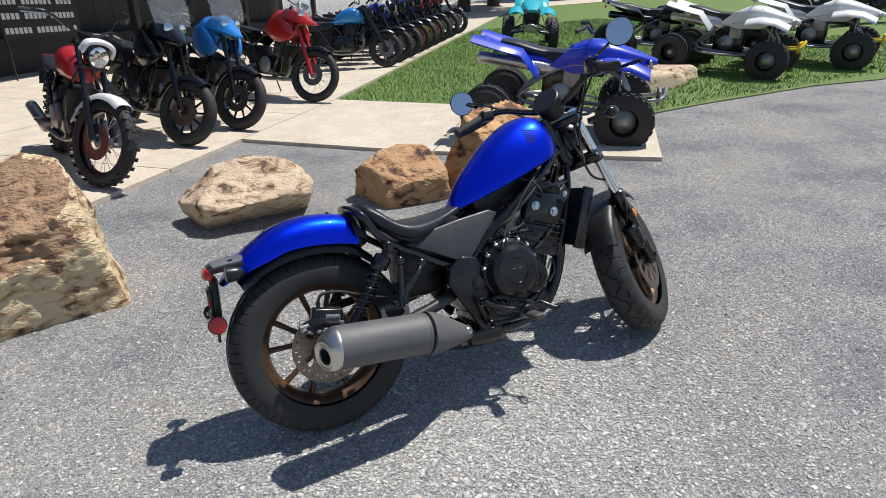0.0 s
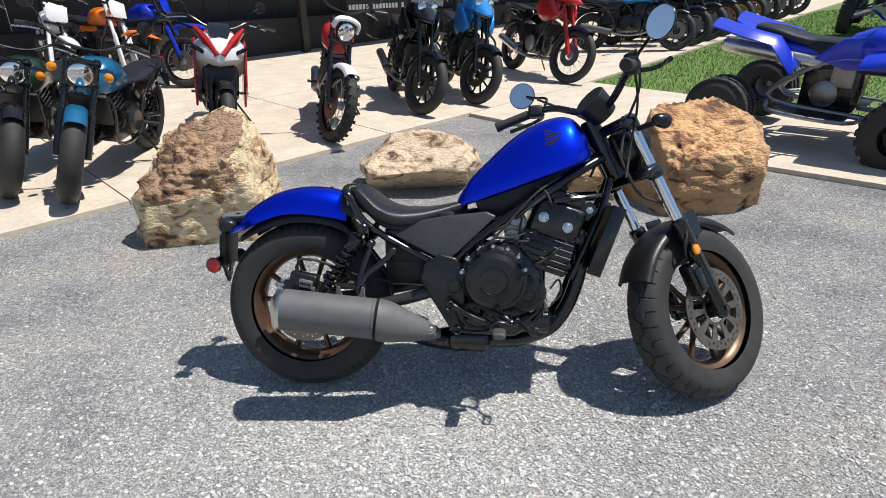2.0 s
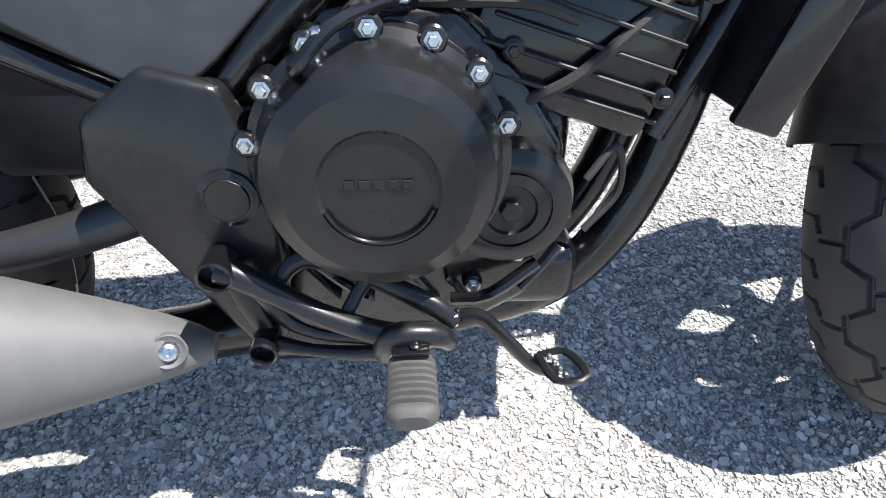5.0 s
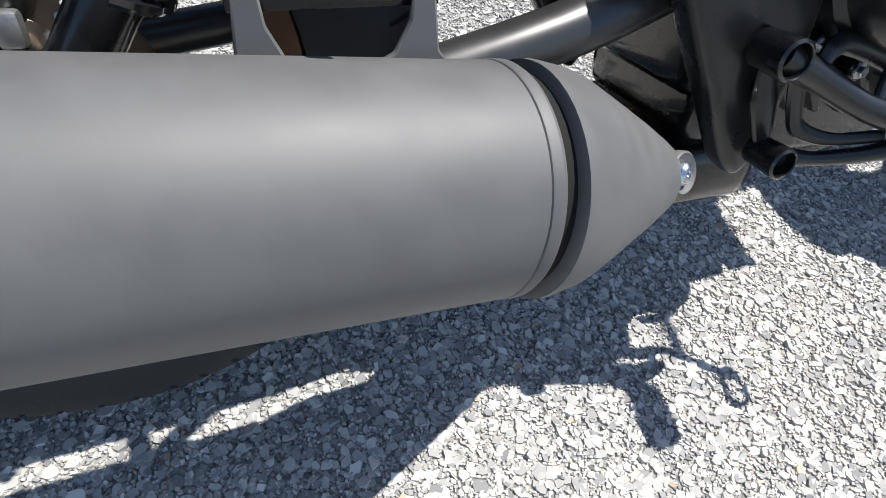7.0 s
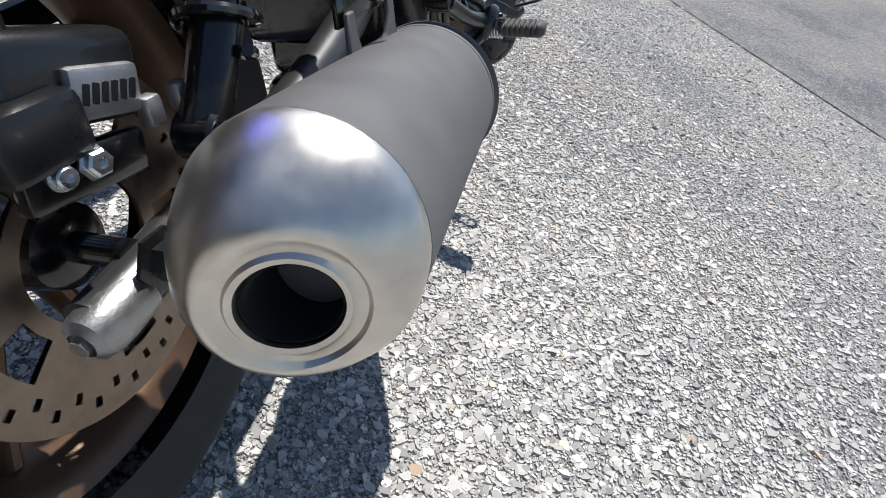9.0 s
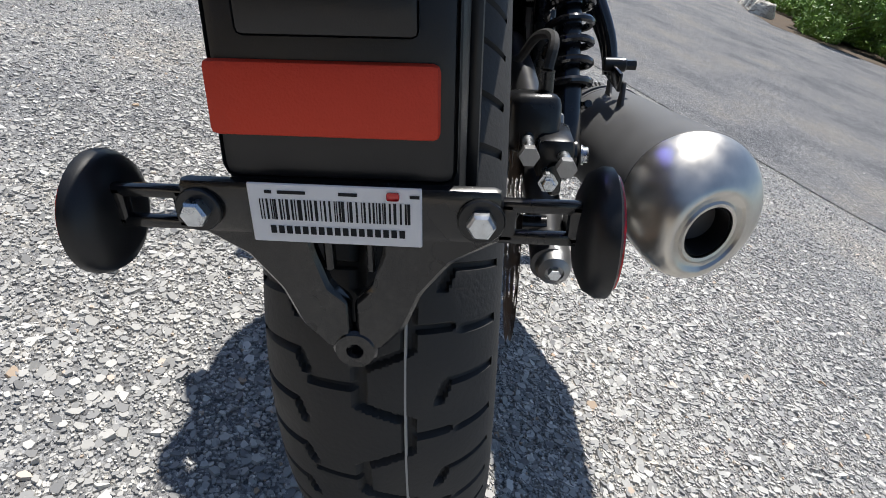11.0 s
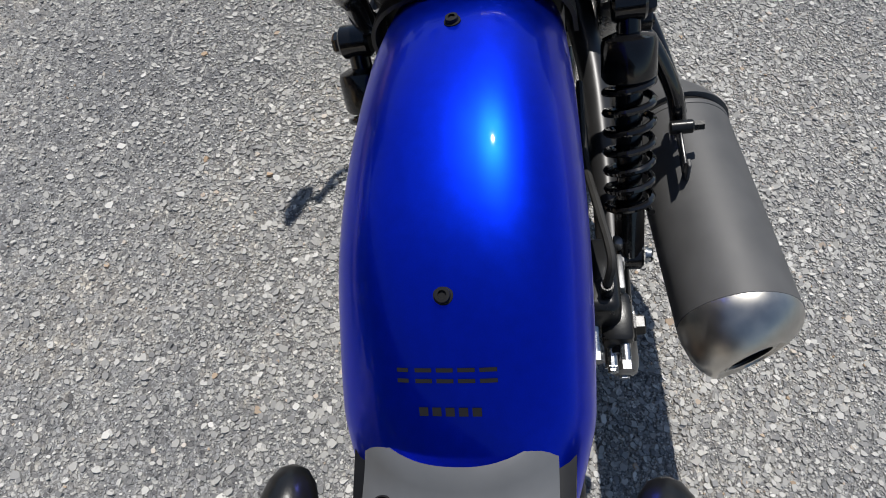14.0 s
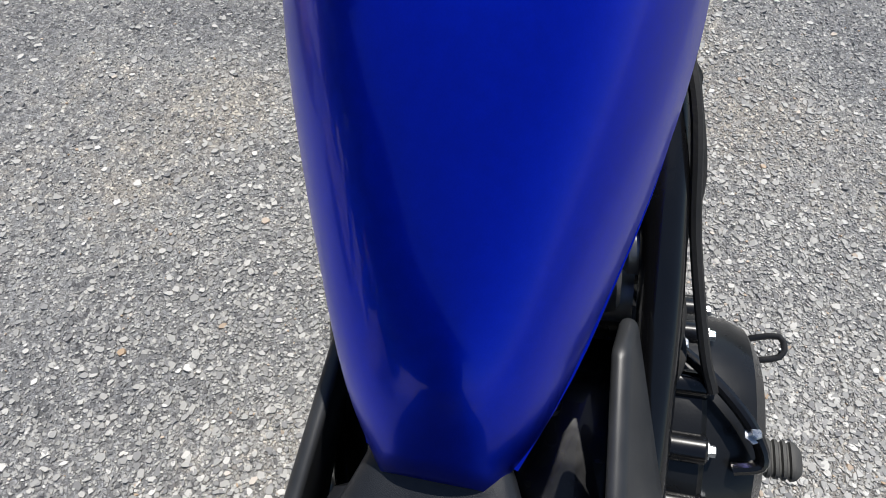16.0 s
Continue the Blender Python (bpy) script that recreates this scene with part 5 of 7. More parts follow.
part("master_cylinder", join(block((0.06, 0.05, 0.04), Matrix.Translation((1.0, -0.215, 1.095)) @ pose(0, 0, 0, 0, 0, 30), 0.008), rod((1.0, -0.215, 1.09), (1.0, -0.215, 1.130), 0.022, 18, 0.003)), M_BLACK, bar, xf=BARX)
for pts in ([(0.985, -0.25, 1.13), (1.09, -0.16, 1.06), (1.12, -0.06, 0.96), (1.10, -0.05, 0.85)], [(0.985, 0.25, 1.13), (1.10, 0.15, 1.05), (1.13, 0.05, 0.95), (1.06, 0.06, 0.80)], [(1.0, -0.22, 1.14), (1.12, -0.12, 1.03), (1.15, -0.05, 0.9), (1.12, -0.05, 0.78)]):
    part("cable", tube(pts, 0.0045, 8), M_RUBBER, bar, xf=BARX)

# ---- boulders between the lot and the apron ----


def boulder(name, place, planes, turn, seed, material, label, rough=0.05, top=None, low=0.2, level=6, size=1.0):
    """An angular boulder: a solid cut by planes (normal, metres from its middle), with broken, pitted faces. low: its middle's height."""
    rnd = random.Random(seed)
    cuts = [(Vector(n).normalized(), h * size) for n, h in planes]
    low, rough = low * size, rough * size
    dirs = [Vector((rnd.gauss(0, 1), rnd.gauss(0, 1), rnd.gauss(0, 1))).normalized() for _ in range(500)]
    body = [d * min(h / max(0.05, d.dot(n)) for n, h in cuts) for d in dirs]
    for _ in range(14):
        n = Vector((rnd.uniform(-1, 1), rnd.uniform(-1, 1), rnd.uniform(-0.3, 1))).normalized()
        cuts.append((n, max(p.dot(n) for p in body) * rnd.uniform(0.86, 0.95)))
    bm = bmesh.new()
    bmesh.ops.create_icosphere(bm, subdivisions=level, radius=1)
    off = Vector((seed * 7.3, seed * 3.1, seed * 1.7))
    crest = {}
    for v in bm.verts:
        d = v.co.normalized()
        r, k = min((h / max(0.05, d.dot(n)), k) for k, (n, h) in enumerate(cuts))
        q = d * r
        crest[v.index] = k
        bed = Vector((q.x * 0.85, q.y * 0.9 + q.z * 0.4, q.z * 1.5 - q.y * 0.4))
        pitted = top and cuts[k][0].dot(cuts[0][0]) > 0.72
        f = noise.fractal(q * 4 + off, 1.0, 2.1, 4) * rough * 0.45 + (noise.multi_fractal(bed * 12 + off, 0.8, 2.0, 4) - 1) * rough * (0.30 if pitted else 0.14)
        ridge = 1 - abs(noise.noise(bed * 6 + off * 2)) * 2
        f -= 0.45 * rough * max(0, ridge - 0.55)
        if pitted:
            pit = noise.noise(bed * 9 + off) + 0.7 * noise.noise(bed * 24 + off)
            f -= 0.55 * rough * max(0, pit)
        v.co = q + d * f
        v.co.z = max(v.co.z, -low - 0.03)
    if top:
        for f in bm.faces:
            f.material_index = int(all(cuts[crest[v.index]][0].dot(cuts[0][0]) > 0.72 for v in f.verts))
    z = ground_z(place[0], place[1])
    ob = part(name, bm, material, None, label, 70)
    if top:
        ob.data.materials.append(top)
    ob.matrix_basis = pose(place[0], place[1], z + low, 0, 0, turn)
    return tagged(ob, label, "boulder", "boulders along the apron")


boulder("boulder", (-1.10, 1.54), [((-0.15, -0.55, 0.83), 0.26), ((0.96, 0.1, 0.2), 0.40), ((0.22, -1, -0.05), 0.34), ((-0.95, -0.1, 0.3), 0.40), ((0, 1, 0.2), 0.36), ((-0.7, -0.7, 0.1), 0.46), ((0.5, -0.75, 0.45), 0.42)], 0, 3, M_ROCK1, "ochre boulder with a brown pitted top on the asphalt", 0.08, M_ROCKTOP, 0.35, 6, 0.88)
boulder("boulder", (0.11, 2.26), [((-0.08, -0.42, 0.90), 0.10), ((0.1, -0.62, -0.78), 0.14), ((-0.8, -0.25, -0.45), 0.37), ((0.88, -0.25, -0.3), 0.42), ((0, 1, 0.2), 0.26), ((-0.62, -0.1, 0.75), 0.26), ((0.6, -0.1, 0.75), 0.32)], 0, 5, M_ROCK2, "low grey tan boulder on the asphalt", 0.06, None, 0.19, 6, 0.95)
boulder("boulder", (1.26, 2.22), [((-0.05, -0.40, 0.90), 0.14), ((-0.9, -0.25, -0.1), 0.36), ((0.95, -0.2, 0.1), 0.36), ((0.02, -1, -0.1), 0.24), ((0, 1, 0.1), 0.28), ((0.6, -0.2, 0.75), 0.30)], 0, 8, M_ROCK3, "low rust brown layered boulder on the asphalt", 0.065, None, 0.18, 6, 0.81)
# its upward faces carry the sunlit copy of the rock colour
boulder("boulder", (2.07, 2.02), [((-0.10, -0.45, 0.88), 0.21), ((-0.9, -0.35, 0.2), 0.34), ((0.95, -0.25, 0.02), 0.36), ((0.02, -1, -0.08), 0.28), ((0, 1, 0.1), 0.33), ((0.7, -0.3, 0.65), 0.36), ((0.55, -0.8, -0.3), 0.36)], 0, 11, M_ROCK3, "large orange broken boulder on the asphalt", 0.065, M_ROCKLIT, 0.27, 6, 0.95)


def flat_rock(name, place, size, turn, seed, material, label, rough=0.05):
    a, b, c = size
    return boulder(name, place, [((0, 0, 1), c * 0.8), ((1, 0, 0.2), a * 0.9), ((-1, 0.2, 0.2), a * 0.9), ((0.1, 1, 0.2), b * 0.9), ((0, -1, 0.3), b * 0.9), ((0, 0, -1), c)], turn, seed, material, label, rough, None, c * 0.7, 4)


# ---- parked machines ----
M_TEAL = mat("teal_blue_paint", (0.005, 0.12, 0.25), 0.3, metal=0.2, coat=0.7)
M_REDP = mat("red_paint", (0.45, 0.015, 0.015), 0.3, coat=0.6)
M_WHITEP = mat("white_plastic", (0.75, 0.75, 0.75), 0.35, coat=0.3)
M_ORANGE = mat("orange_plastic", (0.8, 0.18, 0.02), 0.4, coat=0.2)
M_BLUEP = mat("blue_plastic", (0.006, 0.035, 0.55), 0.32, coat=0.4)
M_LBLUE = mat("light_blue_paint", (0.02, 0.22, 0.62), 0.3, coat=0.5)
M_CYAN = mat("cyan_plastic", (0.02, 0.45, 0.55), 0.35, coat=0.3)
M_YELLOW = mat("yellow_plastic", (0.75, 0.5, 0.02), 0.4)
M_GLASS = mat("clear_windscreen", (0.86, 0.90, 0.92), 0.05)
M_GLASS.node_tree.nodes["Principled BSDF"].inputs["Transmission Weight"].default_value = 0.92
M_GLASS.node_tree.nodes["Principled BSDF"].inputs["IOR"].default_value = 1.25


def ring_tyre(c, R, r, knobs=0):
    rings = [(R - r + r * math.cos(a), r * 0.95 * math.sin(a)) for a in np.linspace(-2.4, 2.4, 11)]
    bm = lathe(rings, 36, turned(c, (0, 1, 0)), cap=False)
    if knobs:
        for i in range(knobs):
            a = 2 * math.pi * i / knobs
            for y in (-0.55, 0.0, 0.55):
                b = a + (0.5 * math.pi / knobs if y else 0)
                d = Vector((math.cos(b), 0, math.sin(b)))
                m = turned(Vector(c) + d * (R - 0.004 - abs(y) * r * 0.22) + Vector((0, y * r * 1.3, 0)), d)
                bm = join(bm, block((r * 0.55, r * 0.5, 0.011), m, 0))
    return bm


def plain_wheel(c, R, r, parent, rimmat, spokes, wire, disc, knobs=0, xf=None, name="wheel"):
    rr = R - 2 * r * 0.92
    w = part(name, lathe([(rr + 0.012, 0.04 if not wire else 0.022), (rr - 0.008, 0.03 if not wire else 0.016), (rr - 0.012, 0), (rr - 0.008, -0.03 if not wire else -0.016), (rr + 0.012, -0.04 if not wire else -0.022)], 36, turned(c, (0, 1, 0)), cap=False), rimmat, parent, xf=xf)
    part("tyre", ring_tyre(c, R, r, knobs), M_RUBBER, w, xf=xf)
    part("hub", lathe([(0.03, -0.06), (0.045, -0.05), (0.03, 0), (0.045, 0.05), (0.03, 0.06)], 16, turned(c, (0, 1, 0))), M_ALLOY if wire else M_BLACK, w, xf=xf)
    for i in range(spokes):
        a = 2 * math.pi * i / spokes
        b = a + (0.5 if wire and i % 2 else (-0.5 if wire else 0.12))
        p = Vector(c) + Vector((0.035 * math.cos(a), 0.03 * (1 if i % 4 < 2 else -1) if wire else 0, 0.035 * math.sin(a)))
        q = Vector(c) + Vector(((rr - 0.004) * math.cos(b), 0, (rr - 0.004) * math.sin(b)))
        part("spoke", rod(p, q, 0.0022 if wire else 0.011, 5 if wire else 8), M_BOLT if wire else rimmat, w, xf=xf)
    if disc:
        part("brake_disc", lathe([(0.06, -0.062), (disc, -0.062), (disc, -0.066), (0.06, -0.066)], 30, turned(c, (0, 1, 0)), cap=False), M_DISC, w, xf=xf)
    return w


def parked_bike(at, heading, label, tankmat, front=0.31, rear=0.31, wire=False, rimmat=None, wb=1.42, seat_h=0.80, bar_h=1.08, lean=10, steer=22, headlight="round", fend=None, fendhigh=False, seatmat=None, screen=False, bags=False, sport=False, trim=None, tall=0.0, forkmat=None, knobs=0, signals=False, plate=None):
    """A parked motorcycle with its front wheel at the place given. x ahead, y left."""
    rimmat, fend, seatmat, trim, forkmat = rimmat or M_BLACK, fend or M_BLACK, seatmat or M_SEAT, trim or M_BLACK, forkmat or M_BLACK
    x, y = at
    h = math.degrees(math.atan2(heading[1], heading[0]))
    slope, tilt = math.degrees(math.atan(0.03)), math.degrees(math.atan(0.05)) if x > 1.8 else 0.0
    base = Matrix.Translation((x, y, ground_z(x, y) + (0.035 if (Vector((x, y, 0)) - CORNER).dot(AWAY) > 0.0 else 0.0))) @ Matrix.Rotation(radians(slope), 4, "X") @ Matrix.Rotation(-radians(tilt), 4, "Y") @ pose(0, 0, 0, 0, 0, h) @ pose(0, 0, 0, -lean, 0, 0) @ pose(-wb, 0, 0)
    b = thing("motorcycle", base, label, "motorcycle", "parked motorcycles")
    rake = Vector((-0.45, 0, 0.893))
    fc, rc = Vector((wb, 0, front)), Vector((0, 0, rear))
    st = Matrix.Translation((wb + 0.1, 0, 0)) @ Matrix.Rotation(radians(steer), 4, rake) @ Matrix.Translation((-wb - 0.1, 0, 0))
    plain_wheel(fc, front, 0.078 if signals else 0.055 if wire else 0.06, b, rimmat, 24 if wire else 10, wire, 0.14, knobs, st, "front_wheel")
    plain_wheel(rc, rear, 0.07, b, rimmat, 24 if wire else 10, wire, 0.11, knobs, None, "rear_wheel")
    L = (bar_h - front) / 0.893
    top = fc + rake * L
    for s in (-1, 1):
        part("fork_leg", join(rod(fc + Vector((0, s * 0.09, 0)), fc + rake * (L * 0.45) + Vector((0, s * 0.09, 0)), 0.028, 14), rod(fc + rake * (L * 0.42) + Vector((0, s * 0.09, 0)), fc + rake * (L * 0.97) + Vector((0, s * 0.09, 0)), 0.021, 14)), forkmat, b, xf=st)
    part("fork_clamp", join(block((0.07, 0.24, 0.035), Matrix.Translation(fc + rake * (L * 0.72)), 0.01), block((0.07, 0.24, 0.03), Matrix.Translation(fc + rake * (L * 0.93)), 0.01)), M_BLACK, b, xf=st)
    hz = top + Vector((-0.04, 0, 0.03))
    bar = part("handlebar", tube([hz + Vector((-0.14, -0.40, 0.05)), hz + Vector((-0.06, -0.26, 0.08)), hz + Vector((0, -0.1, 0.01)), hz + Vector((0, 0.1, 0.01)), hz + Vector((-0.06, 0.26, 0.08)), hz + Vector((-0.14, 0.40, 0.05))], 0.011, 8, 4), M_BLACK, b, xf=st)
    for s in (-1, 1):
        part("grip", rod(hz + Vector((-0.085, s * 0.29, 0.073)), hz + Vector((-0.142, s * 0.405, 0.048)), 0.017, 10), M_RUBBER, bar, xf=st)
        part("lever", tube([hz + Vector((-0.04, s * 0.26, 0.06)), hz + Vector((-0.05, s * 0.34, 0.05)), hz + Vector((-0.09, s * 0.42, 0.03))], 0.006, 6, 3), M_BOLT, bar, xf=st)
        if not plate:
            mc = hz + Vector((-0.08, s * 0.36, 0.22))
            m_ = part("mirror", join(tube([hz + Vector((-0.05, s * 0.24, 0.07)), hz + Vector((-0.05, s * 0.28, 0.16)), mc], 0.005, 6, 3), lathe([(0.02, -0.015), (0.05, -0.006), (0.052, 0)], 18, turned(mc, (-1, 0, 0.1)))), M_BLACK, bar, xf=st)
            part("mirror_glass", lathe([(0.047, 0.001), (0.0, 0.0015)], 18, turned(mc, (-1, 0, 0.1))), M_MIRROR, m_, xf=st)
        if signals:
            sc = fc + rake * (L * 0.84) + Vector((0.04, s * 0.17, 0))
            part("turn_signal", join(lathe([(0.01, -0.03), (0.03, -0.01), (0.032, 0.015), (0.02, 0.025), (0, 0.028)], 16, turned(sc, (1, 0, 0)))), M_AMBER, b, "amber turn signal", xf=st)
    hl = fc + rake * (L * 0.84) + Vector((0.09, 0, 0))
    if headlight == "round":
        hd = part("headlight", lathe([(0.03, -0.09), (0.07, -0.07), (0.088, -0.01), (0.09, 0.02), (0.085, 0.024)], 26, turned(hl, (1, 0, -0.08))), M_BLACK, b, xf=st)
        part("headlight_lens", lathe([(0.084, 0.02), (0.06, 0.034), (0, 0.04)], 26, turned(hl, (1, 0, -0.08))), M_CHROME, hd, "clear reflector lens", xf=st)
    elif headlight == "cowl":
        hd = part("headlight", join(lathe([(0.03, -0.09), (0.07, -0.07), (0.088, -0.01), (0.09, 0.02), (0.085, 0.024)], 26, turned(hl, (1, 0, -0.08)))), M_BLACK, b, xf=st)
        part("headlight_lens", lathe([(0.084, 0.02), (0.06, 0.034), (0, 0.04)], 26, turned(hl, (1, 0, -0.08))), M_CHROME, hd, "clear reflector lens", xf=st)
        part("headlight_cowl", tube([hl + Vector((-0.02, -0.12, 0.02)), hl + Vector((0.02, -0.10, 0.09)), hl + Vector((0.03, 0, 0.115)), hl + Vector((0.02, 0.10, 0.09)), hl + Vector((-0.02, 0.12, 0.02))], 0.032, 10, 5, flat=0.6), fend, b, "painted headlight cowl", xf=st)
    elif headlight == "beak":
        part("front_cowl", loft([[hl + Vector((dx, yy * w, zz * hh + dz)) for yy, zz in ((-1, -0.4), (-0.8, 0.4), (-0.4, 0.9), (0, 1), (0.4, 0.9), (0.8, 0.4), (1, -0.4), (0.5, -0.9), (0, -1), (-0.5, -0.9))] for dx, w, hh, dz in ((-0.24, 0.15, 0.10, 0.0), (-0.08, 0.16, 0.115, 0.0), (0.06, 0.12, 0.08, -0.02), (0.20, 0.06, 0.03, -0.07), (0.30, 0.03, 0.012, -0.09))]), tankmat, b, "painted front cowl", 40)
        for s in (-1, 1):
            part("headlight_lens", lathe([(0.045, 0), (0.04, 0.012), (0, 0.018)], 20, turned(hl + Vector((0.075, s * 0.065, 0.03)), (0.9, s * 0.4, 0.1))), M_CHROME, b, "headlight lens")
    elif headlight == "sport":
        SHAPE = ((-0.38, 0.23, 0.24, -0.12), (-0.2, 0.23, 0.20, -0.06), (-0.05, 0.20, 0.15, -0.02), (0.09, 0.13, 0.09, -0.04), (0.15, 0.04, 0.04, -0.07))
        part("front_fairing", loft([[hl + Vector((dx, yy * w, zz * hh + dz)) for yy, zz in ((-1, -0.5), (-0.95, 0.3), (-0.5, 0.85), (0, 1), (0.5, 0.85), (0.95, 0.3), (1, -0.5), (0.5, -0.95), (0, -1.1), (-0.5, -0.95))] for dx, w, hh, dz in SHAPE]), M_WHITEP, b, "white and red sport fairing", 40)
        part("windscreen", loft([[hl + Vector((dx, yy, dz)) for yy in np.linspace(-w, w, 7)] + [hl + Vector((dx - 0.006, yy, dz)) for yy in np.linspace(w, -w, 7)] for dx, dz, w in ((0.03, 0.09, 0.07), (-0.08, 0.15, 0.10), (-0.16, 0.19, 0.08))]), M_GLOSS, b, "dark screen", 60)
        part("intake_mouth", block((0.10, 0.30, 0.22), hl + Vector((0.0, 0, -0.26)), 0.04), M_MATT, b)
        for s in (-1, 1):
            part("fairing_flash", tube([hl + Vector((-0.12, s * 0.20, 0.14)), hl + Vector((0.02, s * 0.12, 0.06)), hl + Vector((0.14, s * 0.02, -0.06))], [0.03, 0.05, 0.04], 8, 4, flat=0.6), M_REDP, b, "red fairing flash")
            part("headlight_lens", tube([hl + Vector((-0.03, s * 0.225, 0.0)), hl + Vector((0.05, s * 0.15, -0.03)), hl + Vector((0.115, s * 0.06, -0.075))], 0.022, 8, 4, flat=0.6), M_GLOSS, b, "dark headlight lens")
            part("mirror_arm", tube([hl + Vector((-0.1, s * 0.2, 0.13)), hl + Vector((-0.14, s * 0.36, 0.18)), hl + Vector((-0.16, s * 0.48, 0.17))], [0.012, 0.014, 0.03], 8, 4, flat=0.6), M_BLACK, b)
            part("side_panel", sideplate([(0.55, 0.35), (1.0, 0.32), (1.22, 0.55), (1.18, 0.85), (0.95, 0.92), (0.62, 0.62)], -0.20 if s < 0 else 0.225, 0.02, 0.008), M_REDP, b, "red side fairing")
    if plate:
        part("number_board", slab([(-0.09, -0.11), (0.09, -0.11), (0.11, 0.08), (0.06, 0.12), (-0.06, 0.12), (-0.11, 0.08)], 0.012, turned(hl + Vector((-0.01, 0, 0.02)), (1, 0, 0.35), 90), 0.004), plate, b, "blank number board", xf=st)
        for s in (-1, 1):
            part("fork_guard", block((0.05, 0.03, 0.42), Matrix.Translation(fc + rake * 0.28 + Vector((0.02, s * 0.105, 0))) @ pose(0, 0, 0, 0, -26, 0), 0.01), plate, b, xf=st)
    # front fender
    if fendhigh:
        part("front_fender", arched([(wb + 0.42, 0.80), (wb + 0.22, 0.85), (wb, 0.86), (wb - 0.16, 0.80)], [(wb + 0.42, 0.785), (wb + 0.2, 0.81), (wb, 0.82), (wb - 0.15, 0.76)], lambda t: 0.045 + 0.03 * math.sin(math.pi * t), 0.006, 2.4, 11), fend, b, "high front fender", 50, xf=st)
    else:
        fa = [radians(a) for a in (165, 135, 105, 80, 60)]
        part("front_fender", arched([(wb + (front + 0.035) * math.cos(a), front + (front + 0.035) * math.sin(a)) for a in fa], [(wb + (front - 0.02) * math.cos(a), front + (front - 0.02) * math.sin(a)) for a in fa], lambda t: 0.07, 0.005, 2.6, 11), fend, b, "front fender", 50, xf=st)
    sh = seat_h
    tank_t = [(0.52, sh - 0.01, 0.08), (0.62, sh + 0.10 + tall * 0.4, 0.12), (0.78, sh + 0.20 + tall, 0.15), (0.93, sh + 0.20 + tall, 0.15), (1.03, sh + 0.12 + tall, 0.10), (1.07, sh + 0.03, 0.05)]
    rings = []
    for p in smooth_line(tank_t, 4):
        lo = sh - 0.06
        rings.append([Vector((p.x, p.z * math.copysign(abs(math.cos(a)) ** 0.75, math.cos(a)), lo + (p.y - lo) * (0.5 + 0.5 * math.copysign(abs(math.sin(a)) ** 0.75, math.sin(a))))) for a in (2 * math.pi * i / 18 for i in range(18))])
    part("fuel_tank", loft(rings), tankmat, b, "painted fuel tank", 60)
    st_ = [(-0.22, sh + 0.05, 0.07, 0.05), (-0.05, sh + 0.045, 0.11, 0.07), (0.15, sh + 0.02, 0.13, 0.08), (0.35, sh - 0.005, 0.12, 0.08), (0.55, sh, 0.08, 0.07)]
    part("seat", loft([oval(*q, n=16) for q in densify(st_, 3)]), seatmat, b, "long black seat", 60)
    part("tail", loft([oval(*q, n=12) for q in ((-0.36, sh + 0.05, 0.04, 0.03), (-0.24, sh + 0.0, 0.08, 0.07), (0.0, sh - 0.04, 0.11, 0.09), (0.3, sh - 0.07, 0.11, 0.08))]), tankmat if sport or plate else trim, b, "", 50)
    part("tail_light", block((0.02, 0.1, 0.04), (-0.37, 0, sh + 0.03), 0.008), M_RED, b)
    part("rear_fender", arched([(0.25, rear + 0.30), (0.0, rear + 0.37), (-0.2, rear + 0.33), (-0.36, rear + 0.2)], [(0.25, rear + 0.27), (0.0, rear + 0.33), (-0.19, rear + 0.28), (-0.33, rear + 0.17)], lambda t: 0.075, 0.005, 2.6, 9), fend if signals else M_MATT, b, "", 50)
    eng = part("engine", join(block((0.42, 0.26, 0.26), (0.68, 0, 0.42), 0.04, 2)), M_BLACK, b, "dark engine")
    part("cylinder", block((0.2, 0.2, 0.26), Matrix.Translation((0.82, 0, 0.62)) @ pose(0, 0, 0, 0, 15, 0), 0.02, 2), M_ALLOY if wire else M_BLACK, eng)
    for k in range(5):
        part("cooling_fin", block((0.22, 0.225, 0.008), Matrix.Translation((0.80 + 0.010 * k, 0, 0.54 + 0.04 * k)) @ pose(0, 0, 0, 0, 15, 0), 0.002, 1), M_BLACK, eng)
    for s in (-1, 1):
        part("engine_cover", lathe([(0.11, 0), (0.11, 0.02), (0.085, 0.045), (0, 0.05)], 22, turned((0.62, s * 0.125, 0.42), (0, s, 0))), M_ALLOY if wire else M_GREYBLK, eng)
        part("frame_tube", tube([(1.08, s * 0.04, sh + 0.05), (0.95, s * 0.13, 0.6), (0.88, s * 0.12, 0.3), (0.5, s * 0.12, 0.27), (0.42, s * 0.13, 0.5), (0.2, s * 0.12, sh - 0.08), (-0.15, s * 0.09, sh - 0.03)], 0.015, 8, 4), trim, b)
        part("swingarm", rod((0.45, s * 0.1, 0.42), (0, s * 0.11, rear), 0.022, 10), M_BLACK if not wire else M_ALLOY, b)
        part("footrest", rod((0.45, s * 0.15, 0.36), (0.45, s * 0.27, 0.36), 0.014, 8), M_RUBBER, b)
        part("shock", tube([(0.12 + 0.16 * k / 40 + 0.0, s * 0.13 + 0.022 * math.cos(k * 0.9), rear + 0.06 + 0.3 * k / 40 + 0.02 * math.sin(k * 0.9)) for k in range(41)], 0.006, 6, 1), M_GLOSS, b)
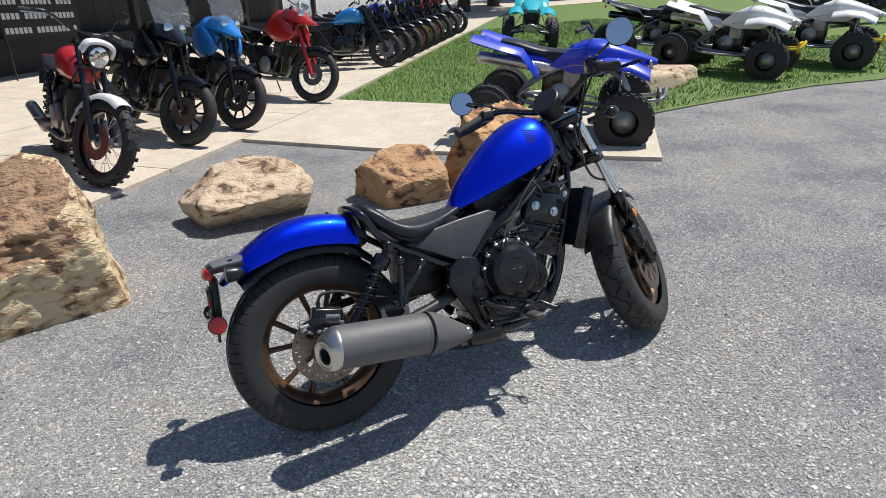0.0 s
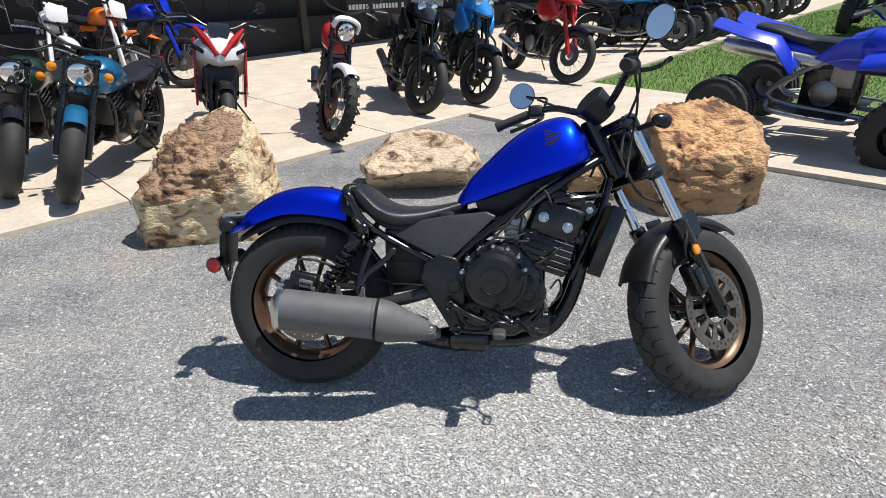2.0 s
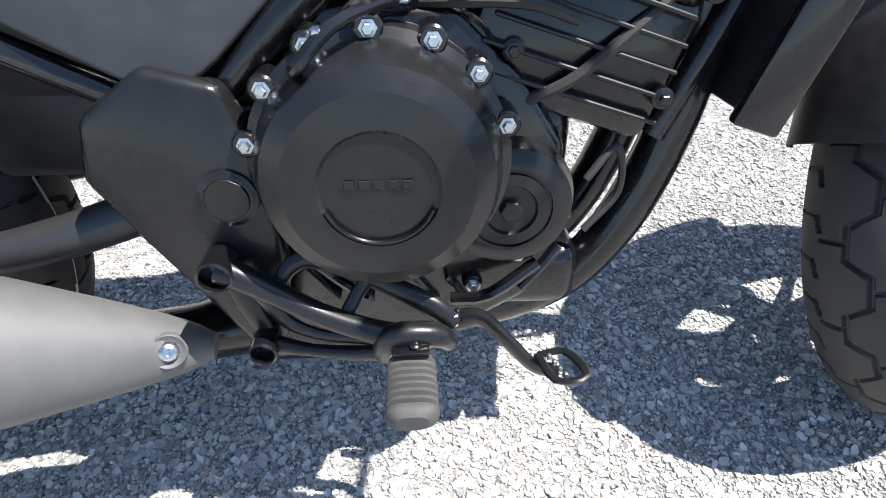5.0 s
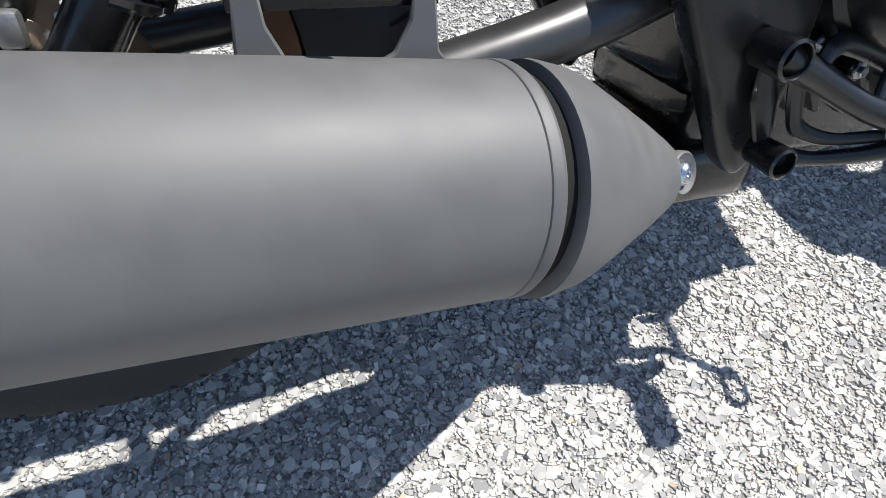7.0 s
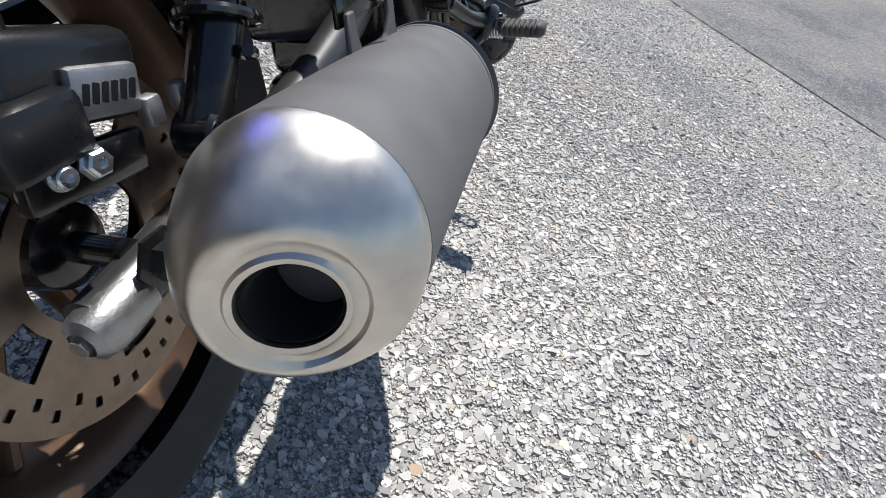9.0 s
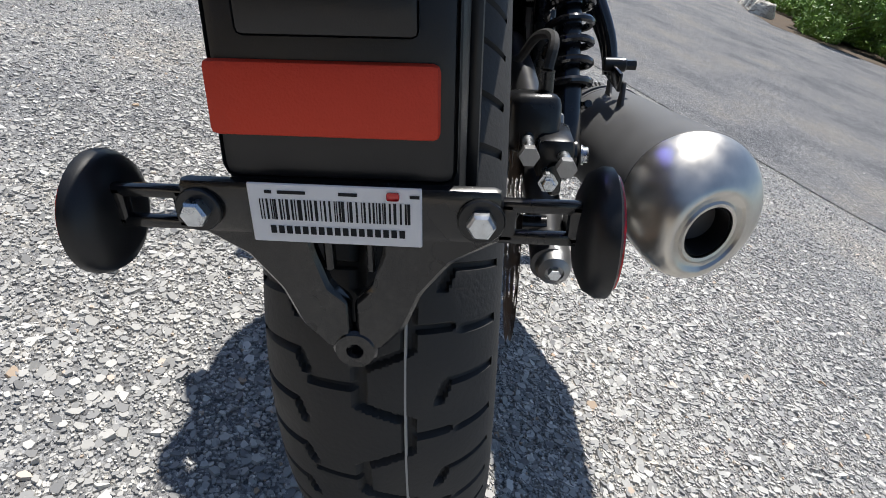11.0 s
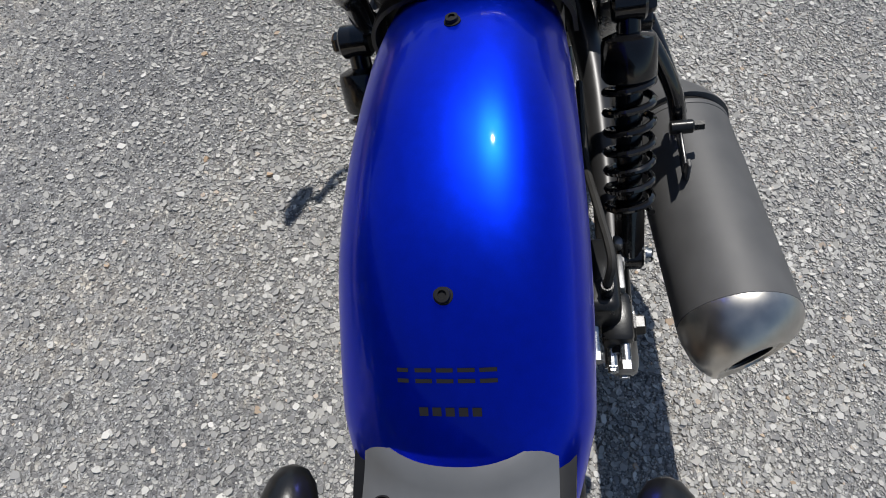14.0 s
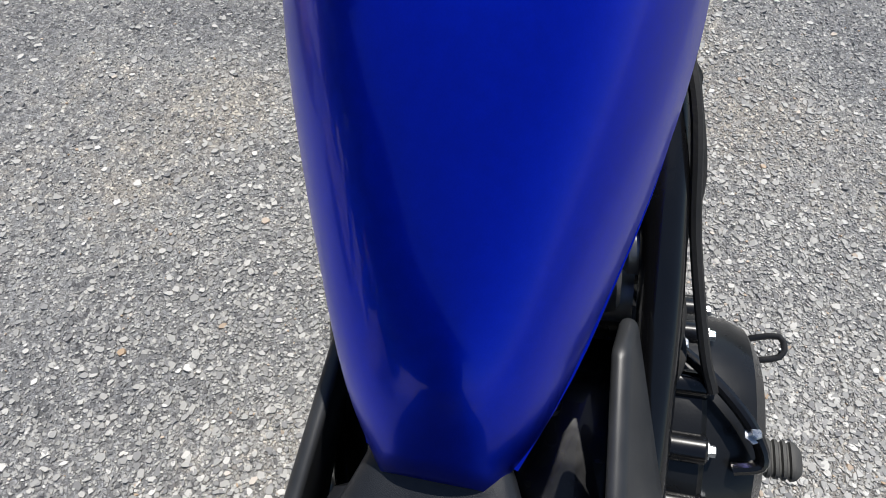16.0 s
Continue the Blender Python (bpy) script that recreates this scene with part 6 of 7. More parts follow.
    part("exhaust_pipe", tube([(0.95, -0.06, 0.6), (1.05, -0.07, 0.48), (0.98, -0.08, 0.3), (0.7, -0.12, 0.24), (0.4, -0.17, 0.28)], 0.02, 10, 4), M_ALLOY if not signals else M_BLACK, b)
    part("muffler", rod((0.42, -0.18, 0.29), (-0.12, -0.20, 0.40 + tall), 0.05, 18, 0.015), M_STEEL if tall or wire else M_MUFFLER, b, "exhaust can")
    part("side_stand", rod((0.5, 0.14, 0.28), (0.45, 0.30, 0.02 + 0.30 * math.tan(radians(lean)) * 0.9), 0.011, 8), M_BLACK, b)
    part("radiator", block((0.04, 0.28, 0.24), Matrix.Translation((1.02, 0, 0.58)) @ pose(0, 0, 0, 0, 20, 0), 0.008), M_MATT, b)
    if headlight == "beak":
        for s in (-1, 1):
            part("shroud", loft([[Vector((u, s * (hw + 0.025 * math.cos(q)), z + hh * math.sin(q))) for q in (2 * math.pi * i / 12 for i in range(12))] for u, hw, z, hh in ((0.62, 0.13, sh + 0.02, 0.03), (0.78, 0.18, sh + 0.02, 0.14), (0.95, 0.20, sh + 0.01, 0.17), (1.10, 0.17, sh - 0.03, 0.10), (1.16, 0.14, sh - 0.05, 0.03))]), tankmat, b, "painted tank shroud", 50)
            part("crash_bar", tube([(1.05, s * 0.12, 0.78), (1.08, s * 0.25, 0.66), (0.98, s * 0.26, 0.45), (0.8, s * 0.14, 0.33)], 0.013, 8, 4), M_BLACK, b)
        part("belly_plate", block((0.5, 0.24, 0.04), (0.72, 0, 0.25), 0.015), M_ALLOY, b)
    if not plate:
        for s in (-1, 1):
            part("side_cover", sideplate([(0.05, sh - 0.14), (0.40, sh - 0.22), (0.55, sh - 0.08), (0.5, sh - 0.03), (0.1, sh - 0.03)], -0.10 if s < 0 else 0.12, 0.02, 0.008), trim, b)
        part("battery_case", block((0.30, 0.18, 0.26), (0.36, 0, 0.54), 0.02), M_MATT, b)
        part("number_holder", block((0.01, 0.16, 0.14), Matrix.Translation((-0.40, 0, sh - 0.16)) @ pose(0, 0, 0, 0, 15, 0), 0.004), M_MATT, b)
    if screen:
        part("windscreen", loft([[hl + Vector((dx, yy, dz)) for yy in np.linspace(-w, w, 7)] + [hl + Vector((dx - 0.006, yy, dz)) for yy in np.linspace(w, -w, 7)] for dx, dz, w in ((0.03, 0.06, 0.17), (-0.05, 0.22, 0.19), (-0.12, 0.36, 0.17), (-0.16, 0.46, 0.11))]), M_GLASS, b, "clear touring windscreen", 60)
        for s in (-1, 1):
            part("hand_guard", tube([hz + Vector((0.0, s * 0.24, 0.05)), hz + Vector((0.05, s * 0.33, 0.05)), hz + Vector((-0.06, s * 0.43, 0.05))], 0.03, 8, 4, flat=0.4), trim, b, xf=st)
    if bags:
        for s in (-1, 1):
            part("pannier", block((0.4, 0.2, 0.32), (-0.08, s * 0.27, sh - 0.08), 0.03, 3), M_MATT, b, "black side case")
    return b


DOOR = -AWAY.xy


def face(deg):
    v = Matrix.Rotation(radians(deg), 2) @ DOOR
    return (v.x, v.y)


parked_bike((-2.30, 1.87), face(-40), "teal blue retro cruiser with round headlight on the apron", M_TEAL, 0.33, 0.33, seat_h=0.72, bar_h=0.98, fend=M_TEAL, signals=True, steer=25, lean=9)
parked_bike((-2.86, 1.97), face(-30), "dark green cruiser motorcycle on the concrete apron", mat("dark_green_paint", (0.01, 0.03, 0.015), 0.3, coat=0.6), 0.33, 0.33, seat_h=0.72, bar_h=0.98, signals=True, steer=25, lean=9)
parked_bike((-1.72, 3.10), face(-24), "red and white sport motorcycle with twin lamps", M_REDP, 0.30, 0.31, seat_h=0.80, bar_h=0.98, headlight="sport", sport=True, steer=8, lean=8)
parked_bike((-0.83, 3.45), face(-34), "red scrambler with white headlight cowl and white fender", M_REDP, 0.34, 0.33, wire=True, seat_h=0.80, bar_h=1.08, headlight="cowl", fend=M_WHITEP, knobs=26, steer=24, trim=M_BLACK, signals=False)
parked_bike((-0.13, 4.50), face(-28), "black adventure motorcycle with windscreen and side cases", M_BLACK, 0.32, 0.32, seat_h=0.86, bar_h=1.18, headlight="beak", screen=True, bags=True, tall=0.06, steer=26)
parked_bike((0.44, 5.00), face(-30), "blue adventure motorcycle with tall windscreen", M_LBLUE, 0.32, 0.32, seat_h=0.86, bar_h=1.18, headlight="beak", screen=True, tall=0.06, steer=26)
parked_bike((1.59, 6.22), face(-20), "red and white enduro motorcycle with tall spoked wheels", M_REDP, 0.345, 0.33, wire=True, rimmat=M_BLACK, seat_h=0.88, bar_h=1.2, headlight="beak", screen=True, tall=0.05, fend=M_BLACK, steer=20, forkmat=M_REDP)
naked = parked_bike((3.55, 8.50), face(14), "light blue naked street motorcycle", M_LBLUE, 0.30, 0.31, seat_h=0.80, bar_h=1.05, steer=14)
for s, rim, tk, lab in ((5.6, M_BLACK, M_BLACK, "black naked motorcycle in the display row"), (6.2, M_BLACK, M_BLUEP, "dark blue naked motorcycle in the display row"), (6.8, M_ORANGE, M_WHITEP, "white naked motorcycle with orange wheels"), (7.35, M_YELLOW, M_BLACK, "black naked motorcycle with gold wheels"), (7.95, M_ORANGE, M_BLUEP, "blue naked motorcycle with orange wheels"), (8.65, M_BLACK, M_REDP, "red sport motorcycle in the display row"), (9.45, M_BLACK, M_REDP, "red street motorcycle in the display row"), (10.4, M_BLACK, M_REDP, "red touring motorcycle at the end of the row")):
    parked_bike(rowxy(s, 0.2), face(6), lab, tk, 0.30, 0.31, rimmat=rim, seat_h=0.80, bar_h=1.05, steer=14)
parked_bike(rowxy(-1.35, 4.2), face(24), "blue motocross motorcycle with high fender", M_BLUEP, 0.35, 0.33, wire=True, seat_h=0.94, bar_h=1.2, headlight="none", fend=M_BLUEP, fendhigh=True, plate=M_BLUEP, knobs=30, steer=20, lean=8, tall=-0.05)
parked_bike(rowxy(-2.2, 3.8), face(6), "orange and white motocross motorcycle", M_ORANGE, 0.35, 0.33, wire=True, seat_h=0.94, bar_h=1.2, headlight="none", fend=M_ORANGE, fendhigh=True, plate=M_WHITEP, knobs=30, steer=20, lean=8, tall=-0.05, forkmat=M_WHITEP)
parked_bike(rowxy(-2.95, 3.95), face(-14), "white motocross motorcycle with spoked wheels", M_WHITEP, 0.35, 0.33, wire=True, seat_h=0.94, bar_h=1.2, headlight="none", fend=M_WHITEP, fendhigh=True, plate=M_WHITEP, knobs=30, steer=20, lean=8, tall=-0.05, forkmat=M_WHITEP)
parked_bike(rowxy(-3.8, 3.8), face(-10), "blue and white motocross motorcycle", M_BLUEP, 0.35, 0.33, wire=True, seat_h=0.94, bar_h=1.2, headlight="none", fend=M_BLUEP, fendhigh=True, plate=M_BLUEP, knobs=30, steer=20, lean=8, tall=-0.05, forkmat=M_WHITEP)


def quad(at, heading, label, body, lift=0.0, bumper=None, seatmat=None, dark=None):
    """A sport quad bike; the place is under its middle."""
    x, y = at
    h = math.degrees(math.atan2(heading[1], heading[0]))
    base = Matrix.Translation((x, y, ground_z(x, y) + 0.03 + lift)) @ Matrix.Rotation(math.atan(0.085), 4, "X") @ pose(0, 0, 0, 0, 0, h)
    q = thing("quad_bike", base, label, "quad bike", "quad bikes")
    for fx, r, w in ((0.635, 0.265, 0.09), (-0.635, 0.25, 0.13)):
        for s in (-1, 1):
            c = Vector((fx, s * 0.47, r))
            prof = [(r * 0.48, -w), (r * 0.8, -w), (r * 0.94, -w * 0.8), (r * 0.97, -w * 0.3), (r * 0.97, w * 0.3), (r * 0.94, w * 0.8), (r * 0.8, w), (r * 0.48, w)]
            tr = part("tyre", lathe(prof, 36, turned(c, (0, 1, 0)), cap=False), M_RUBBER, q, "knobbly black tyre")
            for i in range(22):
                a = 2 * math.pi * i / 22
                for k, yy in enumerate((-0.62, 0.0, 0.62)):
                    b = a + (math.pi / 22 if k == 1 else 0)
                    d = Vector((math.cos(b), 0, math.sin(b)))
                    part("tread_block", block((0.045, w * 0.52, 0.03), turned(c + d * (r * 0.955) + Vector((0, yy * w, 0)), d), 0.004, 1), M_RUBBER, tr)
            part("rim", lathe([(r * 0.50, -w * 0.8), (r * 0.46, -w * 0.7), (r * 0.40, s * w * 0.2), (0.05, s * w * 0.45), (0.03, s * w * 0.6), (0, s * w * 0.6)] if s > 0 else [(r * 0.50, w * 0.8), (r * 0.46, w * 0.7), (r * 0.40, -w * 0.2), (0.05, -w * 0.45), (0.03, -w * 0.6), (0, -w * 0.6)], 30, turned(c, (0, 1, 0)), cap=False), M_ALLOY, tr, "alloy rim")
            part("axle_arm", rod(c, (fx * 0.72, s * 0.14, 0.32 if fx > 0 else 0.28), 0.018, 8), M_BLACK, q)
            if fx > 0:
                part("axle_arm", rod(c + Vector((0, 0, 0.06)), (fx * 0.72, s * 0.14, 0.46), 0.015, 8), M_BLACK, q)
                part("shock", tube([(0.56 + 0.0, s * (0.36 - 0.2 * k / 40) + 0.02 * math.cos(k), 0.36 + 0.34 * k / 40) for k in range(41)], 0.007, 6, 1), M_BOLT, q)
    part("seat", loft([oval(*k, n=18) for k in densify([(-0.62, 0.86, 0.09, 0.05), (-0.45, 0.85, 0.13, 0.08), (-0.2, 0.80, 0.13, 0.09), (0.02, 0.80, 0.11, 0.09), (0.18, 0.85, 0.08, 0.07)], 3)]), seatmat or M_SEAT, q, "long black seat", 60)
    part("tank_shroud", loft([oval(*k, n=18) for k in densify([(0.08, 0.84, 0.12, 0.16), (0.22, 0.90, 0.20, 0.26), (0.40, 0.90, 0.22, 0.26), (0.62, 0.84, 0.17, 0.16), (0.86, 0.76, 0.08, 0.05)], 4)]), body, q, "moulded front bodywork", 60)
    part("rear_panel", loft([oval(*k, n=18) for k in densify([(-0.80, 0.88, 0.05, 0.03), (-0.62, 0.82, 0.12, 0.08), (-0.35, 0.76, 0.15, 0.10), (-0.1, 0.74, 0.13, 0.10)], 3)]), body, q, "", 60)
    for s in (-1, 1):
        part("front_fender", loft([[Vector((u, s * (0.16 + 0.30 * t), z + 0.06 * math.sin(math.pi * t) - 0.02 * t + e)) for t in np.linspace(0, 1, 7)] + [Vector((u, s * (0.16 + 0.30 * t), z + 0.06 * math.sin(math.pi * t) - 0.02 * t - 0.012 + e)) for t in np.linspace(1, 0, 7)] for u, z, e in ((0.25, 0.70, 0), (0.42, 0.74, 0), (0.62, 0.73, 0), (0.80, 0.66, 0))]), body, q, "flared front fender", 60)
        part("rear_fender", loft([[Vector((u, s * (0.10 + 0.26 * t), z + 0.05 * math.sin(math.pi * t))) for t in np.linspace(0, 1, 7)] + [Vector((u, s * (0.10 + 0.26 * t), z + 0.05 * math.sin(math.pi * t) - 0.012)) for t in np.linspace(1, 0, 7)] for u, z in ((-0.20, 0.56), (-0.38, 0.76), (-0.60, 0.80), (-0.86, 0.86))]), body, q, "flared rear fender", 60)
        part("nerf_bar", tube([(0.35, s * 0.2, 0.3), (0.25, s * 0.42, 0.28), (-0.25, s * 0.42, 0.28), (-0.38, s * 0.2, 0.3)], 0.016, 8, 4), M_ALLOY, q)
        part("frame_rail", tube([(0.7, s * 0.13, 0.35), (0.5, s * 0.15, 0.62), (0.1, s * 0.16, 0.68), (-0.25, s * 0.15, 0.5), (-0.35, s * 0.14, 0.3), (0.5, s * 0.14, 0.26)], 0.022, 8, 4), M_ALLOY, q)
        part("engine_cover", lathe([(0.1, 0), (0.1, 0.02), (0.07, 0.04), (0, 0.045)], 22, turned((0.0, s * 0.12, 0.40), (0, s, 0))), M_ALLOY, q)
        part("grip", rod((0.17, s * 0.24, 1.02), (0.11, s * 0.38, 1.0), 0.017, 10), M_RUBBER, q)
    part("engine", block((0.4, 0.24, 0.34), (0.02, 0, 0.44), 0.03), M_BLACK, q)
    part("air_box", block((0.62, 0.26, 0.22), (0.10, 0, 0.68), 0.04), M_MATT, q)
    part("radiator", block((0.06, 0.3, 0.26), (0.52, 0, 0.56), 0.01), M_MATT, q)
    for s in (-1, 1):
        part("side_panel", sideplate([(-0.12, 0.66), (0.10, 0.60), (0.42, 0.62), (0.62, 0.74), (0.40, 0.88), (0.05, 0.82)], -0.15 if s < 0 else 0.18, 0.03, 0.012), body, q, "moulded side panel")
        part("heel_guard", block((0.5, 0.22, 0.02), (-0.02, s * 0.30, 0.27), 0.008), M_MATT, q)
        part("cylinder_fin", block((0.16, 0.03, 0.2), (0.10, s * 0.125, 0.56), 0.01), M_ALLOY, q)
        part("head_lamp", lathe([(0.05, 0), (0.045, 0.012), (0, 0.018)], 18, turned((0.80, s * 0.12, 0.72), (0.9, s * 0.3, 0.1))), M_LENS, q)
    part("handlebar", tube([(0.11, -0.38, 1.0), (0.18, -0.2, 1.03), (0.24, -0.08, 0.96), (0.24, 0.08, 0.96), (0.18, 0.2, 1.03), (0.11, 0.38, 1.0)], 0.012, 8, 4), M_BLACK, q)
    part("bumper", join(tube([(0.72, -0.14, 0.38), (0.95, -0.13, 0.42), (0.98, 0.0, 0.50), (0.95, 0.13, 0.42), (0.72, 0.14, 0.38)], 0.018, 8, 4), block((0.03, 0.26, 0.14), (0.93, 0, 0.42), 0.01)), bumper or M_ALLOY, q)
    part("muffler", rod((-0.05, -0.12, 0.62), (-0.82, -0.17, 0.70), 0.055, 18, 0.015), M_STEEL if not dark else M_BLACK, q)
    part("tail_light", block((0.02, 0.08, 0.04), (-0.86, 0, 0.80), 0.006), M_RED, q)
    return q


H = Vector((0.74, -0.67))
quad((3.32, 3.18), H, "blue sport quad bike with black seat on the concrete", M_BLUEP)
quad((7.1, 9.3), (-0.55, -0.83), "cyan sport quad bike on the grass", M_CYAN)
quad((7.4, 6.1), (0.85, -0.5), "black and red sport quad bike on the grass", M_BLACK, dark=True)
quad((7.30, 4.55), (0.45, -0.89), "white quad bike with yellow bumper on the grass", M_WHITEP, bumper=M_YELLOW)
quad((8.75, 4.30), (0.45, -0.89), "white quad bike with yellow bumper and grey seat", M_WHITEP, bumper=M_YELLOW)
parked_bike((13.80, 6.70), (0.9, -0.4), "white touring motorcycle with side cases on the grass", M_WHITEP, 0.31, 0.31, seat_h=0.80, bar_h=1.1, headlight="beak", screen=True, bags=True, trim=M_WHITEP)
parked_bike((15.40, 6.40), (0.9, -0.4), "silver touring motorcycle with windscreen on the grass", M_ALLOY, 0.31, 0.31, seat_h=0.80, bar_h=1.1, headlight="beak", screen=True, bags=True)
for i, (x, y, s) in enumerate(((5.70, 4.45, 0.5), (6.3, 4.6, 0.45), (6.1, 5.0, 0.42))):
    flat_rock("flat_stone", (x, y), (s, s * 0.7, 0.13), 20 * i, 20 + i, M_ROCK2, "flat grey stone lying on the lawn", 0.03)["category"] = "stone"

# ---- the dark shop front behind the row ----
M_CLAD = mat("dark_brown_cladding", (0.03, 0.026, 0.024), 0.7, grain=0.3, scale=20)
M_BANNER = mat("black_banner_cloth", (0.012, 0.012, 0.012), 0.7, grain=0.1, scale=10)
M_PAINTW = mat("grey_white_print", (0.55, 0.55, 0.55), 0.6)
ROWM = Matrix(((ALONG.x, AWAY.x, 0, CORNER.x), (ALONG.y, AWAY.y, 0, CORNER.y), (0, 0, 1, 0), (0, 0, 0, 1)))
shop = thing("shop_front", Matrix(), "long dark shop front with a porch shaded by an unseen roof", "building", kind="structure")
for i in range(60):
    s = -16 + i * 0.5
    part("wall_board", block((0.49, 0.05, 5.2), ROWM @ Matrix.Translation((s, 6.9, 2.4)), 0.004, 1), M_CLAD, shop)
# roof above the view, added to shade the porch; its posts are added too
part("unseen_porch_roof", block((31, 2.4, 0.18), ROWM @ Matrix.Translation((-1.5, 5.9, 4.1)), 0.02), M_CLAD, shop)
part("porch_floor", block((31, 0.5, 0.9), ROWM @ Matrix.Translation((-1.5, 6.65, 0.5)), 0.02), M_CLAD, shop)
for i in range(8):
    part("added_porch_post", block((0.14, 0.14, 4.2), ROWM @ Matrix.Translation((-15 + i * 4.2, 6.1, 2.0)), 0.01), M_CLAD, shop)
for s0, s1, z0, z1, rows_ in ((2.55, 4.1, 0.98, 1.64, 3), (-2.74, -1.98, 0.62, 1.06, 3)):
    banner = part("banner", block((s1 - s0, 0.02, z1 - z0), ROWM @ Matrix.Translation(((s0 + s1) / 2, 5.7, (z0 + z1) / 2)), 0.004, 1), M_BANNER)
    for k in (s0 + 0.05, s1 - 0.05):
        part("stake", rod(ROWM @ Vector((k, 5.72, z0 - 1.2)), ROWM @ Vector((k, 5.72, z1)), 0.012, 8), M_BLACK, banner)
    tagged(banner, "black cloth banner with rows of grey white print", "banner", "shop banners")
    pitch = (z1 - z0) / rows_
    rnd = random.Random(3)
    for r in range(rows_):
        k, left = s0 + 0.08, rnd.randint(3, 7)
        while k < s1 - 0.1:
            if left:
                part("print_bar", block((pitch * 0.27, 0.004, pitch * 0.42), ROWM @ Matrix.Translation((k, 5.687, z1 - pitch * (r + 0.5))), 0), M_PAINTW, banner)
            k += pitch * 0.38
            left = left - 1 if left else rnd.randint(3, 8)

# ---- planting and distance ----


def leaf_cloud(name, c, size, count, seed, material, label, leaf=0.06, trunk=None):
    rnd = np.random.RandomState(seed)
    t = None
    base = thing(name, Matrix.Translation((c[0], c[1], ground_z(c[0], c[1]))), label, name.replace("_", " "))
    lobes = [(rnd.normal(0, 0.45, 3) * np.array(size) + np.array((0, 0, c[2])), rnd.uniform(0.35, 0.6)) for _ in range(9)]
    verts, faces = [], []
    for i in range(count):
        lc, lr = lobes[i % 9]
        d = rnd.normal(0, 1, 3)
        d /= np.linalg.norm(d)
        p = lc + d * np.array(size) * lr * (0.75 + 0.3 * rnd.rand())
        if p[2] < 0.02:
            p[2] = 0.02 + 0.05 * rnd.rand()
        a, b = rnd.normal(0, 1, 3), rnd.normal(0, 1, 3)
        a /= np.linalg.norm(a)
        b -= a * a.dot(b)
        b /= np.linalg.norm(b)
        s = leaf * (0.6 + 0.8 * rnd.rand())
        k = len(verts)
        verts += [p - a * s, p + b * s * 0.45, p + a * s, p - b * s * 0.45]
        faces.append((k, k + 1, k + 2, k + 3))
    me = bpy.data.meshes.new("foliage")
    me.from_pydata([tuple(map(float, v)) for v in verts], [], faces)
    me.materials.append(material)
    ob = new("foliage", me)
    ob.parent = base
    if trunk:
        for i in range(5):
            a = i * 1.3
            part("limb", tube([(0, 0, trunk * 0.6), (0.5 * math.cos(a), 0.5 * math.sin(a), trunk * 0.9), (1.1 * math.cos(a), 1.1 * math.sin(a), trunk * 1.3)], [0.12, 0.08, 0.03], 8, 3), M_BARK, base)
        part("trunk", tube([(0, 0, -0.1), (0.05, 0, trunk * 0.5), (0, 0.03, trunk)], [0.28, 0.2, 0.16], 12, 4), M_BARK, base)
    else:
        for i in range(6):
            a = i * 1.05
            part("stem", tube([(0, 0, 0), (0.2 * size[0] * math.cos(a), 0.2 * size[1] * math.sin(a), c[2] * 0.6), (0.5 * size[0] * math.cos(a), 0.5 * size[1] * math.sin(a), c[2])], 0.012, 6, 3), M_BARK, base)
    return base


M_LEAF = mat("shrub_leaves", (0.17, 0.28, 0.05), 0.5, grain=0.5, scale=4)
M_LEAFD = mat("dark_leaves", (0.025, 0.05, 0.015), 0.55, grain=0.5, scale=2)
M_BARK = mat("bark", (0.07, 0.05, 0.035), 0.9, grain=0.4, scale=20, bump=0.6, bump_scale=40)
M_PALE = rock_mat("pale_limestone", (0.72, 0.68, 0.6), (0.5, 0.45, 0.38), (0.25, 0.2, 0.16))
for i, (x, y, r) in enumerate(((11.5, -6.5, 0.8), (12.8, -7.2, 1.0), (14.6, -8.0, 1.1), (11.1, -7.7, 1.0), (12.6, -8.0, 1.3), (14.8, -8.3, 1.4), (17.0, -8.6, 1.4), (13.5, -10.6, 1.8), (17.2, -11.2, 1.9), (20.0, -10.6, 1.9))):
    leaf_cloud("shrub", (x, y, 0.4), (r, r * 0.9, 0.42), 9000, 30 + i, M_LEAF, "low dense green shrub beside the road", 0.045)
for i, (x, y, s) in enumerate(((14.3, -5.95, 0.26), (13.2, -5.75, 0.28), (12.5, -5.5, 0.22))):
    flat_rock("edging_rock", (x, y), (s, s * 0.8, 0.17), 30 * i, 40 + i, M_PALE, "pale limestone rock edging the planting", 0.05)["category"] = "rock"
tagged(part("planting_bed", sheet([(8.4, -8.6), (9.5, -6.9), (10.4, -5.85), (10.9, -5.15), (13.0, -5.4), (15.2, -6.0), (17.5, -7.8), (21, -13), (12, -13)], 0.008), mat("bed_soil", (0.1, 0.07, 0.045), 0.95, grain=0.4, scale=30, bump=0.8, bump_scale=60)), "brown planting bed beside the road", "planting bed", kind="structure")
for i, (x, y) in enumerate(((13.5, 21.5), (17.0, 24.5), (21, 27), (11.0, 19.5), (25, 24), (30, 22), (35, 18), (26, -14), (32, -19), (23, -17))):
    leaf_cloud("tree", (x, y, 3.4), (2.3, 2.3, 2.4), 7000, 60 + i, M_LEAFD, "broad dark green tree beyond the lawn", 0.17, trunk=2.2)
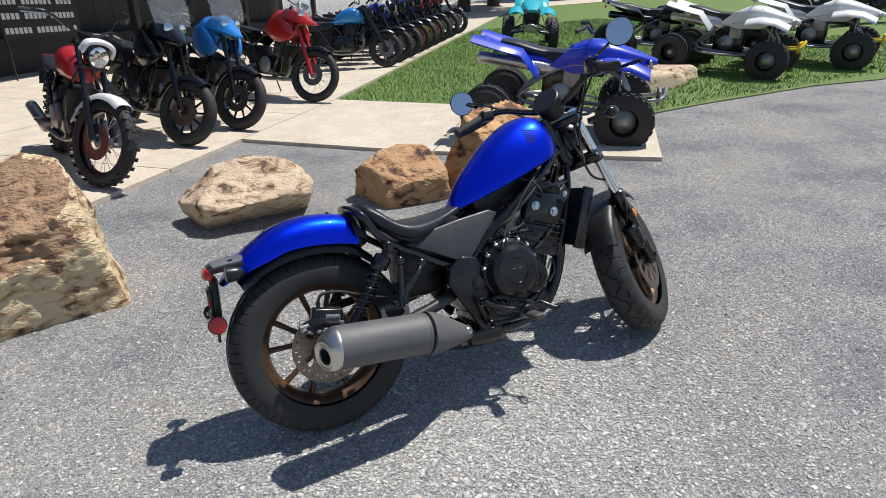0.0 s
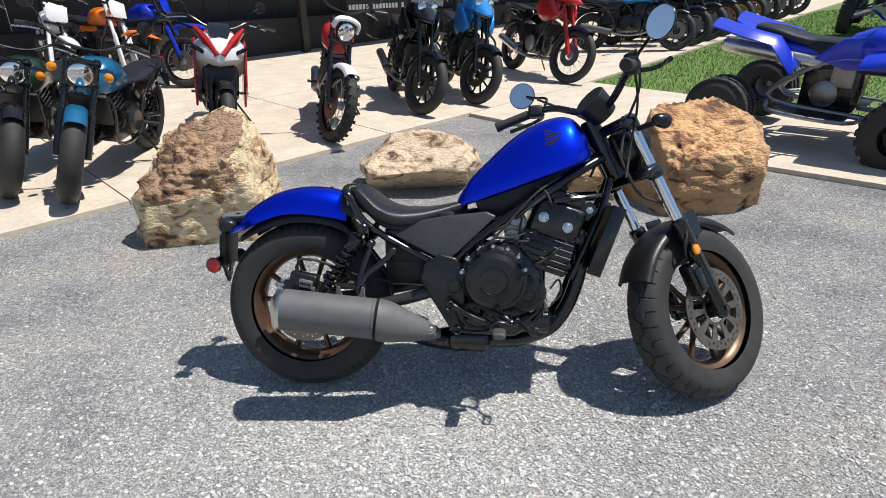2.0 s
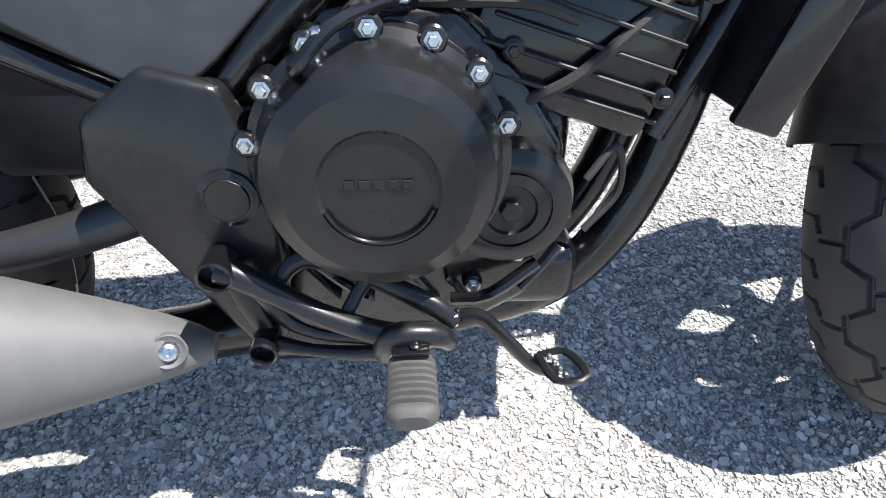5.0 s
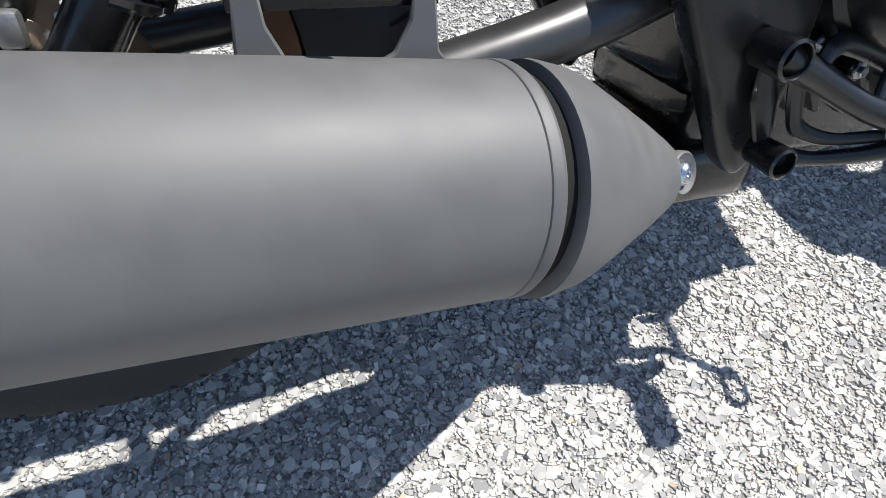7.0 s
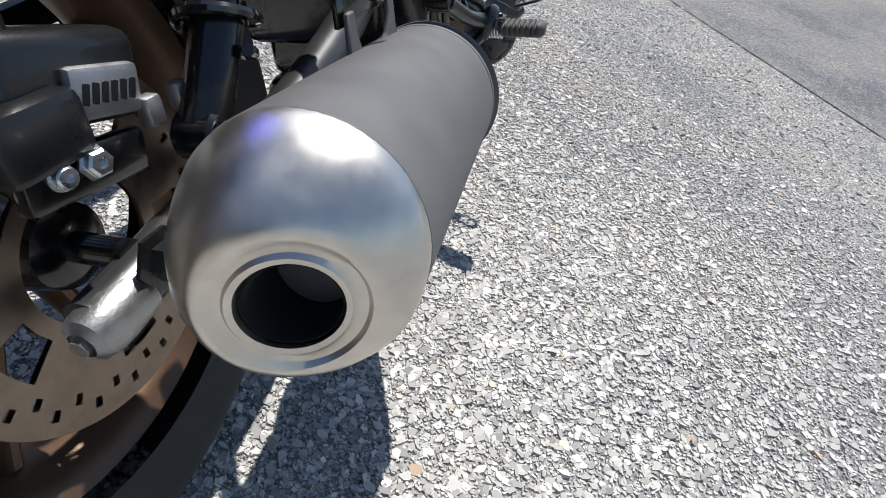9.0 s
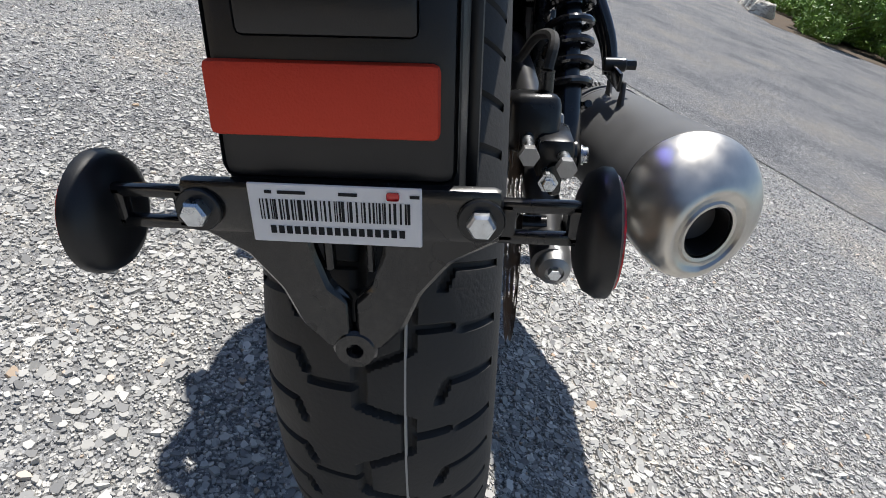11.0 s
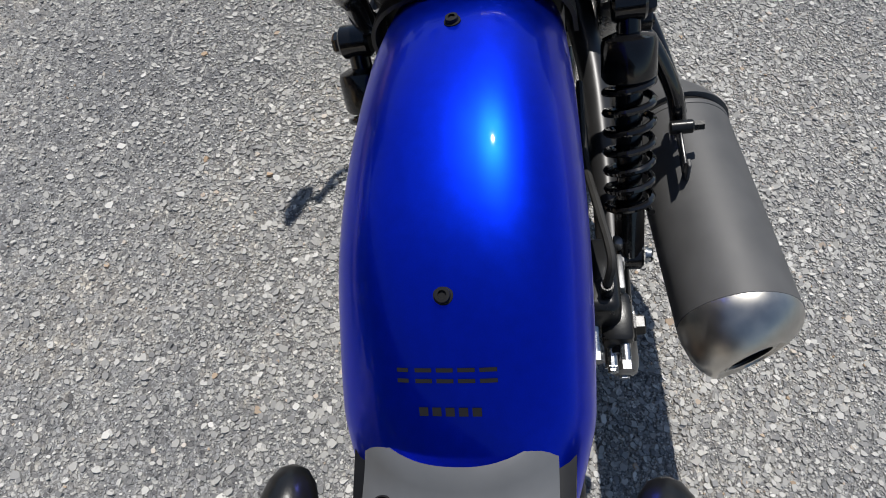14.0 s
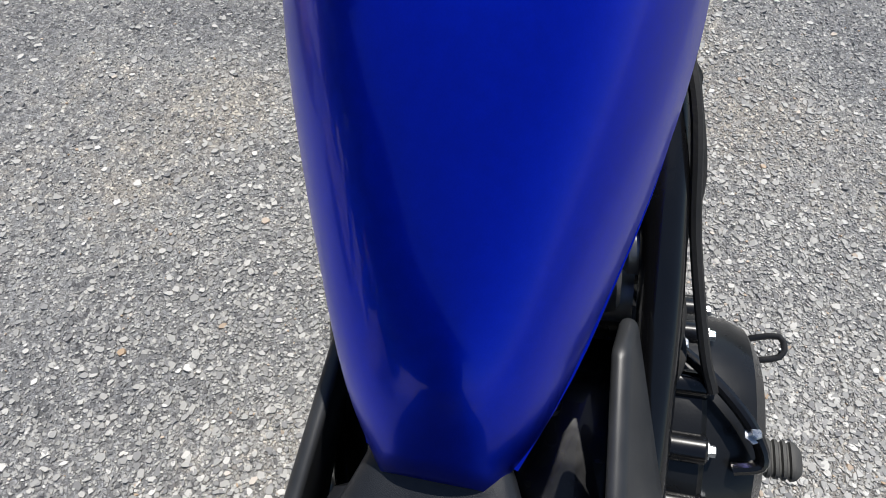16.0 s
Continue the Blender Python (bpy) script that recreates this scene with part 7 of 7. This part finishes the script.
for i, (x, y) in enumerate(((28, -9.4), (28.6, -11.6), (27.8, -13.8), (29.5, -16), (30, -18.6))):
    leaf_cloud("bush", (x, y, 0.9), (1.9, 1.9, 0.95), 4500, 80 + i, M_LEAFD, "dark leafy bush across the road", 0.13)
tagged(part("lane", sheet([(9, 19.5), (60, 15.5), (60, 18.5), (10, 22.5)], 0.02), M_CONCRETE), "pale lane across the far lawn", "road", kind="structure")

# grass blades on the near lawn
rnd = np.random.RandomState(9)
verts, faces = [], []
count = 0
while count < 70000:
    x, y = rnd.uniform(1.8, 12), rnd.uniform(2.8, 13)
    p = Vector((x, y, 0)) - CORNER
    s, n = p.dot(ALONG), p.dot(AWAY)
    if n > -0.05 or (s < 2.34 + 0.143 * n and n > -4.15) or y < 3.2 - 0.06 * max(0, x - 6) + 0.1 * rnd.rand() or s < 1.2:
        continue
    count += 1
    a, h, w = rnd.rand() * 6.28, rnd.uniform(0.02, 0.05), rnd.uniform(0.004, 0.008)
    z = ground_z(x, y) + 0.01
    dx, dy = math.cos(a) * w, math.sin(a) * w
    k = len(verts)
    verts += [(x - dx, y - dy, z), (x + dx, y + dy, z), (x + rnd.uniform(-0.03, 0.03), y + rnd.uniform(-0.03, 0.03), z + h)]
    faces.append((k, k + 1, k + 2))
me = bpy.data.meshes.new("grass")
me.from_pydata(verts, [], faces)
me.materials.append(M_BLADE)
tagged(new("grass", me), "short mown green grass blades on the lawn", "grass", kind="stuff")


# loose and bedded stone chips on the worn lot round the motorcycle
def chip_mat():
    m = mat("stone_chips", (0.5, 0.5, 0.5), 0.8)
    n, l = m.node_tree.nodes, m.node_tree.links
    g = n.new("ShaderNodeNewGeometry")
    r = ramp(n, [(0, (0.22, 0.22, 0.222)), (0.25, (0.37, 0.365, 0.355)), (0.6, (0.48, 0.47, 0.445)), (0.9, (0.63, 0.615, 0.58)), (0.98, (0.78, 0.76, 0.72)), (1, (0.5, 0.36, 0.24))])
    l.new(g.outputs["Random Per Island"], r.inputs["Fac"]), l.new(r.outputs["Color"], n["Principled BSDF"].inputs["Base Color"])
    return m


rnd = np.random.RandomState(21)
N, E = 210000, 6
cx = rnd.uniform(-1.5, 2.3, N)
cy = rnd.uniform(-1.7, 2.1, N)
near = rnd.rand(N) < 0.6
cx, cy = np.where(near, rnd.normal(0.55, 0.62, N), rnd.normal(0.5, 1.5, N)), np.where(near, rnd.normal(-0.15, 0.5, N), rnd.normal(-0.2, 1.1, N))
size = 0.0011 + 0.0017 * rnd.rand(N) + 0.0066 * rnd.rand(N) ** 9
size = np.where(near, size, size * 1.05)
turn = rnd.uniform(0, 6.283, N)
cz = 0.03 * np.maximum(0, cy - 0.4) + 0.05 * np.maximum(0, cx - 1.8)
tilt = rnd.normal(0, 0.24, (N, 2))
long_ = rnd.uniform(0.6, 1.0, N)
rims = []
for k in range(E):
    a = 6.283 * (k + rnd.uniform(-0.32, 0.32, N)) / E
    r = size * rnd.uniform(0.7, 1.2, N)
    px, py = r * np.cos(a), r * np.sin(a) * long_
    qx, qy = px * np.cos(turn) - py * np.sin(turn), px * np.sin(turn) + py * np.cos(turn)
    rims.append(np.stack([cx + qx, cy + qy, cz + 0.0022 + 0.15 * size + qx * tilt[:, 0] + qy * tilt[:, 1]], 1))
skirt = [np.stack([cx + (q[:, 0] - cx) * 1.15, cy + (q[:, 1] - cy) * 1.15, cz - 0.002], 1) for q in rims]
verts = np.stack(rims + skirt, 1).reshape(-1, 3)
base = np.arange(N)[:, None] * (2 * E)
faces = [tuple(q) for q in (base + np.arange(E)[None, :]).tolist()]
for k in range(E):
    j = (k + 1) % E
    faces += [tuple(q) for q in (base + np.array([k, E + k, E + j, j])[None, :]).tolist()]
me = bpy.data.meshes.new("stone_chips")
me.from_pydata(verts.tolist(), [], faces)
me.materials.append(chip_mat())
tagged(new("stone_chips", me), "pale angular stone chips bedded in the worn asphalt", "stone chips", kind="stuff")
